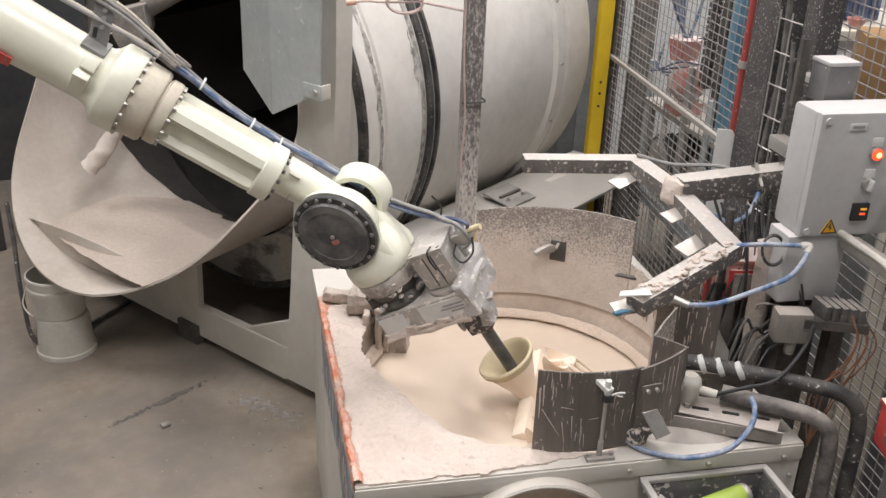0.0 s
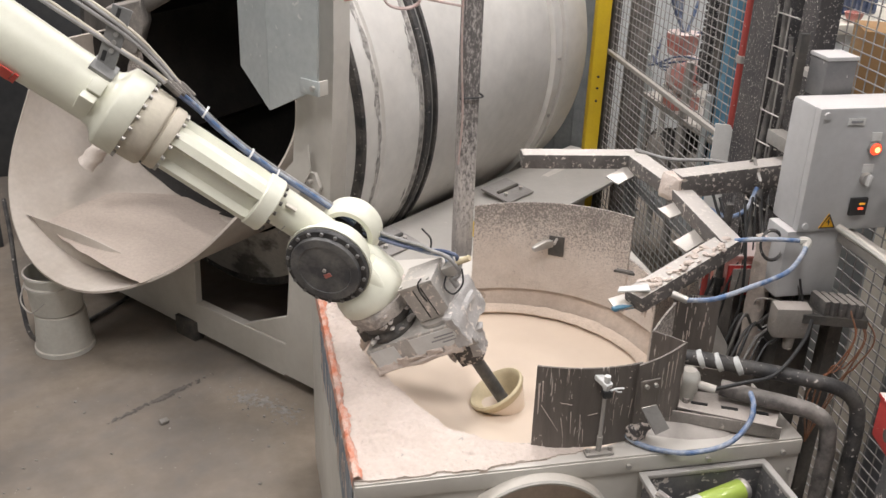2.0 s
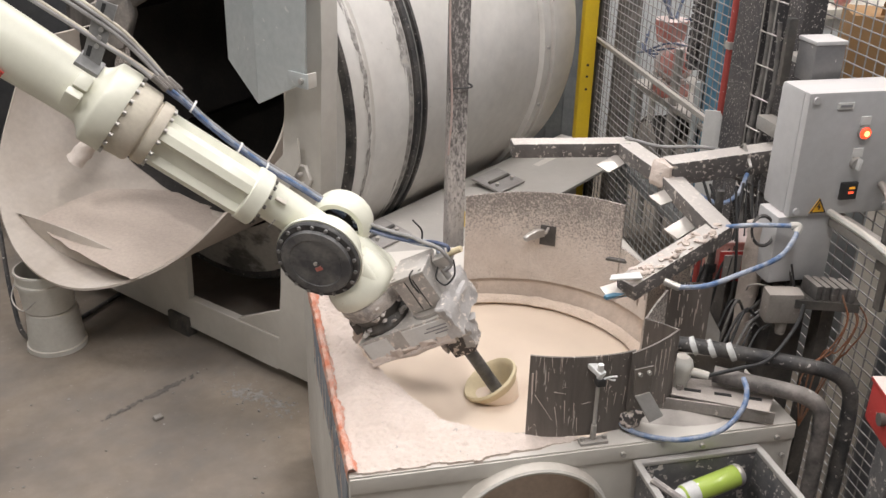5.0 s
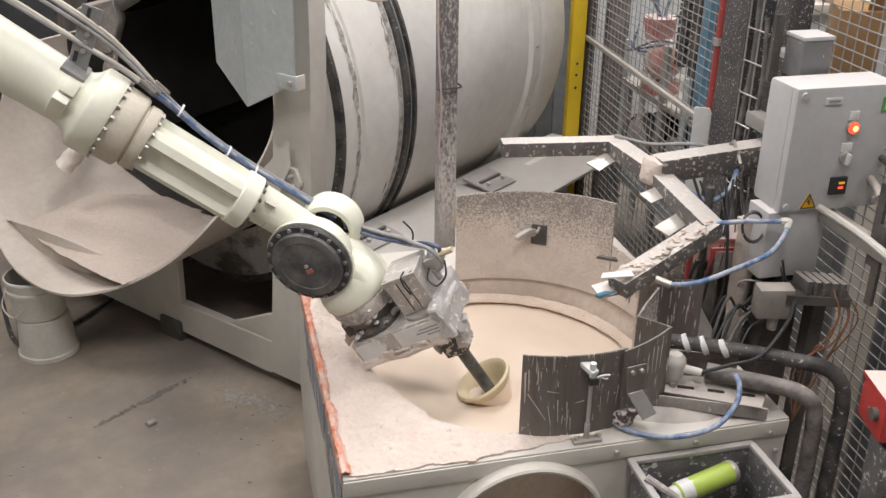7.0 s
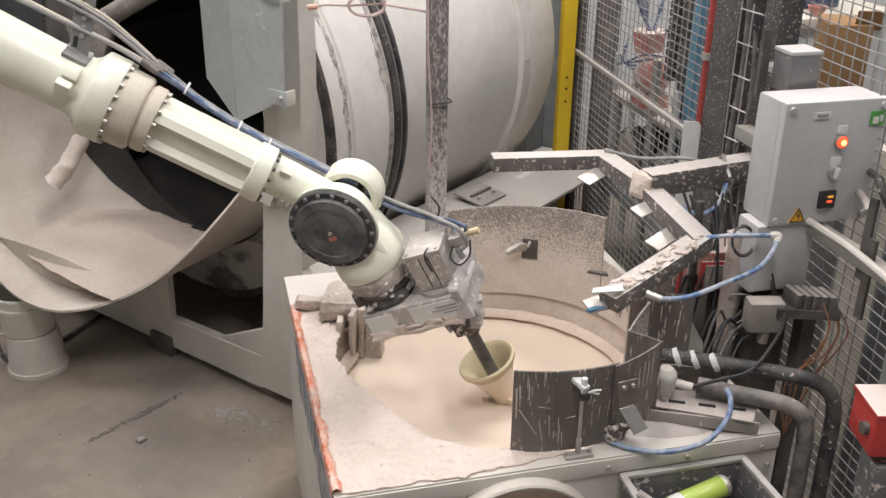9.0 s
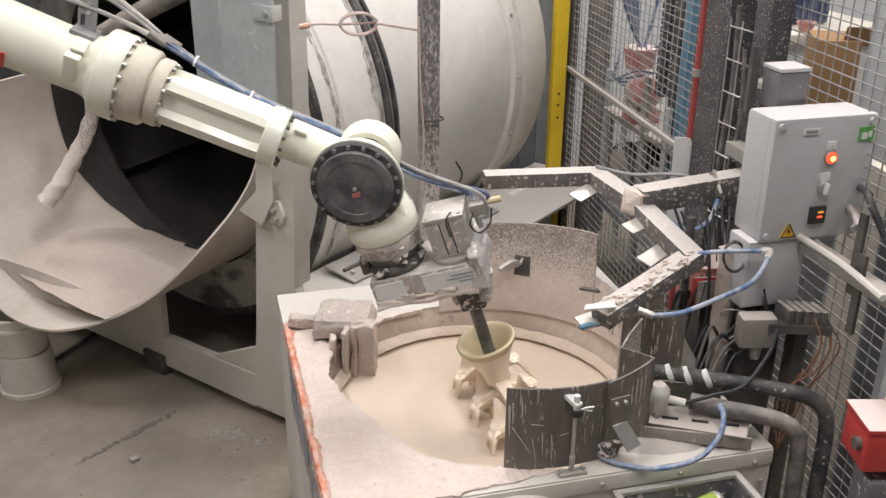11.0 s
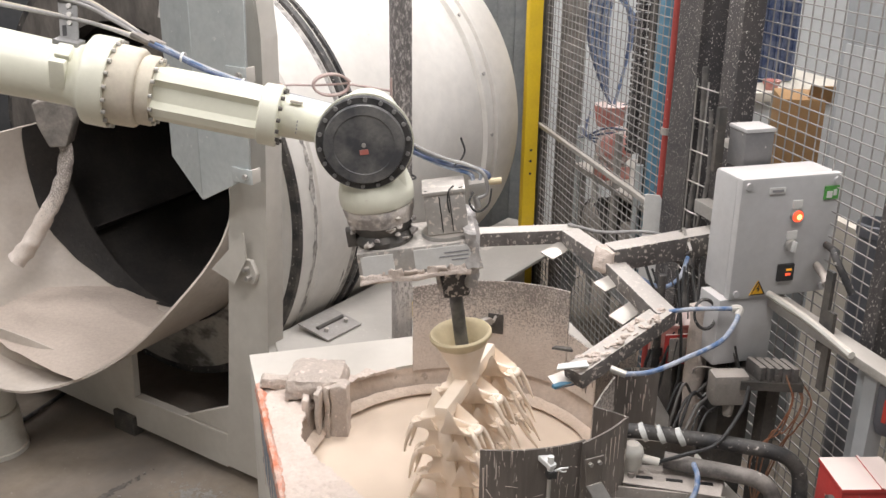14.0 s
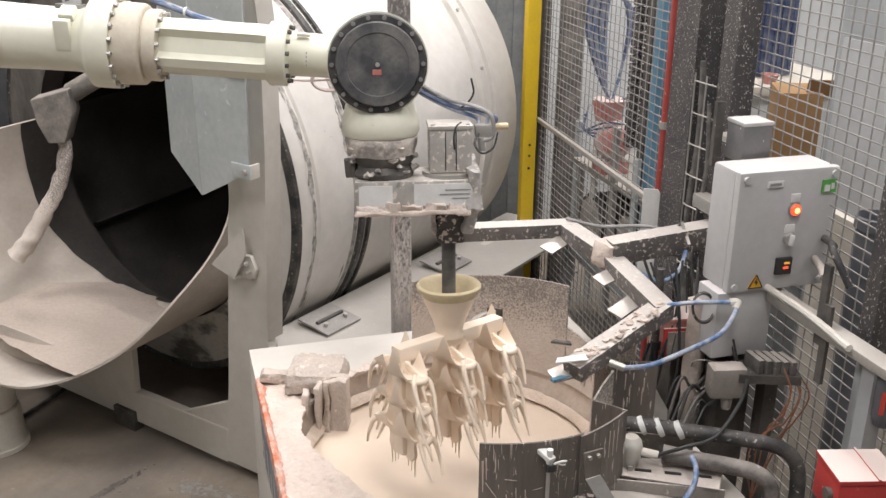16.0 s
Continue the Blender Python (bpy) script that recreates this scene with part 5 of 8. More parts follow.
    for x, z in ((-0.06, -0.33), (0.26, -0.335), (0.262, -0.405), (0.05, -0.33)):
        part("screw", cyl(bm_new(), (x, -0.100, z), (x, -0.106, z), 0.005, seg=8), steel, w)
    # spindle motor
    mb = part("motor", box(bm_new(), (0.200, 0.0, -0.250), (0.120, 0.12, 0.125), bevel=0.005), alu, w, "cast aluminium spindle motor")
    part("motor_lid", box(bm_new(), (0.200, 0.0, -0.184), (0.126, 0.126, 0.012), bevel=0.003), alu, mb)
    part("groove", box(bm_new(), (0.185, -0.0605, -0.25), (0.003, 0.002, 0.11)), ink, mb)
    part("groove", box(bm_new(), (0.215, -0.0605, -0.25), (0.003, 0.002, 0.11)), ink, mb)
    part("motor_base", lathe(bm_new(), [(0.0, -0.327), (0.078, -0.327), (0.080, -0.322), (0.078, -0.314), (0.0, -0.314)], Matrix.Translation((0.200, -0.01, 0)), 40), steel, mb)
    for x in (0.15, 0.25):
        part("screw", cyl(bm_new(), (x, -0.05, -0.178), (x, -0.05, -0.174), 0.006, seg=8), steel, mb)
    v = part("valve_block", box(bm_new(), (0.300, 0.02, -0.205), (0.05, 0.05, 0.035), bevel=0.004), steel, w, "pneumatic valve block with fittings")
    part("fitting", cyl(bm_new(), (0.325, 0.02, -0.195), (0.372, 0.02, -0.195), 0.010, seg=12), cup_clay, v, "brass fitting")
    part("fitting", cyl(bm_new(), (0.29, 0.0, -0.225), (0.295, -0.005, -0.262), 0.010, seg=10), steel, v)
    for k, pts in enumerate((
            [(0.03, 0.13, -0.02), (0.12, 0.12, -0.09), (0.20, 0.09, -0.135), (0.26, 0.06, -0.150), (0.31, 0.03, -0.165), (0.31, 0.025, -0.19)],
            [(0.03, 0.12, -0.03), (0.13, 0.10, -0.105), (0.22, 0.075, -0.145), (0.29, 0.04, -0.150), (0.335, 0.02, -0.17), (0.33, 0.02, -0.19)],
            [(0.03, 0.14, -0.03), (0.11, 0.12, -0.10), (0.21, 0.08, -0.150), (0.28, 0.05, -0.172), (0.29, 0.03, -0.19)],
            [(0.03, 0.135, -0.01), (0.13, 0.11, -0.085), (0.21, 0.08, -0.125), (0.27, 0.03, -0.135), (0.32, 0.0, -0.16), (0.325, 0.0, -0.22), (0.29, -0.005, -0.235)])):
        part("hose", tube(bm_new(), pts, 0.0062, 8), (blue_hose, navy, blue_hose, pale_cable)[k], w, ("blue hose", "dark blue hose", "blue hose", "grey cable")[k])
    part("wire", tube(bm_new(), [(0.24, 0.06, -0.145), (0.262, 0.05, -0.125), (0.275, 0.05, -0.10), (0.27, 0.05, -0.07), (0.268, 0.05, -0.06)], 0.003, 6), ink, w, "loose black wire end")
    part("wire", tube(bm_new(), [(0.23, -0.05, -0.17), (0.215, -0.063, -0.18), (0.208, -0.066, -0.21), (0.21, -0.064, -0.245)], 0.0025, 6), ink, w)
    part("wire", tube(bm_new(), [(0.285, -0.01, -0.21), (0.27, -0.03, -0.235), (0.29, -0.04, -0.262), (0.325, -0.02, -0.25), (0.34, 0.0, -0.21)], 0.003, 6), ink, w)
    # spindle head under the carrier
    bm = lathe(bm_new(), [(0.0, -0.508), (0.030, -0.508), (0.034, -0.49), (0.042, -0.478), (0.040, -0.455), (0.032, -0.45), (0.046, -0.435), (0.05, -0.414), (0.0, -0.414)], Matrix.Translation((0.200, 0, 0)), 36)
    part("spindle", roughen(bm, 0.003, 50), dark_metal, w, "dark spindle head with dried splashes")
    bm = box(bm_new(), (0.200, 0.0, -0.480), (0.080, 0.080, 0.096), bevel=0.006)
    bmesh.ops.subdivide_edges(bm, edges=bm.edges, cuts=3, use_grid_fill=True)
    part("chuck", roughen(bm, 0.004, 45), chuck_mat, w, "dark spattered chuck block")
    for x in (0.152, 0.248):
        bm = box(bm_new(), (x, -0.01, -0.455), (0.012, 0.07, 0.085), bevel=0.003)
        bmesh.ops.subdivide_edges(bm, edges=bm.edges, cuts=3, use_grid_fill=True)
        part("fork", roughen(bm, 0.006, 50), caked, w, "caked fork arm")
    bm = box(bm_new(), (0.262, 0.0, -0.352), (0.040, 0.215, 0.120), bevel=0.01)
    bmesh.ops.subdivide_edges(bm, edges=bm.edges, cuts=6, use_grid_fill=True)
    roughen(bm, 0.014, 16)
    part("film_wrap", roughen(bm, 0.007, 48), film_mat, w, "crumpled pale film wrapped round the carrier's end", smooth=25)
    bm = box(bm_new(), (0.258, -0.02, -0.455), (0.030, 0.080, 0.085), pose(0, 0, 0, 0, 14, 0), 0.008)
    bmesh.ops.subdivide_edges(bm, edges=bm.edges, cuts=5, use_grid_fill=True)
    part("film_wrap", roughen(bm, 0.014, 30, 4.0), film_mat, w, "torn spattered film hanging beside the chuck", smooth=25)
    for k in range(5):
        bm = box(bm_new(), (-0.04 + 0.065 * k, -0.101, -0.404 + 0.004 * (k % 2)), (0.060, 0.012, 0.024), bevel=0.004)
        bmesh.ops.subdivide_edges(bm, edges=bm.edges, cuts=4, use_grid_fill=True)
        part("crust", roughen(bm, 0.009, 42, k * 2.0), slurry_dry, w, "dried slurry along the lower edge")
    rnd = random.Random(21)
    for k in range(24):
        x = rnd.uniform(-0.06, 0.26)
        bm = bmesh.new()
        bmesh.ops.create_icosphere(bm, subdivisions=3, radius=rnd.uniform(0.006, 0.014), matrix=Matrix.Translation((x, -0.098 + rnd.uniform(-0.004, 0.01), -0.415 + rnd.uniform(-0.006, 0.004))) @ Matrix.Diagonal((1.3, 0.6, 0.9, 1)))
        part("lump", roughen(bm, 0.006, 70, k), slurry_dry, w, "lump of dried slurry")
    for k in range(16):
        a = rnd.uniform(0, 6.28)
        bm = bmesh.new()
        bmesh.ops.create_icosphere(bm, subdivisions=3, radius=rnd.uniform(0.005, 0.010), matrix=Matrix.Translation((0.006 + 0.094 * math.cos(a), 0.094 * math.sin(a), rnd.uniform(-0.31, -0.225))) @ Matrix.Diagonal((1.5, 1.5, 0.8, 1)))
        part("lump", roughen(bm, 0.008, 90, k), caked, w, "lump of dried slurry")
    return t, w


robot_arm, robot_wrist = build_arm()


def pedestal():
    t = thing("robot_pedestal", pose(-1.45, 3.15, 0), "pale robot pedestal on the factory floor", "robot base")
    part("foot", lathe(bm_new(), [(0.0, 0.0), (0.34, 0.0), (0.36, 0.03), (0.30, 0.3), (0.26, 0.9), (0.0, 0.9)], pose(-1.45, 3.15, 0), 40), robot_paint, t)
    part("column", box(bm_new(), (-1.45, 3.15, 1.5), (0.3, 0.3, 1.3), bevel=0.04), robot_paint, t)
    part("yoke", box(bm_new(), (-1.42, 3.42, 2.2), (0.26, 0.07, 0.6), bevel=0.02), robot_paint, t)


pedestal()


def build_tree():
    """Origin at the middle of the cup's rim, z up along the shaft, x along the bar."""
    t = thing("casting_tree", Matrix(), "slurry-coated investment casting tree with pouring cup on a dark shaft", "casting tree")
    part("shaft", lathe(bm_new(), [(0.0, -0.12), (0.021, -0.12), (0.021, 0.14), (0.024, 0.145), (0.024, 0.175), (0.0, 0.175)], Matrix(), 24), disc_grey, t, "dark grey spindle shaft")
    part("cup", lathe(bm_new(), [(0.0, -0.125), (0.030, -0.12), (0.042, -0.09), (0.062, -0.04), (0.079, -0.012), (0.087, 0.0), (0.093, 0.003), (0.098, -0.003), (0.097, -0.013), (0.088, -0.022), (0.070, -0.058), (0.048, -0.11), (0.040, -0.14), (0.0, -0.14)], Matrix(), 56), cup_clay, t, "ochre clay pouring cup")
    bm = lathe(bm_new(), [(0.0835, -0.033), (0.073, -0.058), (0.051, -0.11), (0.043, -0.14), (0.042, -0.165)], Matrix(), 48)
    part("cup_coat", roughen(bm, 0.0015, 30), wet_tree, t, "slurry film on the cup")
    part("bar", box(bm_new(), (0.0, 0, -0.173), (0.41, 0.046, 0.046), bevel=0.007), wet_tree, t)
    columns_x = (-0.184, -0.010, 0.160)
    for x in columns_x:
        part("runner", box(bm_new(), (x, 0, -0.345), (0.040, 0.050, 0.31), bevel=0.010), wet_tree, t)
    # one casting: a sagging saddle with a horn at each side, and a three-pronged fork hanging from its outer end
    bm = bm_new()
    grid = []
    for i in range(13):
        u = -1 + i / 6
        row = []
        for j in range(8):
            v = j / 7
            half = 0.052 - 0.024 * v + (0.006 if u > 0 else 0.0)
            z = -0.028 * (1 - u * u) * (1 - 0.5 * v) - 0.010 * v
            z += (0.034 * max(0.0, -u) ** 3 * (1 - v)) + 0.078 * max(0.0, u) ** 5 * math.exp(-((v - 0.40) / 0.24) ** 2)
            thick = 0.006 * (1 - 0.7 * abs(u) ** 3) + 0.002
            row.append([bm.verts.new((u * half + 0.006 * max(0.0, u) ** 4, 0.018 + 0.082 * v, z + e * thick)) for e in (1, -1)])
        grid.append(row)
    for i in range(12):
        for j in range(7):
            for e in (0, 1):
                bm.faces.new((grid[i][j][e], grid[i + 1][j][e], grid[i + 1][j + 1][e], grid[i][j + 1][e]))
        for j in (0, 7):
            bm.faces.new((grid[i][j][0], grid[i + 1][j][0], grid[i + 1][j][1], grid[i][j][1]))
    for i in (0, 12):
        for j in range(7):
            bm.faces.new((grid[i][j][0], grid[i][j + 1][0], grid[i][j + 1][1], grid[i][j][1]))
    for sx, ln in ((-1, 1.0), (1, 1.06)):
        tube(bm, [(0.004 * sx, 0.084, -0.014), (0.018 * sx, 0.100, -0.018), (0.027 * sx, 0.112, -0.030), (0.029 * sx, 0.112 + 0.016 * ln, -0.030 - 0.036 * ln), (0.025 * sx, 0.112 + 0.030 * ln, -0.030 - 0.068 * ln), (0.020 * sx, 0.112 + 0.040 * ln, -0.030 - 0.092 * ln)], 0.0115, 8, 5, 0.0030)
    tube(bm, [(0.0, 0.094, -0.014), (0.0, 0.110, -0.028), (0.001, 0.120, -0.052), (-0.002, 0.128, -0.076)], 0.0095, 8, 4, 0.0030)
    tube(bm, [(-0.020, 0.105, -0.018), (0.0, 0.112, -0.020), (0.020, 0.105, -0.018)], 0.0105, 8, 4)
    tube(bm, [(0.0, 0.020, -0.016), (0.0, 0.056, -0.028), (0.0, 0.098, -0.020)], 0.014, 8, 5, 0.012)
    first = part("casting", bm, wet_tree, t, "coated three-pronged casting", smooth=75)
    places = [(x, -0.206 - 0.097 * k, s) for x in columns_x for k in range(3) for s in (0, 180)]
    turn = random.Random(3)
    for i, (x, z, s) in enumerate(places):
        ob = first if i == 0 else first.copy()
        if i:
            scene.collection.objects.link(ob)
            WORLD_OF[ob] = Matrix()
        ob.matrix_basis = pose(x, 0, z, turn.uniform(-3, 3), turn.uniform(-3, 3), s + turn.uniform(-6, 6))
    # concave webs of slurry between runner and castings, and drips at the ends
    for x in columns_x:
        for s in (1, -1):
            outline = [(0.018, -0.19)]
            for k in range(3):
                z = -0.210 - 0.097 * k
                outline += [(0.088, z), (0.066, z - 0.022), (0.056, z - 0.048), (0.066, z - 0.080)]
            outline += [(0.060, -0.500), (0.040, -0.512), (0.018, -0.505)]
            part("web", prism(bm_new(), outline, basis((x - 0.006, 0, 0), (0, s, 0), (0, 0, 1)), 0.012 * s, 0.003), wet_tree, t)
            for k in range(3):
                y = s * (0.025 + 0.016 * k)
                part("drip", cyl(bm_new(), (x, y, -0.500), (x, y + 0.001, -0.535 - 0.012 * ((k * 7 + int(x * 50)) % 3)), 0.0045, 0.0012, seg=7), wet_tree, t, "hanging slurry drip")
    return t


casting_tree = build_tree()

# ---- spray frame, control boxes and pipes beside the vat ----


def spray_frame():
    pts = [(1.06, 3.30, 1.46), (1.47, 3.245, 1.46), (1.505, 2.965, 1.45), (1.535, 2.58, 1.395), (1.17, 2.43, 1.305)]
    t = thing("spray_rig", pose(1.5, 2.95, 1.45), "slurry-dusted steel spray frame bent round the vat with nozzles", "spray rig")
    for a, b in zip(pts, pts[1:]):
        d = (Vector(b) - Vector(a)).normalized() * 0.03
        part("tube", beam(bm_new(), Vector(a) - d * 0.6, Vector(b) + d * 0.6, 0.075, 0.055), frame_mat, t)
    rnd = random.Random(31)
    for k in range(46):
        s = rnd.random()
        p = Vector((1.17, 2.43, 1.334)).lerp(Vector((1.53, 2.578, 1.424)), s) + Vector((rnd.uniform(-0.01, 0.01), rnd.uniform(-0.034, 0.034), 0))
        bm = bmesh.new()
        bmesh.ops.create_icosphere(bm, subdivisions=2, radius=rnd.uniform(0.005, 0.012), matrix=Matrix.Translation(p) @ Matrix.Diagonal((1.4, 1.0, 0.5, 1)))
        part("crust", roughen(bm, 0.008, 70, k), slurry_dry, t, "flake of white dried slurry")
    for k in range(16):
        s = rnd.random()
        p = Vector((1.17, 2.40, 1.30)).lerp(Vector((1.52, 2.545, 1.385)), s) + Vector((0, 0, rnd.uniform(-0.03, -0.005)))
        part("drip", cyl(bm_new(), p, p - Vector((0, 0, rnd.uniform(0.015, 0.05))), rnd.uniform(0.003, 0.006), 0.0015, seg=7), slurry_dry, t)
    for p, a, w in (((1.40, 3.17, 1.425), 30, 0.12), ((1.455, 2.84, 1.415), 20, 0.08), ((1.46, 2.68, 1.375), 28, 0.14), ((1.135, 2.45, 1.285), 8, 0.08)):
        n = part("nozzle_plate", box(bm_new(), p, (w, 0.06, 0.006), pose(0, 0, 0, 14, -8, a), 0.001), steel, t, "flat steel nozzle plate")
    part("nozzle_tip", prism(bm_new(), [(0, -0.006), (0.09, -0.014), (0.09, 0.014), (0, 0.012)], basis((1.09, 2.42, 1.272), (1, 0.25, 0), (0, 1, 0)), 0.012, 0.002), blue_dull, t, "blue plastic nozzle")
    part("nozzle_tip", prism(bm_new(), [(0, -0.010), (0.11, -0.022), (0.12, 0.012), (0.02, 0.014)], basis((1.079, 2.395, 1.356), (1, 0.16, -0.06), (0, 1, 0.1)), 0.006, 0.001), label_white, t, "pale plastic nozzle blade")
    part("nozzle_tip", prism(bm_new(), [(0, -0.006), (0.09, -0.012), (0.10, 0.010), (0.03, 0.012)], basis((1.093, 2.470, 1.386), (0.9, 0.32, -0.35), (0, 1, 0)), 0.008, 0.001), dark_metal, t, "dark nozzle blade")
    # arm to the column
    a, b = Vector((1.50, 2.93, 1.475)), Vector((1.99, 2.96, 1.50))
    part("arm", beam(bm_new(), a, b, 0.08, 0.085), frame_mat, t)
    bm = box(bm_new(), (1.50, 2.93, 1.475), (0.07, 0.085, 0.085), pose(0, 0, 0, 0, 0, 20), 0.015)
    bmesh.ops.subdivide_edges(bm, edges=bm.edges, cuts=3, use_grid_fill=True)
    part("joint", roughen(bm, 0.02, 22), slurry_dry, t, "lump of dried slurry on the joint")
    part("tie", lathe(bm_new(), [(0.062, -0.006), (0.066, -0.006), (0.066, 0.006), (0.062, 0.006), (0.062, -0.006)], Matrix.Translation((1.80, 2.95, 1.49)) @ XM, 4), steel, t)
    part("air_fitting", cyl(bm_new(), (1.248, 2.362, 1.350), (1.285, 2.333, 1.340), 0.0115, seg=12), steel, t)


spray_frame()


def columns():
    t = thing("machine_column", pose(2.0, 3.3, 0), "dark steel machine column speckled with white slurry", "column", "machine columns")
    part("post_tube", box(bm_new(), (2.03, 3.32, 1.6), (0.12, 0.13, 3.2), bevel=0.008), speckled, t)
    part("flange", box(bm_new(), (1.965, 3.32, 1.6), (0.012, 0.17, 3.2)), speckled, t)
    part("base_plate", box(bm_new(), (2.03, 3.32, 0.008), (0.24, 0.24, 0.016)), dark_metal, t)
    t = thing("machine_column", pose(2.03, 3.06, 0), "dark steel machine column speckled with white slurry", "column", "machine columns")
    part("post_tube", box(bm_new(), (2.03, 3.06, 1.6), (0.09, 0.10, 3.2), bevel=0.006), speckled, t)
    part("base_plate", box(bm_new(), (2.03, 3.06, 0.008), (0.2, 0.2, 0.016)), dark_metal, t)
    t = thing("red_pipe", pose(2.06, 3.60, 0), "slender dull red pipe with slurry spots", "pipe")
    part("pipe", cyl(bm_new(), (2.06, 3.60, 0.0), (2.06, 3.60, 3.2), 0.017, seg=18), red_pipe_m, t)
    for z in (1.1, 1.75):
        part("clip", lathe(bm_new(), [(0.017, -0.015), (0.023, -0.015), (0.023, 0.015), (0.017, 0.015)], pose(2.06, 3.60, z), 18), steel, t)
    t = thing("white_plate", pose(2.07, 3.55, 0.95), "narrow pale upright plate fixed beside the column", "plate")
    part("plate", prism(bm_new(), [(-0.06, 0.95), (0.06, 0.95), (0.06, 1.40), (0.0, 1.50), (-0.06, 1.50)], basis((2.00, 3.50, 0), (0.85, -0.5, 0), (0, 0, 1)), 0.008, 0.001), label_white, t)
    part("hook", tube(bm_new(), [(2.06, 3.5, 0.95), (2.06, 3.48, 0.92)], 0.006, 6), steel, t)
    # cable ladder beside the column
    t = thing("cable_ladder", pose(1.94, 3.14, 1.2), "thin bent wire cable ladder with hanging cables", "cable ladder")
    for y in (3.12, 3.20):
        part("rail", tube(bm_new(), [(1.945, y, 1.25), (1.94, y - 0.01, 1.6), (1.945, y, 2.05)], 0.0035, 6), steel, t)
    for k in range(7):
        z = 1.30 + 0.12 * k
        part("rung", tube(bm_new(), [(1.945, 3.20, z), (1.93, 3.15, z + 0.006), (1.945, 3.05, z + 0.004)], 0.003, 6), steel, t)
    part("cable", tube(bm_new(), [(1.95, 3.16, 2.1), (1.955, 3.15, 1.8), (1.945, 3.16, 1.5), (1.95, 3.14, 1.2), (1.92, 3.0, 1.05)], 0.012, 8), cable_grey, t)
    part("cable", tube(bm_new(), [(1.93, 3.06, 1.96), (1.94, 3.05, 1.7), (1.93, 3.08, 1.4), (1.90, 2.95, 1.2)], 0.008, 8), cable_grey, t)


speckled = mat("speckled_column", (0.055, 0.052, 0.055), 0.65, 0.1, second=(0.11, 0.10, 0.095), scale=5, amount=0.8, bump=0.2, speck=(0.60, 0.56, 0.52), speck_scale=150, speck_cut=0.61, stretch=(1, 1, 0.7))
columns()


def control_box():
    x0, x1, y0, y1, z0, z1 = 1.722, 2.085, 2.50, 2.655, 1.462, 1.868
    t = thing("control_box", pose((x0 + x1) / 2, (y0 + y1) / 2, z0), "grey plastic control box with lit red lamp and knob", "control box")
    part("body", box(bm_new(), ((x0 + x1) / 2, y0 + 0.10, (z0 + z1) / 2), (x1 - x0, 0.13, z1 - z0), bevel=0.016), box_grey, t)
    part("lid", box(bm_new(), ((x0 + x1) / 2, y0 + 0.018, (z0 + z1) / 2), (x1 - x0 + 0.004, 0.034, z1 - z0 + 0.004), bevel=0.013), box_grey, t)
    for x in (x0 + 0.022, x1 - 0.022):
        for z in (z0 + 0.022, z1 - 0.022):
            part("screw", cyl(bm_new(), (x, y0 + 0.004, z), (x, y0 - 0.006, z), 0.011, seg=16), box_grey, t)
    ex = 1.928
    lp = part("lamp_plate", box(bm_new(), (ex, y0 - 0.001, 1.775), (0.034, 0.006, 0.028), bevel=0.001), label_white, t)
    part("lamp_collar", cyl(bm_new(), (ex, y0, 1.738), (ex, y0 - 0.012, 1.738), 0.021, seg=24), steel, t)
    part("lamp_lens", lathe(bm_new(), [(0.0, 0.012), (0.010, 0.0115), (0.016, 0.009), (0.019, 0.004), (0.019, 0.0)], Matrix.Translation((ex, y0 - 0.008, 1.738)) @ YM, 24), red_glow, t, "glowing red signal lamp")
    part("lamp_core", cyl(bm_new(), (ex, y0 - 0.0195, 1.738), (ex, y0 - 0.0208, 1.738), 0.009, seg=16), orange_glow, t, "bright lamp core")
    part("knob_plate", box(bm_new(), (ex - 0.005, y0 - 0.001, 1.672), (0.036, 0.006, 0.028), bevel=0.001), label_white, t)
    part("knob_collar", cyl(bm_new(), (ex - 0.005, y0, 1.638), (ex - 0.005, y0 - 0.014, 1.638), 0.021, 0.019, seg=24), steel, t, "steel selector collar")
    part("knob", box(bm_new(), (ex - 0.005, y0 - 0.02, 1.638), (0.011, 0.016, 0.036), pose(0, 0, 0, 0, 8, 0), 0.003), label_white, t, "pale selector knob")
    d = part("display", box(bm_new(), (ex - 0.012, y0 - 0.004, 1.545), (0.058, 0.012, 0.058), bevel=0.002), ink, t, "black digital counter")
    part("digit_bar", box(bm_new(), (ex - 0.004, y0 - 0.011, 1.556), (0.020, 0.002, 0.007)), warn_glow, d, "lit orange digits")
    part("digit_bar", box(bm_new(), (ex - 0.006, y0 - 0.011, 1.540), (0.018, 0.002, 0.007)), red_digit, d, "lit red digits")
    part("name_plate", box(bm_new(), (1.848, y0 - 0.001, 1.826), (0.056, 0.005, 0.020)), label_white, t, "small white name plate")
    part("print_bar", box(bm_new(), (1.848, y0 - 0.004, 1.826), (0.04, 0.002, 0.008)), ink_grey, t)
    g = part("green_label", box(bm_new(), (2.048, y0 - 0.001, 1.806), (0.052, 0.005, 0.044)), green, t, "green and white label")
    part("print_bar", box(bm_new(), (2.04, y0 - 0.004, 1.80), (0.02, 0.002, 0.022)), label_white, g)
    part("print_bar", box(bm_new(), (2.06, y0 - 0.004, 1.806), (0.012, 0.002, 0.020)), label_white, g)
    w = part("warning_sign", prism(bm_new(), [(-0.029, 0), (0.029, 0), (0, 0.05)], basis((1.822, y0 + 0.002, 1.474), (1, 0, 0), (0, 0, 1)), 0.004, 0.0005), warn_yellow, t, "yellow warning triangle")
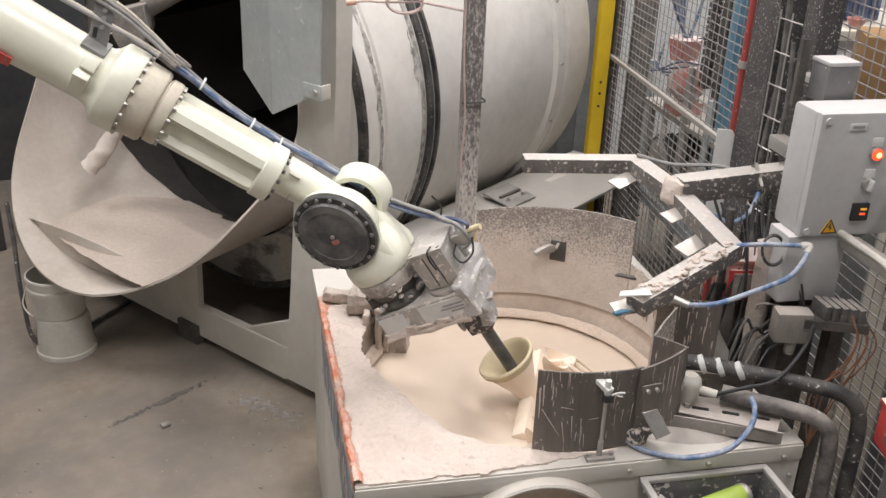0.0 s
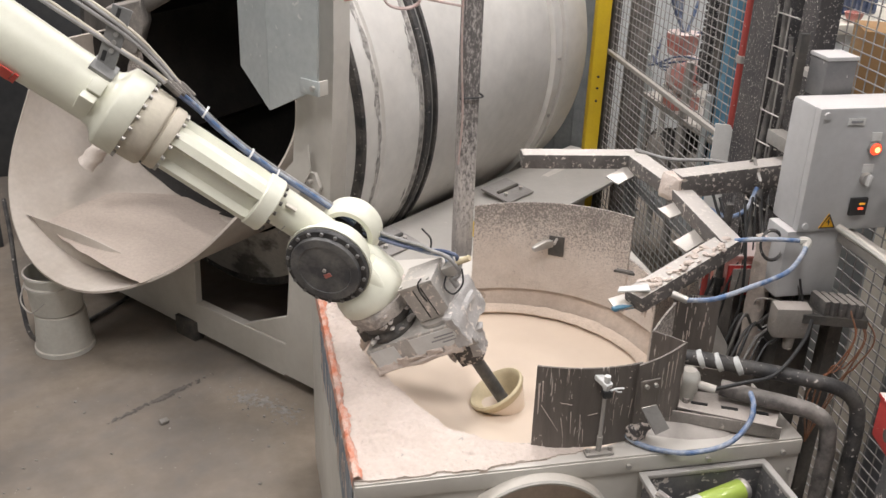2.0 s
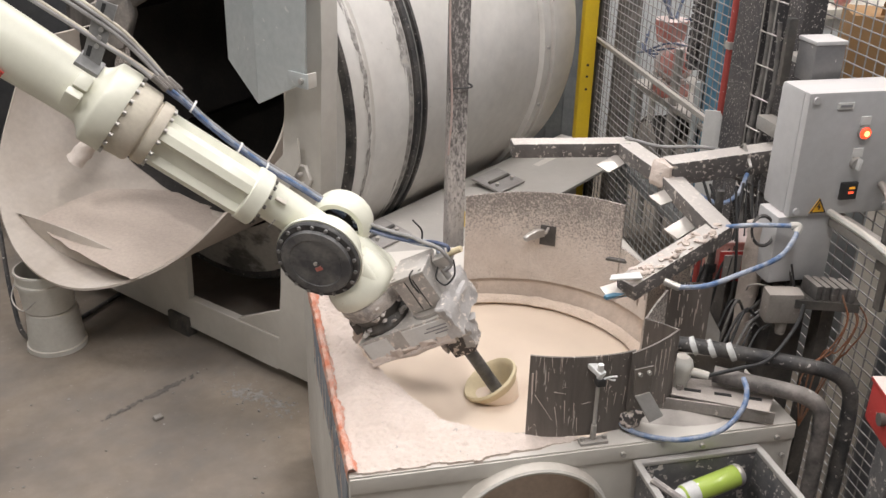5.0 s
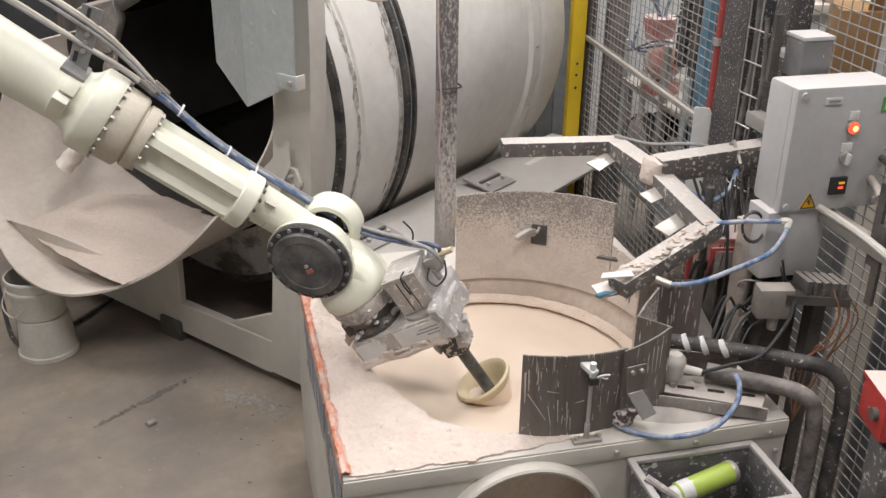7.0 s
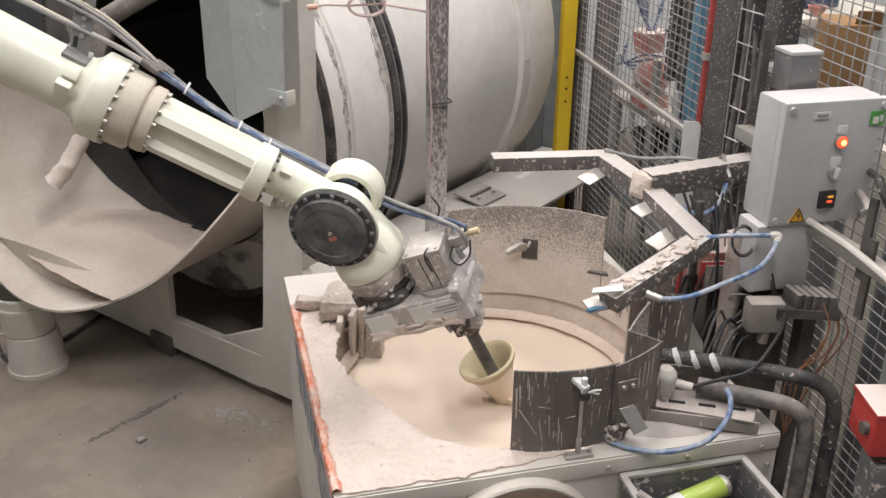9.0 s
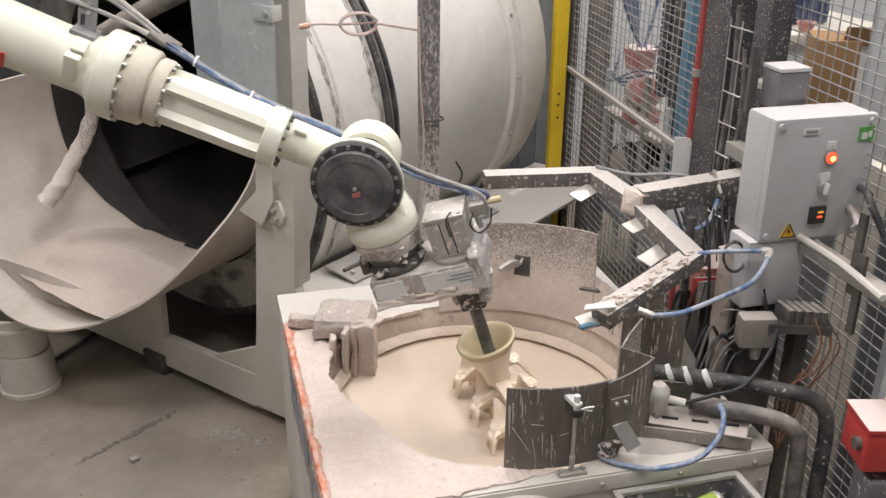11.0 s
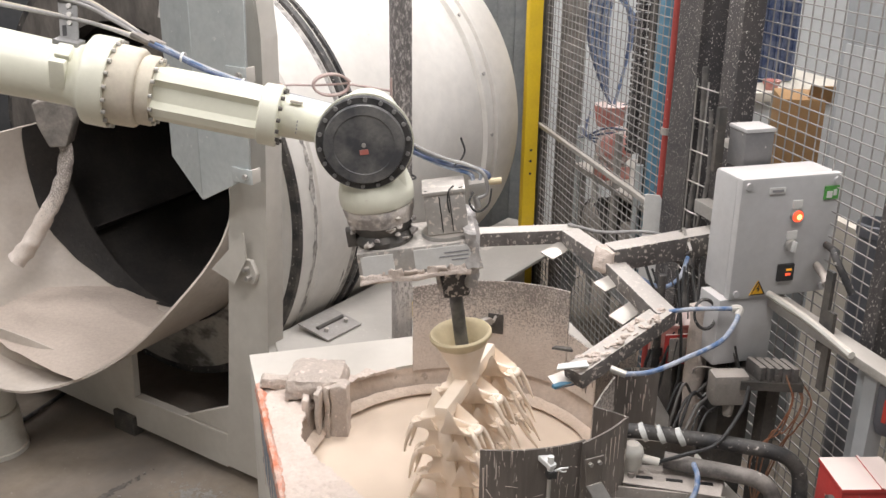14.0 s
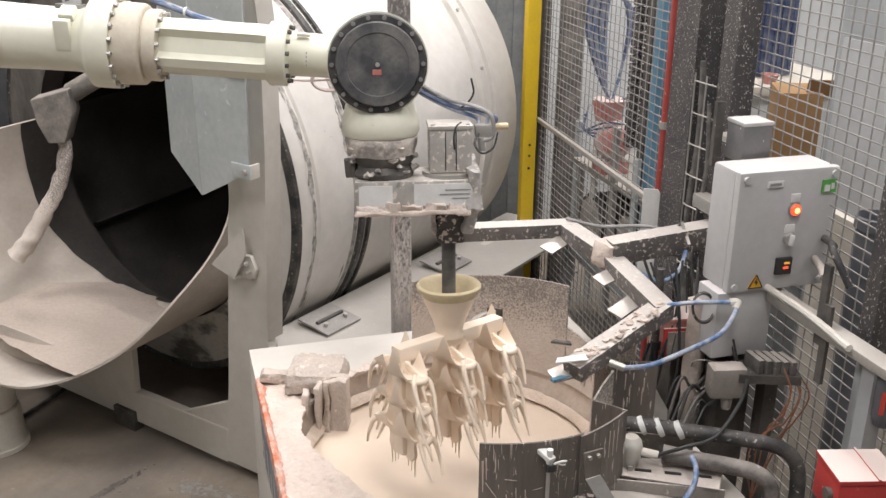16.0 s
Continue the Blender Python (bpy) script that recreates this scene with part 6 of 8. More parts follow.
    for a, b in (((-0.026, 0.002), (0.026, 0.002)), ((-0.026, 0.002), (0, 0.047)), ((0.026, 0.002), (0, 0.047))):
        part("border", beam(bm_new(), (1.822 + a[0], y0 - 0.003, 1.474 + a[1]), (1.822 + b[0], y0 - 0.003, 1.474 + b[1]), 0.002, 0.003, bevel=0), ink, w)
    part("flash", prism(bm_new(), [(0.002, 0.012), (0.007, 0.026), (0.001, 0.024), (0.003, 0.038), (-0.006, 0.022), (0.0, 0.024)], basis((1.822, y0 - 0.002, 1.472), (1, 0, 0), (0, 0, 1)), 0.002), ink, w)
    part("back_bracket", box(bm_new(), (1.93, 2.86, 1.60), (0.06, 0.40, 0.05), bevel=0.004), steel, t)
    # small box on top, behind
    t = thing("junction_box", pose(1.87, 2.72, 1.88), "small grey junction box with dusty lid", "junction box", "junction boxes")
    part("body", box(bm_new(), (1.890, 2.735, 1.905), (0.108, 0.10, 0.125), bevel=0.006), mid_grey, t)
    part("lid", box(bm_new(), (1.890, 2.735, 1.973), (0.114, 0.106, 0.014), bevel=0.005), box_grey, t)
    part("back_plate", box(bm_new(), (1.81, 2.80, 1.92), (0.03, 0.02, 0.22)), dark_metal, t)
    part("bracket", box(bm_new(), (1.93, 2.86, 1.87), (0.05, 0.2, 0.02)), steel, t)
    # lower grey box
    t = thing("junction_box", pose(1.80, 2.5, 1.2), "plain grey enclosure under the control box", "junction box", "junction boxes")
    part("body", box(bm_new(), (1.80, 2.57, 1.345), (0.21, 0.12, 0.235), bevel=0.006), box_grey, t)
    part("stand", box(bm_new(), (1.86, 2.68, 0.75), (0.07, 0.07, 1.5), bevel=0.004), spatter_post, t)
    t = thing("junction_box", pose(1.73, 2.42, 1.1), "caked cable junction box with gland", "junction box", "junction boxes")
    part("body", box(bm_new(), (1.73, 2.46, 1.17), (0.12, 0.07, 0.11), pose(0, 0, 0, 0, 0, -12), 0.014), caked_box, t)
    part("gland", cyl(bm_new(), (1.735, 2.45, 1.115), (1.735, 2.45, 1.07), 0.02, 0.016, seg=12), caked_box, t)
    part("stand", box(bm_new(), (1.80, 2.56, 0.6), (0.12, 0.10, 1.2)), dark_metal, t)
    # valve terminal
    t = thing("valve_terminal", pose(1.85, 2.42, 1.2), "dusty pneumatic valve terminal with orange cables", "valve terminal")
    for k in range(5):
        part("valve", box(bm_new(), (1.815 + 0.024 * k, 2.44 - 0.010 * k, 1.235), (0.020, 0.085, 0.05), bevel=0.003), dark_box, t)
    part("rail", box(bm_new(), (1.86, 2.43, 1.195), (0.2, 0.11, 0.03), pose(0, 0, 0, 0, 0, -20)), dark_metal, t)
    for k in range(5):
        part("cable", tube(bm_new(), [(1.88 + 0.01 * k, 2.37 + 0.02 * k, 1.24), (1.90 + 0.018 * k, 2.345 + 0.02 * (k % 2), 1.15), (1.86 + 0.02 * k, 2.36, 1.03), (1.80 + 0.03 * k, 2.38, 0.93 + 0.04 * (k % 3)), (1.86, 2.42, 0.7)], 0.003, 6), rust_cable, t, "orange brown cable")
    part("stand", box(bm_new(), (1.90, 2.47, 0.59), (0.05, 0.05, 1.18)), dark_metal, t)


mid_grey = mat("mid_grey_metal", (0.16, 0.16, 0.165), 0.5, 0.2, second=(0.28, 0.27, 0.26), scale=6, amount=0.5, speck=(0.6, 0.56, 0.52), speck_scale=40, speck_cut=0.68)
warn_glow = mat("lit_orange", (0.6, 0.25, 0.02), 0.4, amount=0.1, bump=0, emit=(1.0, 0.45, 0.05), emit_power=0.5)
red_digit = mat("lit_red", (0.6, 0.06, 0.02), 0.4, amount=0.1, bump=0, emit=(1.0, 0.10, 0.04), emit_power=1.3)
dark_box = mat("dark_plastic", (0.10, 0.095, 0.09), 0.7, second=(0.2, 0.18, 0.165), scale=14, amount=0.8, bump=0.2, speck=(0.5, 0.45, 0.4), speck_scale=45, speck_cut=0.66, top=(0.42, 0.38, 0.34), top_amount=0.8)
caked_box = mat("caked_plastic", (0.34, 0.31, 0.28), 0.75, second=(0.24, 0.22, 0.20), scale=12, amount=0.7, bump=0.3, bump_scale=70, speck=(0.55, 0.49, 0.44), speck_scale=45, speck_cut=0.64, top=(0.56, 0.5, 0.45), top_amount=0.8)
rust_cable = mat("orange_cable", (0.34, 0.13, 0.06), 0.6, second=(0.42, 0.28, 0.2), scale=20, amount=0.7, bump=0.05)
control_box()


def hoses():
    t = thing("thick_hose", pose(1.7, 2.0, 0), "thick black ribbed hose wound with white tape", "hose", "thick hoses")
    P1 = [(1.30, 2.40, 1.10), (1.335, 2.345, 1.132), (1.484, 2.272, 1.126), (1.64, 2.19, 1.118), (1.735, 2.145, 1.100), (1.778, 2.12, 1.055), (1.785, 2.105, 0.98), (1.775, 2.09, 0.85), (1.76, 2.07, 0.6), (1.76, 2.07, 0.02)]
    part("hose", tube(bm_new(), P1, 0.0235, 16, 8), rubber, t)
    for s in (0.18, 0.50, 0.86):
        a, b = Vector(P1[1]), Vector(P1[2])
        p = a.lerp(b, s)
        d = (b - a).normalized() + Vector((0.0, 0.12, 0.55))
        part("tape", lathe(bm_new(), [(0.0238, -0.010), (0.027, -0.008), (0.027, 0.008), (0.0238, 0.010)], Matrix.Translation(p) @ d.to_track_quat("Z", "Y").to_matrix().to_4x4() @ Matrix.Diagonal((1.0, 1.16, 1, 1)), 20), label_white, t, "white tape")
    t = thing("thick_hose", pose(1.62, 2.0, 0), "thick grey-black hose with dried slurry on it", "hose", "thick hoses")
    part("hose", tube(bm_new(), [(1.40, 2.26, 1.07), (1.484, 2.203, 1.065), (1.56, 2.155, 1.062), (1.63, 2.118, 1.05), (1.672, 2.095, 1.015), (1.682, 2.085, 0.95), (1.682, 2.08, 0.85), (1.67, 2.06, 0.6), (1.67, 2.05, 0.02)], 0.0255, 16, 8), hose_grey, t)
    t = thing("blue_air_tube", pose(1.2, 2.1, 1.0), "thin blue air tube lying in a loop on the vat", "air tube", "air tubes")
    part("tube", tube(bm_new(), [(1.44, 2.16, 1.11), (1.425, 2.11, 1.10), (1.40, 2.08, 1.06), (1.33, 2.06, 1.01), (1.22, 2.075, 0.982), (1.12, 2.12, 0.98), (1.07, 2.17, 0.99), (1.07, 2.20, 1.02)], 0.008, 10), blue_hose, t)
    t = thing("blue_air_tube", pose(1.5, 2.4, 1.3), "thin whitish blue air tube looping from the spray frame", "air tube", "air tubes")
    part("tube", tube(bm_new(), [(1.274, 2.335, 1.341), (1.372, 2.332, 1.339), (1.493, 2.34, 1.367), (1.63, 2.38, 1.386), (1.700, 2.42, 1.422), (1.728, 2.448, 1.444)], 0.008, 10), blue_hose, t)
    part("elbow", tube(bm_new(), [(1.722, 2.443, 1.436), (1.734, 2.452, 1.450), (1.728, 2.458, 1.454), (1.712, 2.464, 1.452)], 0.012, 8), white_plastic, t, "white elbow fitting")
    part("tube", tube(bm_new(), [(1.720, 2.460, 1.453), (1.66, 2.485, 1.449), (1.60, 2.515, 1.441), (1.545, 2.56, 1.42)], 0.0075, 10), blue_hose, t)
    t = thing("blue_air_tube", pose(1.7, 2.9, 1.4), "thin blue air tube under the frame arm", "air tube", "air tubes")
    part("tube", tube(bm_new(), [(1.60, 2.92, 1.40), (1.68, 2.86, 1.37), (1.75, 2.86, 1.40), (1.80, 2.90, 1.46)], 0.008, 8), blue_hose, t)
    part("fitting", cyl(bm_new(), (1.545, 2.92, 1.40), (1.61, 2.92, 1.40), 0.014, seg=10), steel, t)
    # pump head and slotted brackets on the vat top
    t = thing("grey_cable", pose(1.6, 3.1, 1.4), "thin grey cable slung between spray rig and column", "cable")
    part("cable", tube(bm_new(), [(1.47, 3.24, 1.50), (1.6, 3.2, 1.47), (1.75, 3.1, 1.49), (1.9, 3.05, 1.44), (1.98, 3.05, 1.38)], 0.007, 8), pale_cable, t)
    part("cable", tube(bm_new(), [(1.50, 3.0, 1.43), (1.6, 3.05, 1.37), (1.75, 3.0, 1.42), (1.9, 3.02, 1.36), (1.98, 3.05, 1.30)], 0.006, 8), cable_grey, t)
    t = thing("level_sensor", pose(1.285, 2.24, RIM), "pale domed sensor head with cable gland", "sensor")
    part("head", lathe(bm_new(), [(0.0, 0.165), (0.02, 0.162), (0.032, 0.148), (0.036, 0.13), (0.032, 0.122), (0.032, 0.09), (0.024, 0.08), (0.024, 0.0), (0.0, 0.0)], pose(1.30, 2.28, RIM), 28), white_plastic, t)
    part("gland", cyl(bm_new(), (1.325, 2.265, 1.085), (1.37, 2.235, 1.08), 0.013, seg=12), white_plastic, t)
    part("cable", tube(bm_new(), [(1.368, 2.237, 1.08), (1.44, 2.20, 1.12), (1.54, 2.20, 1.14), (1.66, 2.27, 1.2), (1.74, 2.36, 1.22)], 0.006, 8), ink, t)
    t = thing("slotted_bracket", pose(1.4, 2.2, RIM), "dusty slotted steel angle bracket on the vat top", "bracket")
    m = basis((1.20, 2.30, RIM + 0.055), (0.90, -0.40, -0.02), (0.4, 0.9, 0))
    part("flange_plate", prism(bm_new(), [(0.0, -0.03), (0.36, -0.06), (0.40, 0.10), (0.04, 0.06)], m, 0.006, 0.001), caked_box, t)
    part("web_plate", box(bm_new(), m @ Vector((0.2, -0.05, -0.02)), (0.36, 0.006, 0.04), m, 0.001), caked_box, t)
    for k in range(3):
        part("slot", box(bm_new(), m @ Vector((0.14 + 0.09 * k, 0.0, 0.007)), (0.05, 0.012, 0.003), m), ink, t)
    part("back_plate", box(bm_new(), (1.42, 2.33, RIM + 0.06), (0.22, 0.008, 0.12), pose(0, 0, 0, 0, 0, -24)), caked_box, t)
    part("post", box(bm_new(), m @ Vector((0.05, 0.03, -0.03)), (0.03, 0.03, 0.06), m), caked_box, t)
    part("post", box(bm_new(), m @ Vector((0.34, 0.03, -0.03)), (0.03, 0.03, 0.06), m), caked_box, t)
    part("nut", cyl(bm_new(), m @ Vector((0.1, 0.0, 0.006)), m @ Vector((0.1, 0.0, 0.02)), 0.011, seg=6), caked_box, t)
    t = thing("dried_patch", pose(1.25, 2.2, RIM), "flat patch of grey dried slurry on the vat top", "dried slurry", kind="stuff")
    bm = lathe(bm_new(), [(0.0, 0.014), (0.5, 0.012), (0.85, 0.007), (1.0, 0.0)], pose(1.27, 2.225, RIM) @ pose(0, 0, 0, 0, 0, -14) @ Matrix.Diagonal((0.17, 0.075, 1, 1)), 40)
    part("patch", roughen(bm, 0.006, 20), grey_patch, t)
    t = thing("hose_clamp", pose(1.08, 2.18, RIM), "caked black clamp at the guard's foot", "clamp")
    bm = box(bm_new(), (1.10, 2.19, RIM + 0.03), (0.07, 0.06, 0.05), pose(0, 0, 0, 0, 0, 30), 0.01)
    bmesh.ops.subdivide_edges(bm, edges=bm.edges, cuts=3, use_grid_fill=True)
    part("body", roughen(bm, 0.014, 30), chuck_mat, t)
    t = thing("metal_flake", pose(1.5, 2.25, RIM), "small bent scrap of sheet metal on the vat", "scrap")
    part("flake", prism(bm_new(), [(0, 0), (0.05, -0.01), (0.06, 0.02), (0.02, 0.03)], pose(1.50, 2.20, RIM + 0.002, 8, -6, 20), 0.003), steel, t)


hose_grey = mat("slurry_hose", (0.05, 0.048, 0.046), 0.65, second=(0.30, 0.27, 0.25), scale=9, amount=0.8, bump=0.25, speck=(0.5, 0.45, 0.4), speck_scale=30, speck_cut=0.66, top=(0.36, 0.325, 0.29), top_amount=0.4)
grey_patch = mat("grey_patch", (0.50, 0.46, 0.42), 0.8, second=(0.42, 0.38, 0.34), scale=6, amount=0.6, bump=0.1)
hoses()


def bin_and_can():
    t = thing("tool_bin", pose(1.29, 1.96, 0.66), "dark plastic bin spattered white, hung on the vat front", "bin")
    x0, x1, y0, y1, z0, z1 = 1.10, 1.475, 1.845, 2.085, 0.70, 0.905
    w = 0.008
    part("bottom", box(bm_new(), ((x0 + x1) / 2, (y0 + y1) / 2, z0), (x1 - x0 - 0.02, y1 - y0 - 0.02, w)), bin_grey, t)
    for c, s in ((((x0 + x1) / 2, y0, (z0 + z1) / 2), (x1 - x0, w, z1 - z0)), (((x0 + x1) / 2, y1, (z0 + z1) / 2), (x1 - x0, w, z1 - z0)),
                 ((x0, (y0 + y1) / 2, (z0 + z1) / 2), (w, y1 - y0, z1 - z0)), ((x1, (y0 + y1) / 2, (z0 + z1) / 2), (w, y1 - y0, z1 - z0))):
        part("side", box(bm_new(), c, s, bevel=0.002), bin_grey, t)
    rim = bm_new()
    for c, s in ((((x0 + x1) / 2, y0 - 0.006, z1), (x1 - x0 + 0.03, 0.022, 0.016)), (((x0 + x1) / 2, y1 + 0.004, z1), (x1 - x0 + 0.03, 0.022, 0.016)),
                 ((x0 - 0.006, (y0 + y1) / 2, z1 + 0.001), (0.022, y1 - y0, 0.016)), ((x1 + 0.006, (y0 + y1) / 2, z1 + 0.001), (0.022, y1 - y0, 0.016))):
        box(rim, c, s, bevel=0.005)
    part("rim", rim, bin_rim, t, "dusty grey rim")
    part("hook", box(bm_new(), ((x0 + x1) / 2, 2.098, 0.895), (0.12, 0.008, 0.03)), bin_rim, t)
    part("leg", box(bm_new(), ((x0 + x1) / 2, 2.05, 0.35), (0.05, 0.05, 0.70)), steel, t)
    c = thing("spray_can", pose(1.3, 1.96, 0.8), "bright green spray can lying in the bin", "spray can")
    a, b = Vector((1.195, 1.985, 0.850)), Vector((1.395, 2.025, 0.872))
    m = Matrix.Translation(a) @ aim(a, b)
    part("body", lathe(bm_new(), [(0.0, 0.0), (0.028, 0.0), (0.033, 0.006), (0.033, 0.19), (0.028, 0.203), (0.0, 0.205)], m, 32), can_green, c)
    part("base_ring", lathe(bm_new(), [(0.0335, 0.186), (0.034, 0.19), (0.0335, 0.198), (0.029, 0.205)], m, 32), steel, c)
    part("cap", lathe(bm_new(), [(0.0, -0.04), (0.02, -0.04), (0.026, -0.03), (0.028, 0.0)], m, 24), label_white, c, "white cap")
    for k, (h, w2) in enumerate(((0.006, 0.040), (0.052, 0.010), (0.080, 0.006), (0.096, 0.006), (0.112, 0.006), (0.128, 0.006), (0.144, 0.006))):
        part("print_bar", lathe(bm_new(), [(0.0334, h), (0.0337, h), (0.0337, h + w2), (0.0334, h + w2)], m, 24 if k == 0 else 8, *((0, 360) if k == 0 else (-110, 10) if k == 1 else (-80, -30))), (label_white, ink_red, green, green, green, green, green)[k], c)
    s = thing("wooden_stick", pose(1.1, 1.95, 0.85), "grimy stick leaning in the bin", "stick")
    part("stick", tube(bm_new(), [(1.095, 1.99, 0.925), (1.15, 1.93, 0.90), (1.25, 1.86, 0.84)], 0.011, 8), caked, s)
    r = thing("red_rag", pose(1.4, 1.9, 0.72), "dark red rag in the bin", "rag")
    bm = box(bm_new(), (1.40, 1.91, 0.73), (0.11, 0.10, 0.04), bevel=0.01)
    bmesh.ops.subdivide_edges(bm, edges=bm.edges, cuts=4, use_grid_fill=True)
    part("cloth", roughen(bm, 0.03, 16), rag_red, r)


bin_rim = mat("bin_rim", (0.40, 0.38, 0.36), 0.6, second=(0.5, 0.47, 0.43), scale=16, amount=0.8, bump=0.2, top=(0.45, 0.43, 0.4), top_amount=0.6)
rag_red = mat("rag_red", (0.16, 0.05, 0.05), 0.9, second=(0.1, 0.03, 0.03), scale=8, amount=0.7, bump=0.2)
bin_and_can()


# ---- fence, and what stands behind it ----
FA, FB = Vector((2.25, 5.49, 0)), Vector((1.985, 1.10, 0))


def fence():
    d = (FB - FA)
    ln = d.length
    d.normalize()
    t = thing("mesh_fence", Matrix.Translation((FA + FB) / 2), "grey welded wire mesh safety fence with dusty rails", "fence", "safety fences")
    verts, faces = [], []

    def stick(p, q, r, nrm):
        ax = (q - p).normalized()
        s1 = nrm * r
        s2 = ax.cross(nrm).normalized() * r
        b = len(verts)
        for e in (p, q):
            verts.extend([e + s1 + s2, e - s1 + s2, e - s1 - s2, e + s1 - s2])
        faces.extend([(b + k, b + (k + 1) % 4, b + 4 + (k + 1) % 4, b + 4 + k) for k in range(4)])
    nrm = Vector((d.y, -d.x, 0))
    n = int(ln / 0.058)
    for k in range(n + 1):
        p = FA + d * (k * 0.058)
        stick(Vector((p.x, p.y, 0.1)), Vector((p.x, p.y, 2.9)), 0.0019, nrm)
    for k in range(68):
        z = 0.12 + k * 0.0415
        stick(Vector((FA.x, FA.y, z)) + nrm * 0.003, Vector((FB.x, FB.y, z)) + nrm * 0.003, 0.0019, nrm)
    me = bpy.data.meshes.new("wire_mesh")
    me.from_pydata([t.matrix_basis.inverted() @ v for v in verts], [], faces)
    me.materials.append(wire)
    ob = new("wire_mesh", me)
    ob.parent = t
    tagged(ob, "welded wire mesh", kind="stuff")
    a, b = FA + d * 0.0, FA + d * 1.82
    part("rail", beam(bm_new(), Vector((a.x - 0.02, a.y, 1.35)), Vector((b.x - 0.02, b.y, 1.35)), 0.024, 0.024), rail_dusty, t, "dusty fence rail")
    for s, w in ((0.02, 0.05), (1.84, 0.05), (3.3, 0.05), (4.35, 0.05)):
        p = FA + d * s
        part("fence_post", box(bm_new(), (p.x + 0.01, p.y, 1.5), (w, w, 3.0), bevel=0.004), dark_metal if s < 0.1 else grey_cab, t)
    y = thing("yellow_post", pose(2.165, 5.45, 0), "yellow painted steel fence post with bolt holes", "post")
    part("post_tube", box(bm_new(), (2.165, 5.45, 1.5), (0.085, 0.06, 3.0), bevel=0.004), yellow, y)
    for z in (1.05, 1.13, 1.2):
        part("hole", cyl(bm_new(), (2.165, 5.422, z), (2.165, 5.416, z), 0.008, seg=10), ink, y)
    part("base_plate", box(bm_new(), (2.165, 5.45, 0.006), (0.16, 0.16, 0.012)), yellow, y)


rail_dusty = mat("rail_dusty", (0.36, 0.34, 0.31), 0.6, 0.2, second=(0.26, 0.24, 0.22), scale=9, amount=0.6, bump=0.1, top=(0.52, 0.48, 0.43), top_amount=0.8)
fence()


def behind_fence():
    # strip curtain between drum and yellow post
    t = thing("strip_curtain", pose(1.8, 6.3, 0), "grey hanging plastic strip curtain behind the drum", "curtain")
    for k in range(26):
        x = 0.9 + 0.062 * k
        part("strip", box(bm_new(), (x, 6.3 + 0.012 * (k % 2), 1.5), (0.066, 0.006, 3.0)), strip_mat, t)
    # back wall of the cell behind the fence, pale, with a beige lower part nearby
    t = thing("partition", pose(3.6, 6.8, 0), "pale grey partition wall behind the cell", "partition")
    part("panel", box(bm_new(), (3.7, 6.85, 1.6), (3.6, 0.06, 3.2)), wall_paint, t)
    t = thing("partition", pose(2.9, 2.4, 0), "beige partition panel close behind the fence", "partition")
    part("panel", box(bm_new(), (2.62, 2.2, 0.72), (0.05, 2.2, 1.44), pose(0, 0, 0, 0, 0, -3)), beige_panel, t)
    # pump skid with dark motors
    t = thing("pump_skid", pose(2.7, 4.9, 0), "steel skid with black pump motors behind the fence", "pump")
    part("frame", box(bm_new(), (2.75, 4.75, 0.55), (0.7, 1.5, 0.08), bevel=0.01), grey_cab, t)
    for x, y in ((2.45, 4.1), (3.05, 4.1), (2.45, 5.4), (3.05, 5.4)):
        part("leg", box(bm_new(), (x, y, 0.26), (0.06, 0.06, 0.52)), grey_cab, t)
    for x, y, z, r in ((2.55, 5.05, 0.80, 0.16), (2.60, 4.65, 0.82, 0.15), (2.66, 4.28, 0.78, 0.14)):
        mt = part("motor", cyl(bm_new(), (x - 0.12, y, z), (x + 0.2, y, z), r, seg=28), dark_metal, t, "black finned motor")
        for k in range(5):
            part("fin", cyl(bm_new(), (x - 0.1 + 0.06 * k, y, z), (x - 0.085 + 0.06 * k, y, z), r + 0.015, seg=28), rubber, mt)
        part("cowl", lathe(bm_new(), [(0.0, 0.03), (r * 0.5, 0.03), (r * 0.9, 0.0), (r, -0.05)], Matrix.Translation((x - 0.12, y, z)) @ pose(0, 0, 0, 0, -90, 0), 28), caked_box, mt)
    for k in range(5):
        part("pipe", cyl(bm_new(), (2.38 + 0.02 * k, 4.15 + 0.3 * k, 0.3), (2.38 + 0.02 * k, 4.15 + 0.3 * k, 1.25 + 0.1 * (k % 3)), 0.022, seg=14), (white_plastic, galv, rail_dusty)[k % 3], t)
    part("shelf", box(bm_new(), (2.62, 4.75, 1.12), (0.42, 1.1, 0.03)), rail_dusty, t, "dusty shelf")
    for x, y in ((2.45, 4.25), (2.8, 5.25), (2.45, 5.25), (2.8, 4.25)):
        part("shelf_leg", box(bm_new(), (x, y, 0.84), (0.03, 0.03, 0.54)), rail_dusty, t)
    # red and white motor with blue coil
    t = thing("dosing_motor", pose(2.5, 4.95, 1.14), "dusty red and white dosing motor on the shelf", "motor")
    part("body", lathe(bm_new(), [(0.0, 0.12), (0.06, 0.12), (0.10, 0.10), (0.115, 0.05), (0.115, -0.08), (0.0, -0.08)], Matrix.Translation((2.50, 4.95, 1.33)) @ pose(0, 0, 0, 78, 0, -27), 32), pale_white_red, t)
    part("face", lathe(bm_new(), [(0.0, 0.125), (0.03, 0.13), (0.06, 0.122), (0.08, 0.112)], Matrix.Translation((2.50, 4.95, 1.33)) @ pose(0, 0, 0, 78, 0, -27), 28), pale_red, t, "dusty red face")
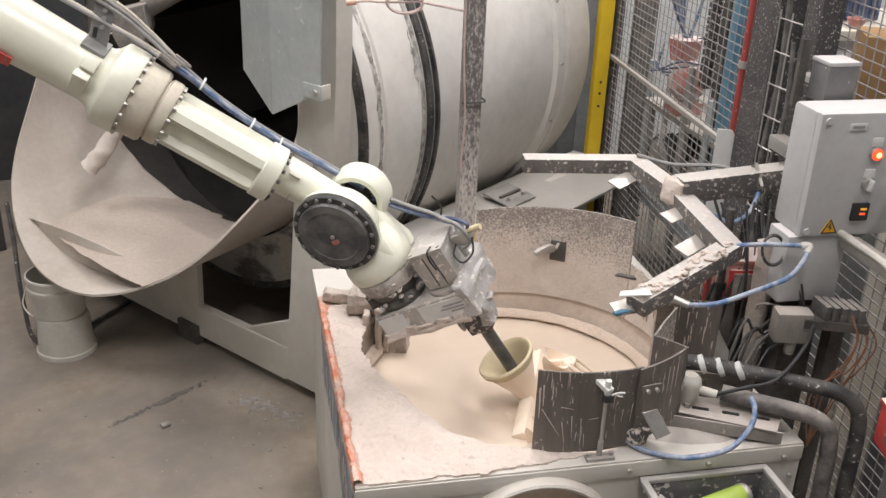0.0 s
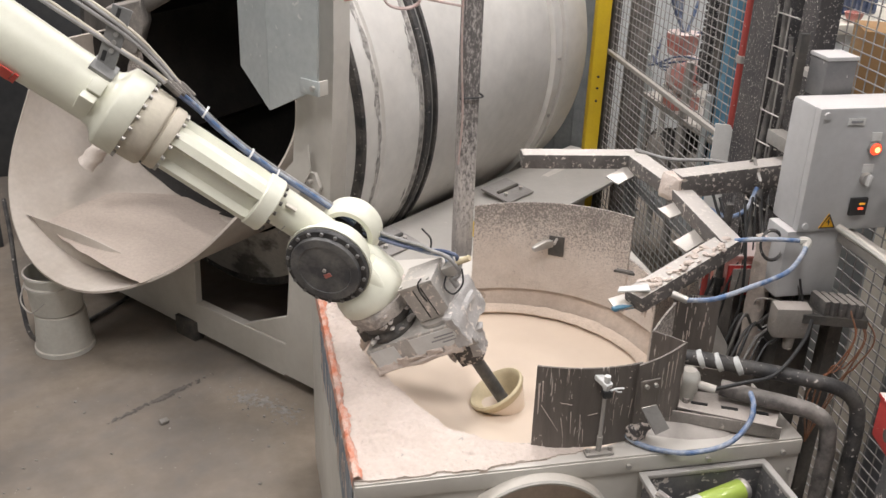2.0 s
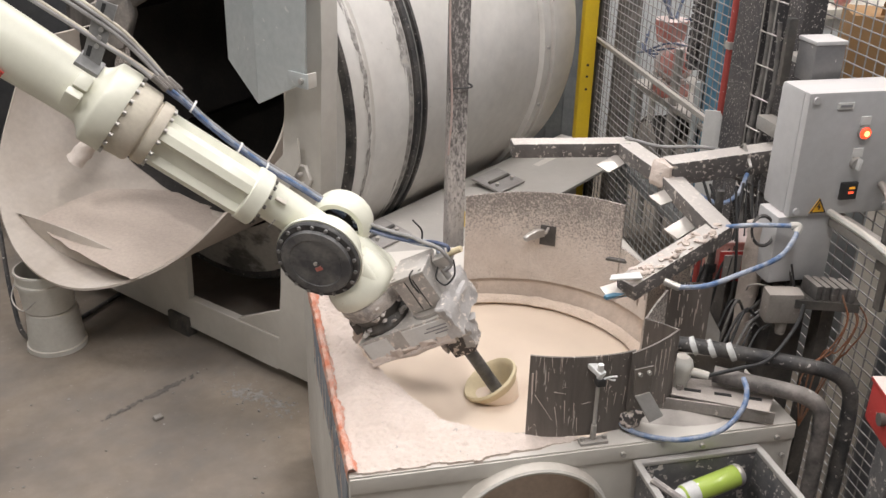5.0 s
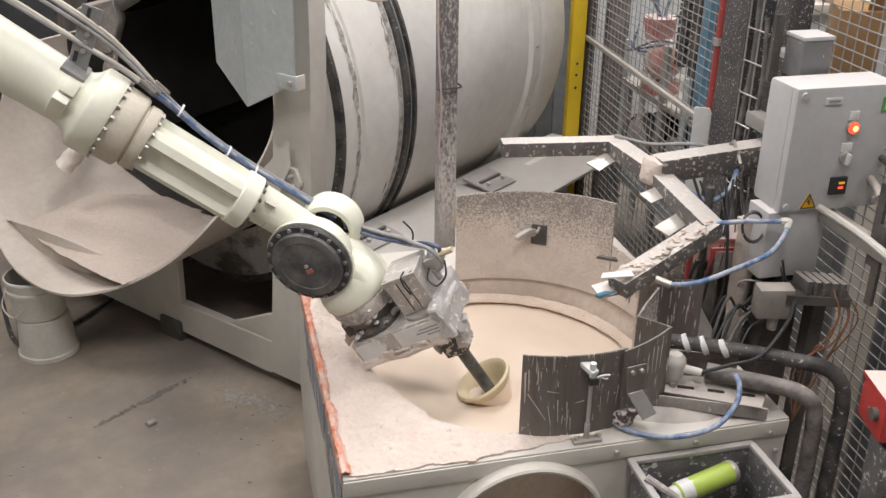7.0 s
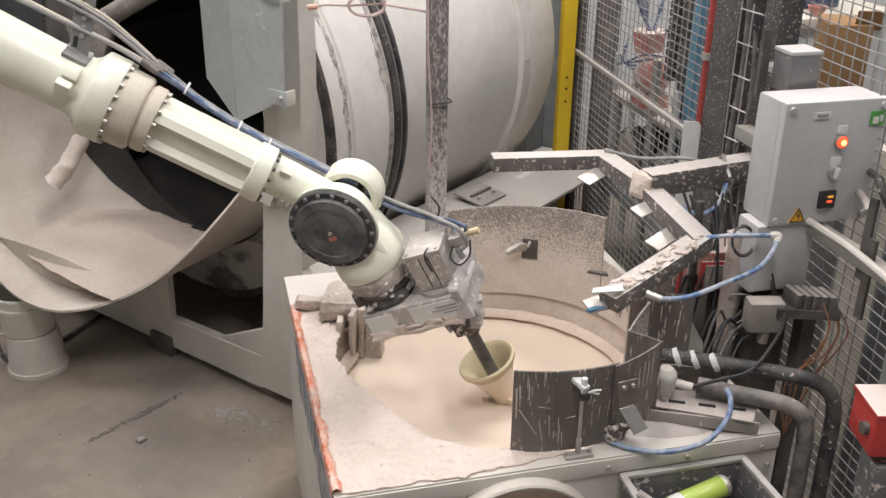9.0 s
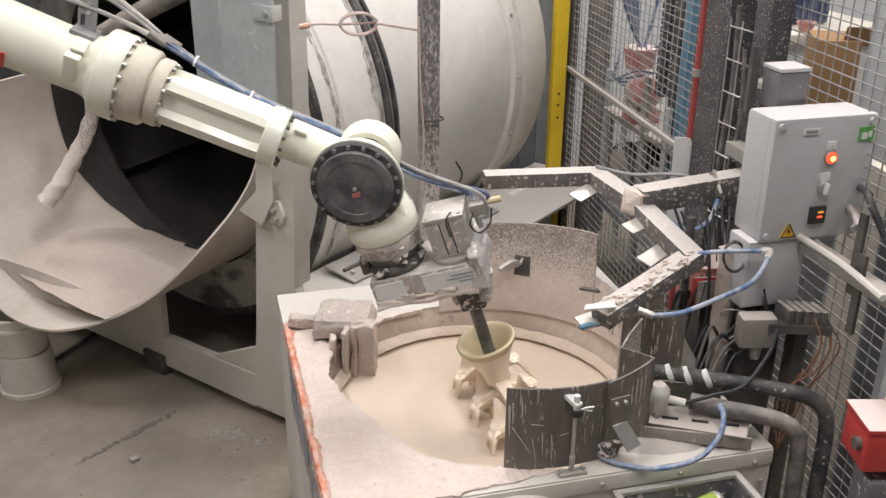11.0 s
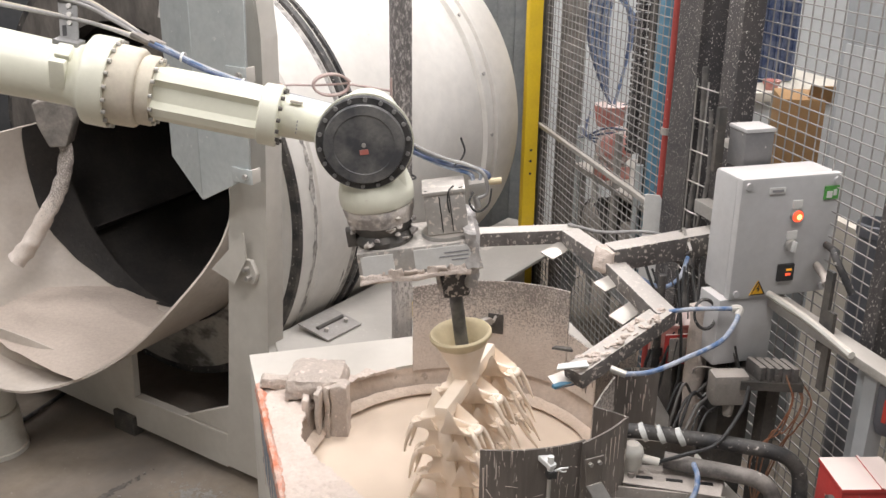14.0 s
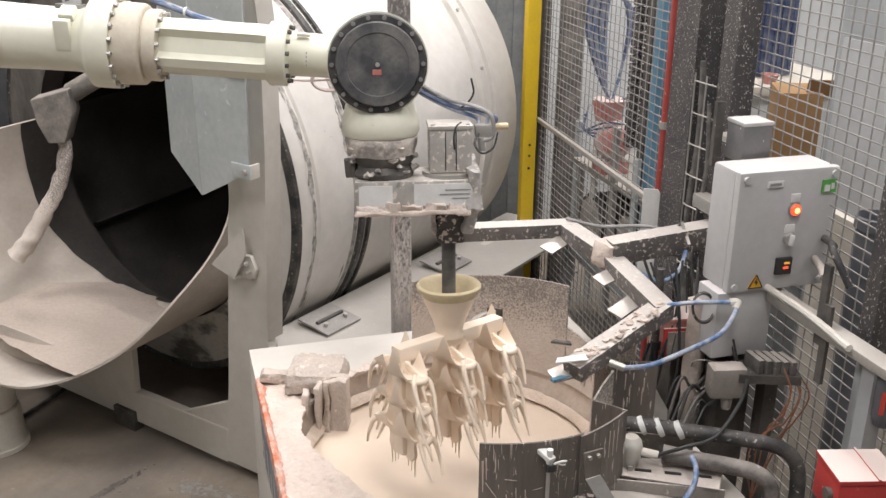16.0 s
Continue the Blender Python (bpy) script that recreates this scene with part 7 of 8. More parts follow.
    part("head", cyl(bm_new(), (2.47, 4.98, 1.44), (2.47, 4.98, 1.56), 0.075, 0.095, seg=28), pale_red, t, "dusty red funnel head")
    part("foot", box(bm_new(), (2.50, 4.97, 1.17), (0.16, 0.16, 0.08), bevel=0.01), pale_red, t)
    t = thing("hose_coil", pose(2.4, 5.0, 1.6), "coil of blue hoses hanging over the motor", "hose coil")
    for k in range(11):
        o = 0.012 * k
        part("hose", tube(bm_new(), [(2.47, 4.98 + o * 0.3, 1.56), (2.40 + o * 0.4, 5.0, 1.70), (2.32 + o, 5.02, 1.95), (2.34 + o, 5.02, 2.16), (2.45 + o * 0.5, 5.0, 2.24 - o), (2.56 + o * 0.3, 5.0, 2.02), (2.54, 4.99, 1.75), (2.49, 4.98, 1.56)], 0.009, 6, 5), blue_hose if k % 3 else navy, t)
    for k in range(3):
        part("hose", tube(bm_new(), [(2.50, 4.98, 1.54), (2.62 + 0.05 * k, 4.9, 1.62), (2.72, 4.8, 1.9), (2.60, 4.85, 2.25), (2.45, 4.95, 2.25)], 0.007, 6, 5), navy, t)
    for k in range(4):
        part("cable", tube(bm_new(), [(2.40 - 0.02 * k, 5.1, 1.5 - 0.05 * k), (2.34, 5.0, 1.38), (2.42, 4.88, 1.36 + 0.03 * k), (2.6, 4.85, 1.42), (2.66, 4.8, 1.5)], 0.006, 6, 5), navy, t)
    part("hanger", cyl(bm_new(), (2.44, 5.0, 2.18), (2.44, 5.0, 3.0), 0.006, seg=8), steel, t)
    # blue and dark uprights
    for x, y, w in ((2.60, 5.9, 0.11), (2.80, 6.2, 0.05)):
        t = thing("dark_upright", pose(x, y, 0), "dark brown steel upright behind the fence", "upright", "dark uprights")
        part("post_tube", box(bm_new(), (x, y, 1.6), (w, 0.08, 3.2), bevel=0.005), dusty_steel, t)
        part("base_plate", box(bm_new(), (x, y, 0.006), (w + 0.08, 0.18, 0.012)), dusty_steel, t)
    t = thing("blue_upright", pose(2.47, 4.42, 0), "blue painted steel upright behind the fence", "upright", "blue uprights")
    part("post_tube", box(bm_new(), (2.47, 4.42, 1.6), (0.07, 0.07, 3.2), bevel=0.005), blue_dull, t)
    t = thing("blue_upright", pose(2.55, 4.15, 0), "blue painted steel upright behind the fence", "upright", "blue uprights")
    part("post_tube", box(bm_new(), (2.58, 4.2, 2.55), (0.10, 0.10, 1.5), bevel=0.005), blue_dull, t)
    part("post_foot", box(bm_new(), (2.58, 4.2, 0.9), (0.06, 0.06, 1.8), bevel=0.005), dark_metal, t)
    t = thing("cable_chain", pose(2.44, 4.62, 0), "dark hanging cable chain behind the fence", "cable chain")
    for k in range(44):
        part("link", box(bm_new(), (2.46, 4.66, 1.38 + 0.042 * k), (0.055, 0.075, 0.034), bevel=0.004), speckled, t)
    part("rail", box(bm_new(), (2.5, 4.55, 1.6), (0.08, 0.07, 3.2)), dark_metal, t)
    # bench, carton, blue bins, wall cabinet
    t = thing("work_bench", pose(3.1, 4.4, 0), "pale bench with boxes on it behind the fence", "bench")
    part("top", box(bm_new(), (3.2, 4.75, 1.70), (0.9, 0.8, 0.05), bevel=0.006), bench_mat, t)
    part("carcass", box(bm_new(), (3.22, 4.78, 0.84), (0.84, 0.74, 1.67)), wall_paint, t)
    t = thing("carton", pose(2.93, 3.92, 0), "brown cardboard carton standing open", "carton")
    part("side", box(bm_new(), (2.95, 3.95, 1.62), (0.20, 0.28, 0.36), pose(0, 0, 0, 0, 0, -25), 0.004), cardboard, t)
    part("flap", box(bm_new(), (3.04, 3.79, 1.82), (0.25, 0.004, 0.10), pose(0, 0, 0, 25, 0, -25)), cardboard, t)
    part("stand", box(bm_new(), (2.93, 3.95, 0.72), (0.4, 0.4, 1.44), bevel=0.01), grey_cab, t)
    t = thing("blue_crate", pose(3.2, 4.7, 1.73), "ribbed dark blue plastic crate on the bench", "crate")
    part("body", box(bm_new(), (3.24, 4.72, 1.99), (0.26, 0.26, 0.52), bevel=0.01), navy, t)
    for k in range(7):
        part("rib", box(bm_new(), (3.13 + 0.036 * k, 4.585, 1.99), (0.012, 0.012, 0.48)), navy, t)
    t = thing("small_scoop", pose(3.1, 4.45, 1.73), "small red scoop on the bench", "scoop")
    part("bowl", lathe(bm_new(), [(0.0, 0.0), (0.03, 0.0), (0.05, 0.05), (0.047, 0.05), (0.028, 0.006), (0.0, 0.006)], pose(3.12, 4.42, 1.726), 20), pale_red, t)
    t = thing("switch_cabinet", pose(3.05, 3.45, 0), "tall grey switch cabinet behind the fence", "cabinet")
    part("body", box(bm_new(), (3.05, 3.25, 1.2), (0.35, 0.7, 2.4), bevel=0.008), grey_cab, t)
    part("door", box(bm_new(), (2.87, 3.25, 1.3), (0.014, 0.62, 1.6), bevel=0.004), wall_grey, t)
    part("sign", box(bm_new(), (2.862, 2.98, 1.86), (0.004, 0.08, 0.16)), blue_dull, t)
    t = thing("notice_sign", pose(2.9, 5.9, 1.9), "red and white notice plate on the partition", "sign")
    part("plate", box(bm_new(), (2.86, 6.80, 2.18), (0.5, 0.02, 0.16)), label_white, t)
    part("band", box(bm_new(), (2.86, 6.787, 2.21), (0.48, 0.008, 0.07)), ink_red, t)
    for k in range(3):
        part("print_bar", box(bm_new(), (2.86, 6.781, 2.225 - 0.02 * k), (0.34, 0.004, 0.008)), label_white, t)


beige_panel = mat("beige_panel", (0.74, 0.69, 0.60), 0.7, second=(0.66, 0.61, 0.52), scale=2, amount=0.6, bump=0.05)
strip_mat = mat("strip_plastic", (0.20, 0.21, 0.215), 0.5, second=(0.32, 0.33, 0.32), scale=5, amount=0.7, bump=0.03)
wall_grey = mat("cabinet_door", (0.50, 0.51, 0.51), 0.5, second=(0.42, 0.43, 0.42), scale=3, amount=0.5, bump=0.03)
pale_white_red = mat("dusty_white", (0.56, 0.50, 0.47), 0.7, second=(0.5, 0.24, 0.2), scale=9, amount=0.7, bump=0.05)
behind_fence()


def right_edge():
    t = thing("emergency_box", pose(1.74, 1.83, 0), "red switch box with dusty lid on a grey post", "switch box")
    part("body", box(bm_new(), (1.745, 1.83, 1.165), (0.17, 0.15, 0.125), pose(0, 0, 0, 0, 0, -14), 0.012), red, t)
    part("lid", box(bm_new(), (1.745, 1.83, 1.232), (0.176, 0.156, 0.014), pose(0, 0, 0, 0, 0, -14), 0.004), red, t)
    part("seam", box(bm_new(), (1.765, 1.825, 1.240), (0.006, 0.158, 0.006), pose(0, 0, 0, 0, 0, -14)), red, t)
    part("button", cyl(bm_new(), (1.662, 1.815, 1.172), (1.640, 1.8205, 1.172), 0.018, seg=20), dark_metal, t, "dark push button")
    part("button_collar", cyl(bm_new(), (1.664, 1.8145, 1.172), (1.656, 1.8165, 1.172), 0.024, seg=20), steel, t)
    part("post_tube", box(bm_new(), (1.79, 1.86, 0.55), (0.09, 0.09, 1.1), bevel=0.004), bin_grey, t)
    part("vent", box(bm_new(), (1.75, 1.80, 1.0), (0.14, 0.1, 0.14), pose(0, 0, 0, 0, 0, -14), 0.004), bin_grey, t)
    t = thing("cable_tray", pose(1.9, 2.2, 1.45), "dusty steel cable tray with a white pipe along it", "cable tray")
    part("tray", beam(bm_new(), (1.92, 2.62, 1.43), (1.86, 1.70, 1.47), 0.07, 0.03), rail_dusty, t)
    part("pipe", tube(bm_new(), [(1.87, 2.60, 1.47), (1.865, 2.3, 1.475), (1.84, 2.05, 1.47)], 0.012, 8), white_plastic, t)
    for y, z in ((2.24, 1.52), (2.21, 1.40)):
        part("slotted_strut", box(bm_new(), (1.885, y, z), (0.012, 0.03, 0.26)), dark_metal, t)
    part("stand", box(bm_new(), (1.90, 2.0, 0.72), (0.05, 0.05, 1.44)), grey_cab, t)
    t = thing("grey_bin", pose(2.33, 2.58, 0), "tall dark grey round plastic bin behind the fence", "bin")
    part("body", lathe(bm_new(), [(0.0, 0.0), (0.050, 0.0), (0.056, 0.02), (0.062, 1.60), (0.072, 1.61), (0.072, 1.65), (0.066, 1.655), (0.060, 1.60), (0.050, 1.2), (0.0, 1.2)], pose(2.33, 2.58, 0), 32), filter_grey, t)
    t = thing("speckled_upright", pose(1.965, 2.12, 0), "black steel upright speckled with white slurry", "upright")
    part("post_tube", box(bm_new(), (1.985, 2.125, 2.18), (0.07, 0.06, 1.62), bevel=0.005), speckled, t)
    part("post_foot", box(bm_new(), (1.99, 2.14, 0.685), (0.04, 0.04, 1.37), bevel=0.004), grey_cab, t)
    t = thing("filter_bottle", pose(1.95, 2.0, 1.2), "dark hanging filter bottle with a red mark", "filter")
    part("body", lathe(bm_new(), [(0.0, -0.02), (0.03, -0.015), (0.045, 0.02), (0.045, 0.14), (0.0, 0.15)], pose(1.93, 1.97, 1.27), 28), filter_grey, t)
    part("neck", cyl(bm_new(), (1.93, 1.97, 1.40), (1.93, 1.97, 1.47), 0.02, seg=14), steel, t)
    part("mark", box(bm_new(), (1.895, 1.945, 1.34), (0.012, 0.012, 0.07), pose(0, 0, 0, 0, 0, 30)), ink_red, t, "red mark")
    t = thing("black_hose", pose(2.0, 2.4, 1.6), "black hose with white splashes behind the control box", "hose")
    part("hose", tube(bm_new(), [(2.08, 2.55, 1.62), (2.02, 2.40, 1.64), (1.96, 2.33, 1.66), (1.98, 2.25, 1.56)], 0.012, 10), rubber, t)
    part("hose", tube(bm_new(), [(2.08, 2.6, 1.55), (2.0, 2.42, 1.56), (1.97, 2.36, 1.55)], 0.013, 10), caked_box, t)
    # cables and pipes crowding the space below the boxes
    t = thing("cable_bundle", pose(1.7, 2.7, 1.0), "tangle of dusty grey cables hanging between column and vat", "cables")
    for k in range(9):
        x, y = 1.58 + 0.022 * (k % 8), 2.74 + 0.05 * (k // 8) - 0.012 * (k % 5)
        j = random.Random(k)
        pts = [(x + 0.12 * j.random(), y + 0.1, 1.46), (x + 0.05 * j.random(), y, 1.30), (x + 0.06 * (j.random() - 0.5), y - 0.04, 1.12), (x + 0.10 * (j.random() - 0.3), y - 0.06 * j.random(), 0.92), (x + 0.12 * j.random(), y, 0.6)]
        part("cable", tube(bm_new(), pts, 0.0025 + 0.003 * j.random(), 7, 5), (rubber, ink, ink)[k % 3], t)
    for k in range(7):
        j = random.Random(50 + k)
        y = 2.45 + 0.03 * k
        pts = [(1.55, y - 0.1, 1.02 + 0.02 * j.random()), (1.62, y - 0.05, 1.10 + 0.05 * j.random()), (1.70, y, 1.06 + 0.08 * j.random()), (1.78, y + 0.02, 1.16 + 0.05 * j.random()), (1.76, y + 0.04, 1.3)]
        part("cable", tube(bm_new(), pts, 0.0025 + 0.003 * j.random(), 7, 5), (ink, rubber, cable_grey)[k % 3], t)
    for k in range(5):
        j = random.Random(80 + k)
        x, y = 1.62 + 0.2 * j.random(), 2.40 + 0.25 * j.random()
        pts = [(x, y, 1.02 + 0.1 * j.random()), (x + 0.10 * (j.random() - 0.3), y - 0.05 * j.random(), 1.16), (x + 0.16 * (j.random() - 0.3), y, 1.10 + 0.15 * j.random()), (x + 0.18 * j.random(), y + 0.07, 1.16), (x + 0.2 * j.random(), y + 0.10, 0.9)]
        part("thin_wire", tube(bm_new(), pts, 0.003, 6, 5), (pale_cable, ink, caked_box)[k % 3], t)
    part("ring_cable", lathe(bm_new(), [(0.048, -0.006), (0.054, 0.0), (0.048, 0.006), (0.042, 0.0), (0.048, -0.006)], pose(1.66, 2.53, 1.41, 70, 0, 15), 24), rubber, t)
    t = thing("air_motor", pose(1.70, 2.75, 0), "small dusty red pneumatic motor on a dark stand", "motor")
    part("body", box(bm_new(), (1.70, 2.75, 1.215), (0.17, 0.11, 0.13), pose(0, 0, 0, 0, 0, -8), 0.006), pale_red, t)
    part("lid", box(bm_new(), (1.70, 2.75, 1.287), (0.18, 0.12, 0.014), pose(0, 0, 0, 0, 0, -8), 0.004), pale_red, t)
    part("frame", box(bm_new(), (1.665, 2.692, 1.205), (0.088, 0.010, 0.115), pose(0, 0, 0, 0, 0, -8), 0.003), red, t, "red frame round the plate")
    part("plate", box(bm_new(), (1.665, 2.686, 1.205), (0.062, 0.008, 0.090), pose(0, 0, 0, 0, 0, -8)), caked_box, t, "spattered pale plate")
    part("valve", box(bm_new(), (1.745, 2.685, 1.215), (0.040, 0.03, 0.08), pose(0, 0, 0, 0, 0, -8), 0.004), red, t)
    part("stand", box(bm_new(), (1.72, 2.77, 0.57), (0.08, 0.08, 1.14)), dark_metal, t)
    t = thing("crusted_pipe", pose(1.700, 2.62, 0), "upright pipe thickly crusted with grey slurry", "pipe")
    bm = cyl(bm_new(), (1.700, 2.62, 0.0), (1.700, 2.62, 1.40), 0.034, seg=20)
    bmesh.ops.subdivide_edges(bm, edges=[e for e in bm.edges if abs((e.verts[0].co - e.verts[1].co).z) > 0.5], cuts=30)
    part("pipe", roughen(bm, 0.012, 18), caked_block, t)
    t = thing("dark_pipe", pose(1.6, 2.72, 0), "thin dark upright pipe with cable ties", "pipe")
    part("pipe", cyl(bm_new(), (1.605, 2.70, 0.0), (1.60, 2.72, 1.48), 0.014, seg=12), rubber, t)
    for z in (1.18, 1.32):
        part("tie", cyl(bm_new(), (1.602, 2.715, z), (1.602, 2.715, z + 0.03), 0.019, seg=12), ink, t)


filter_grey = mat("filter_grey", (0.12, 0.13, 0.15), 0.5, second=(0.2, 0.2, 0.21), scale=7, amount=0.6, bump=0.05)
right_edge()


def left_side():
    for name, x, y, base, h in (("bucket", -0.955, 4.72, 0.0, 0.26),):
        t = thing("plastic_bucket", pose(x, y, 0), "upturned white plastic bucket dusted with sand on the floor", "bucket", "stacked buckets")
        part("pail", lathe(bm_new(), [(0.0, 0.225), (0.122, 0.225), (0.127, 0.22), (0.142, 0.03), (0.150, 0.026), (0.151, 0.002), (0.145, 0.0), (0.0, 0.0)], pose(x, y, 0), 48), white_plastic, t)
        t = thing("plastic_bucket", pose(x, y, 0.226), "white plastic bucket with rim standing on another bucket", "bucket", "stacked buckets")
        part("pail", lathe(bm_new(), [(0.0, 0.004), (0.121, 0.0), (0.126, 0.004), (0.136, 0.14), (0.145, 0.145), (0.145, 0.16), (0.138, 0.166), (0.139, 0.205), (0.147, 0.21), (0.145, 0.222), (0.136, 0.222), (0.132, 0.145), (0.118, 0.012), (0.0, 0.012)], pose(x - 0.012, y + 0.008, 0.226), 48), white_plastic, t)
        part("handle", tube(bm_new(), [(x - 0.150, y - 0.02, 0.39), (x - 0.165, y - 0.08, 0.32), (x - 0.11, y - 0.14, 0.28), (x - 0.04, y - 0.145, 0.33)], 0.004, 6), steel, t, "wire handle")
    # floor crumbs and sand drifts
    rnd = random.Random(4)
    bm = bm_new()
    for k in range(70):
        x, y, s = rnd.uniform(-1.5, 0.15), rnd.uniform(2.6, 4.3), rnd.uniform(0.002, 0.007)
        box(bm, (x, y, s * 0.4), (s * 2, s * 1.4, s), pose(0, 0, 0, rnd.uniform(0, 40), 0, rnd.uniform(0, 180)))
    for k in range(150):
        u, v = rnd.gauss(0, 1), rnd.gauss(0, 1)
        x, y, q = 0.06 + 0.13 * u - 0.03 * v, 4.00 - 0.11 * u - 0.04 * v, rnd.uniform(0.0015, 0.005)
        if x < 0.24:
            box(bm, (x, y, q * 0.3), (q * 2.2, q * 1.5, q * 0.7), pose(0, 0, 0, 0, 0, rnd.uniform(0, 180)))
    box(bm, (-0.413, 3.917, 0.010), (0.042, 0.03, 0.018), pose(0, 0, 0, 8, 0, 30), 0.006)
    tagged(part("floor_crumbs", roughen(bm, 0.003, 60), floor_dust), "scattered crumbs of dried slurry on the floor", "crumbs", kind="stuff")
    # drifts of dust beside the drum frame, and a dark scrape
    def drift(name, material, p0, p1, width, cut, label, seed):
        a, b = Vector((*p0, 0)), Vector((*p1, 0))
        d, w = (b - a), Vector((-(b - a).y, (b - a).x, 0)).normalized()
        nu, nv = int(d.length / 0.005), int(width / 0.005)
        ok, bm2 = {}, bm_new()
        for i in range(nu + 1):
            for j in range(nv + 1):
                u, v = i / nu, 2 * j / nv - 1
                p = a + d * u + w * (v * width / 2)
                n1 = 0.4 * noise.noise(Vector((p.x * 9 + seed, p.y * 9, 0))) + 0.8 * noise.noise(Vector((p.x * 40, p.y * 40, seed))) + 0.6 * noise.noise(Vector((p.x * 90, p.y * 90, seed)))
                h = 1 - v * v - abs(2 * u - 1) ** 3 + n1 - cut
                if h > 0:
                    ok[i, j] = bm2.verts.new((p.x + 0.004 * n1, p.y + 0.004 * n1, 0.0012 + min(0.004, 0.006 * h)))
        for i, j in list(ok):
            c = [(i, j), (i + 1, j), (i + 1, j + 1), (i, j + 1)]
            if all(q in ok for q in c):
                bm2.faces.new([ok[q] for q in c])
        bmesh.ops.delete(bm2, geom=[v for v in bm2.verts if not v.link_faces], context="VERTS")
        tagged(part(name, bm2, material, smooth=60), label, "dust", kind="stuff")
    drift("dust_drift", floor_dust, (-0.16, 4.20), (0.30, 3.76), 0.20, 0.80, "pale grey dust drift along the drum frame's foot", 1.0)
    drift("floor_scrape", floor_grime, (-0.70, 3.93), (-0.18, 4.32), 0.05, 0.30, "dark scrape across the concrete floor", 3.0)
    # cabinet and hanging sheet behind the chute, the gloom there put into their colour
    t = thing("dark_cabinet", pose(-2.2, 5.9, 0), "cabinet behind the chute, its gloom put into the colour", "cabinet")
    part("body", box(bm_new(), (-2.3, 6.2, 1.5), (1.4, 0.8, 3.0), pose(0, 0, 0, 0, 0, 20), 0.01), gloom_dark, t)
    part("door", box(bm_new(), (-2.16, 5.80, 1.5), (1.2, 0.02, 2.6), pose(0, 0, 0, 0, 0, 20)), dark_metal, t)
    t = thing("gloom_sheet", pose(-0.3, 7.4, 0), "added dark hanging sheet behind the sand drum, standing in for gloom", "screen")
    part("sheet", box(bm_new(), (-0.9, 7.6, 1.7), (3.4, 0.04, 3.4), pose(0, 0, 0, 0, 0, 12)), gloom_dark, t)
    part("rod", cyl(bm_new(), (-2.5, 7.25, 3.4), (0.75, 7.95, 3.4), 0.03, seg=12), steel, t)
    t = thing("floor_hose", pose(-1.3, 4.8, 0), "thin dark hose lying on the floor behind the buckets", "hose")
    part("hose", tube(bm_new(), [(-1.35, 5.6, 0.5), (-1.25, 5.2, 0.45), (-1.18, 4.9, 0.2), (-1.10, 4.75, 0.03), (-0.9, 4.9, 0.02), (-0.6, 5.3, 0.02)], 0.012, 8), rubber, t)


left_side()

# ---- what moves ----


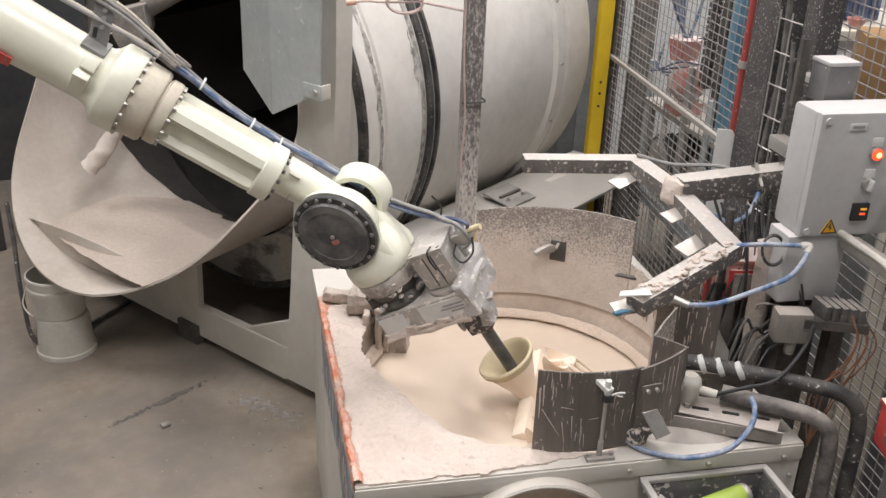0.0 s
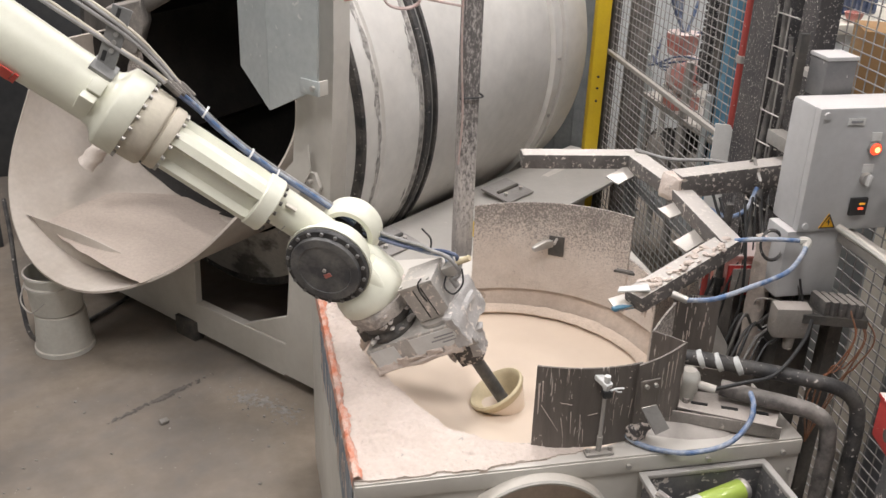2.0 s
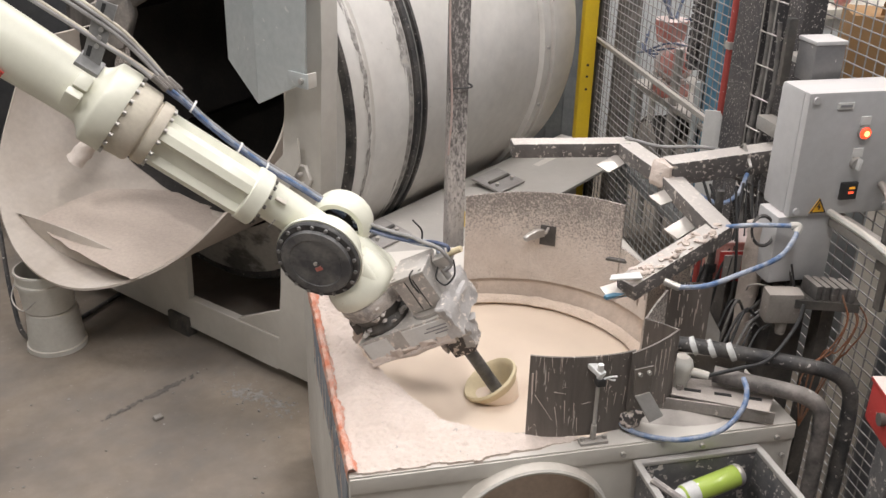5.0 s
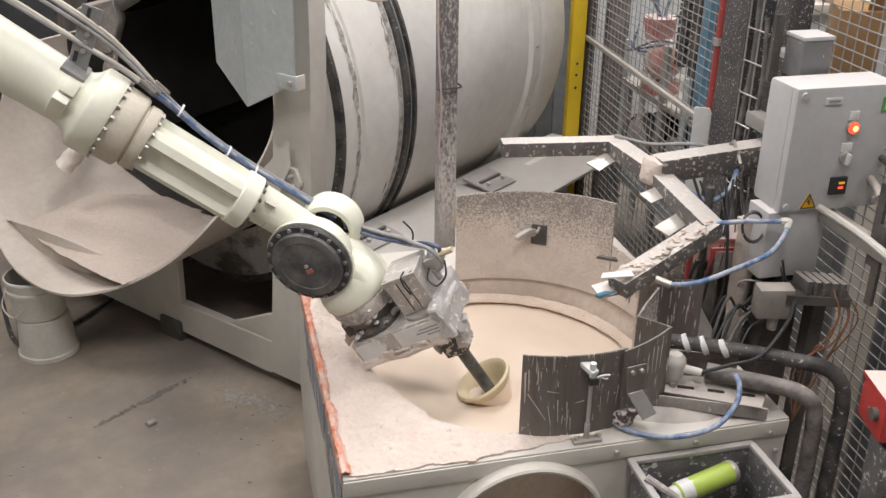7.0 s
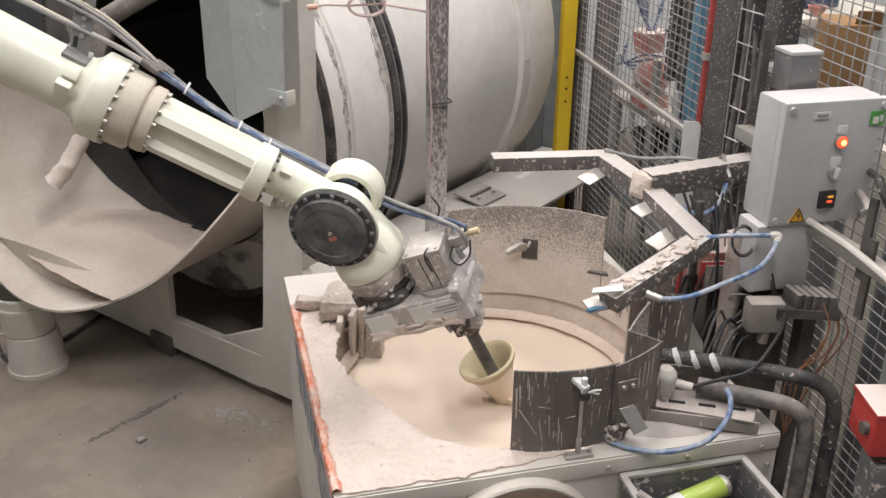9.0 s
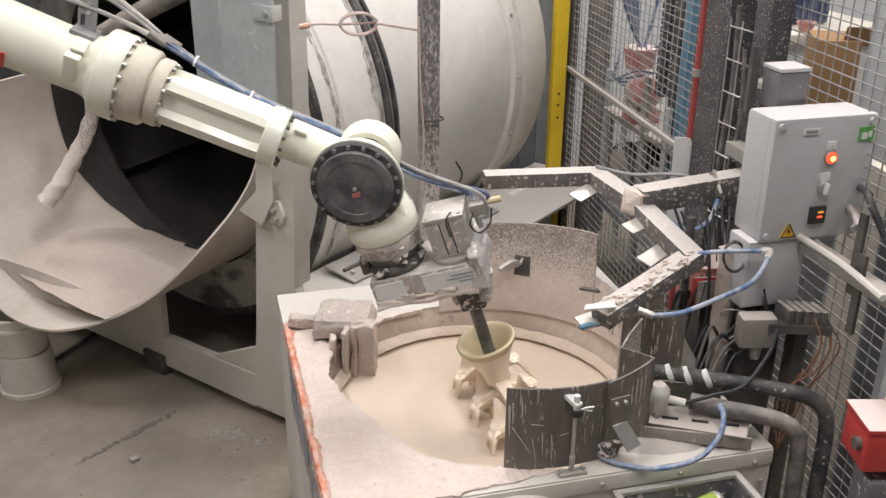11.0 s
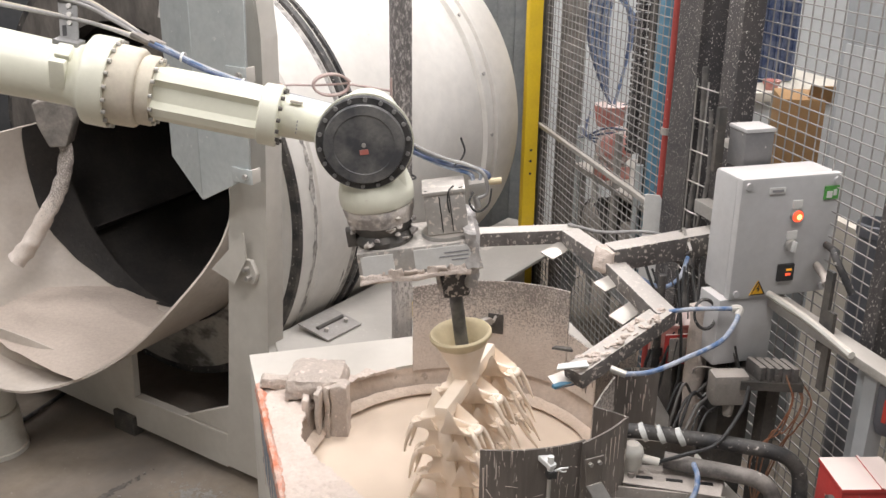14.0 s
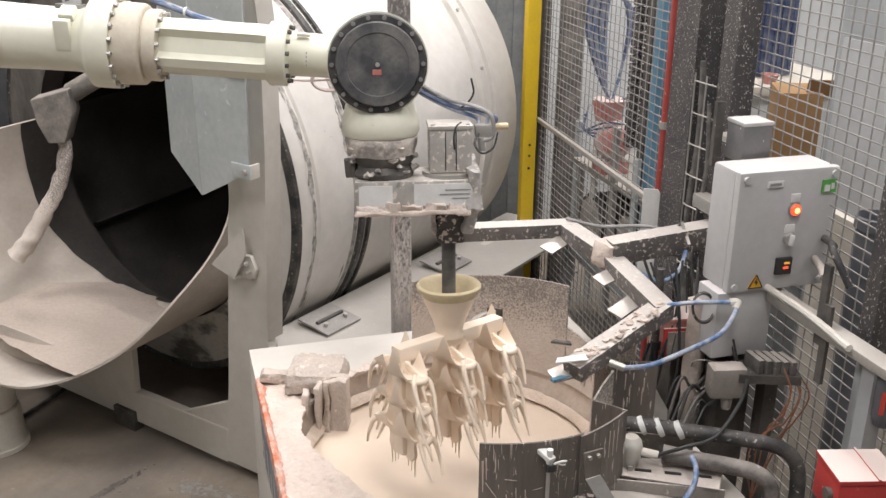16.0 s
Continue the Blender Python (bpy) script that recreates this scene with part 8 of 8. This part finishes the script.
def motions():
    walk(robot_arm, [
        (0.0, pose(0.308, 2.733, 1.516, 22.8, 31.5, -7.0)),
        (0.5, pose(0.295, 2.734, 1.447, 20.6, 32.6, -9.0)),
        (1.0, pose(0.285, 2.734, 1.390, 21.2, 36.2, -6.2)),
        (1.5, pose(0.285, 2.734, 1.390, 21.2, 36.2, -6.2)),
        (2.0, pose(0.285, 2.734, 1.390, 21.2, 36.2, -6.2)),
        (2.5, pose(0.285, 2.734, 1.390, 21.2, 36.2, -6.2)),
        (3.0, pose(0.285, 2.734, 1.390, 21.2, 36.2, -6.2)),
        (3.5, pose(0.285, 2.734, 1.390, 21.2, 36.2, -6.2)),
        (4.0, pose(0.285, 2.734, 1.390, 21.2, 36.2, -6.2)),
        (6.5, pose(0.285, 2.734, 1.390, 21.2, 36.2, -6.2)),
        (7.0, pose(0.285, 2.734, 1.390, 21.2, 36.2, -6.2)),
        (7.5, pose(0.299, 2.732, 1.410, 22.3, 34.9, -5.4)),
        (8.0, pose(0.327, 2.725, 1.457, 19.0, 30.9, -9.9)),
        (8.5, pose(0.355, 2.719, 1.503, 19.0, 29.8, -10.3)),
        (9.0, pose(0.386, 2.710, 1.553, 18.0, 28.7, -10.5)),
        (11.5, pose(0.492, 2.677, 1.795, 7.4, 19.5, -16.1)),
        (12.0, pose(0.512, 2.671, 1.847, 6.6, 17.1, -15.7)),
        (12.5, pose(0.530, 2.666, 1.899, 5.9, 15.1, -15.9)),
        (13.0, pose(0.546, 2.661, 1.947, 4.6, 13.6, -15.8)),
        (13.5, pose(0.558, 2.658, 1.996, 2.9, 12.2, -17.0)),
        (14.0, pose(0.569, 2.656, 2.044, 1.6, 10.7, -17.1)),
        (14.5, pose(0.580, 2.654, 2.093, 0.3, 8.5, -17.0)),
        (15.0, pose(0.592, 2.652, 2.140, -1.1, 7.0, -17.7)),
        (15.5, pose(0.600, 2.650, 2.190, -2.4, 5.1, -17.3)),
        (16.0, pose(0.608, 2.650, 2.238, -4.2, 3.2, -17.4)),
    ])
    walk(robot_wrist, [
        (0.0, pose(0.000, 0.000, 0.000, 0.0, -66.2, -10.4)),
        (0.5, pose(0.000, 0.000, 0.000, -0.0, -66.7, -9.2)),
        (1.0, pose(0.000, 0.000, 0.000, -0.0, -71.0, -10.0)),
        (1.5, pose(0.000, 0.000, 0.000, -0.0, -71.0, -10.0)),
        (2.0, pose(0.000, 0.000, 0.000, -0.0, -71.0, -10.0)),
        (2.5, pose(0.000, 0.000, 0.000, -0.0, -71.0, -10.0)),
        (3.0, pose(0.000, 0.000, 0.000, -0.0, -71.0, -10.0)),
        (3.5, pose(0.000, 0.000, 0.000, -0.0, -71.0, -10.0)),
        (4.0, pose(0.000, 0.000, 0.000, -0.0, -71.0, -10.0)),
        (6.5, pose(0.000, 0.000, 0.000, -0.0, -71.0, -10.0)),
        (7.0, pose(0.000, 0.000, 0.000, -0.0, -71.0, -10.0)),
        (7.5, pose(0.000, 0.000, 0.000, 0.0, -67.8, -10.6)),
        (8.0, pose(0.000, 0.000, 0.000, 0.0, -60.9, -7.8)),
        (8.5, pose(0.000, 0.000, 0.000, -0.0, -56.5, -7.0)),
        (9.0, pose(0.000, 0.000, 0.000, 0.0, -54.6, -7.5)),
        (11.5, pose(0.000, 0.000, 0.000, 0.0, -34.5, -1.3)),
        (12.0, pose(0.000, 0.000, 0.000, 0.0, -30.8, -1.3)),
        (12.5, pose(0.000, 0.000, 0.000, -0.0, -26.8, -0.4)),
        (13.0, pose(0.000, 0.000, 0.000, 0.0, -24.1, 0.1)),
        (13.5, pose(0.000, 0.000, 0.000, -0.0, -20.5, 2.0)),
        (14.0, pose(0.000, 0.000, 0.000, -0.0, -18.1, 2.7)),
        (14.5, pose(0.000, 0.000, 0.000, 0.0, -14.1, 3.5)),
        (15.0, pose(0.000, 0.000, 0.000, -0.0, -10.9, 4.5)),
        (15.5, pose(0.000, 0.000, 0.000, -0.0, -7.4, 4.0)),
        (16.0, pose(0.000, 0.000, 0.000, 0.0, -4.2, 4.8)),
    ])
    walk(casting_tree, [
        (0.0, pose(0.804, 2.591, 1.050, 31.0, 10.9, -114.0)),
        (0.5, pose(0.787, 2.582, 0.981, 29.9, 13.2, -120.4)),
        (1.0, pose(0.780, 2.578, 0.927, 28.8, 16.0, -126.7)),
        (1.5, pose(0.780, 2.578, 0.927, 26.8, 19.2, -133.0)),
        (2.0, pose(0.780, 2.578, 0.927, 24.5, 22.2, -139.7)),
        (2.5, pose(0.780, 2.578, 0.927, 21.8, 24.9, -146.5)),
        (3.0, pose(0.780, 2.578, 0.927, 18.6, 27.2, -153.7)),
        (3.5, pose(0.780, 2.578, 0.927, 15.1, 29.2, -161.2)),
        (4.0, pose(0.780, 2.578, 0.927, 11.2, 30.8, -168.9)),
        (6.5, pose(0.780, 2.578, 0.927, -10.1, 31.1, 150.9)),
        (7.0, pose(0.780, 2.578, 0.927, -14.1, 29.7, 143.1)),
        (7.5, pose(0.781, 2.595, 0.928, -18.0, 25.3, 135.9)),
        (8.0, pose(0.800, 2.605, 0.962, -20.7, 21.1, 129.2)),
        (8.5, pose(0.809, 2.627, 0.985, -22.2, 15.3, 123.2)),
        (9.0, pose(0.831, 2.616, 1.028, -22.9, 12.4, 116.8)),
        (11.5, pose(0.854, 2.619, 1.204, -15.9, -2.4, 85.4)),
        (12.0, pose(0.860, 2.619, 1.248, -14.2, -4.1, 78.7)),
        (12.5, pose(0.859, 2.623, 1.288, -11.5, -5.6, 71.9)),
        (13.0, pose(0.860, 2.617, 1.329, -9.7, -5.9, 64.9)),
        (13.5, pose(0.849, 2.614, 1.366, -7.1, -5.6, 57.9)),
        (14.0, pose(0.847, 2.607, 1.409, -5.9, -5.0, 51.0)),
        (14.5, pose(0.835, 2.602, 1.449, -4.3, -3.7, 44.0)),
        (15.0, pose(0.825, 2.591, 1.488, -3.3, -2.1, 37.0)),
        (15.5, pose(0.810, 2.578, 1.531, -2.9, -0.2, 30.1)),
        (16.0, pose(0.797, 2.562, 1.575, -3.6, 1.7, 23.2)),
    ])


motions()
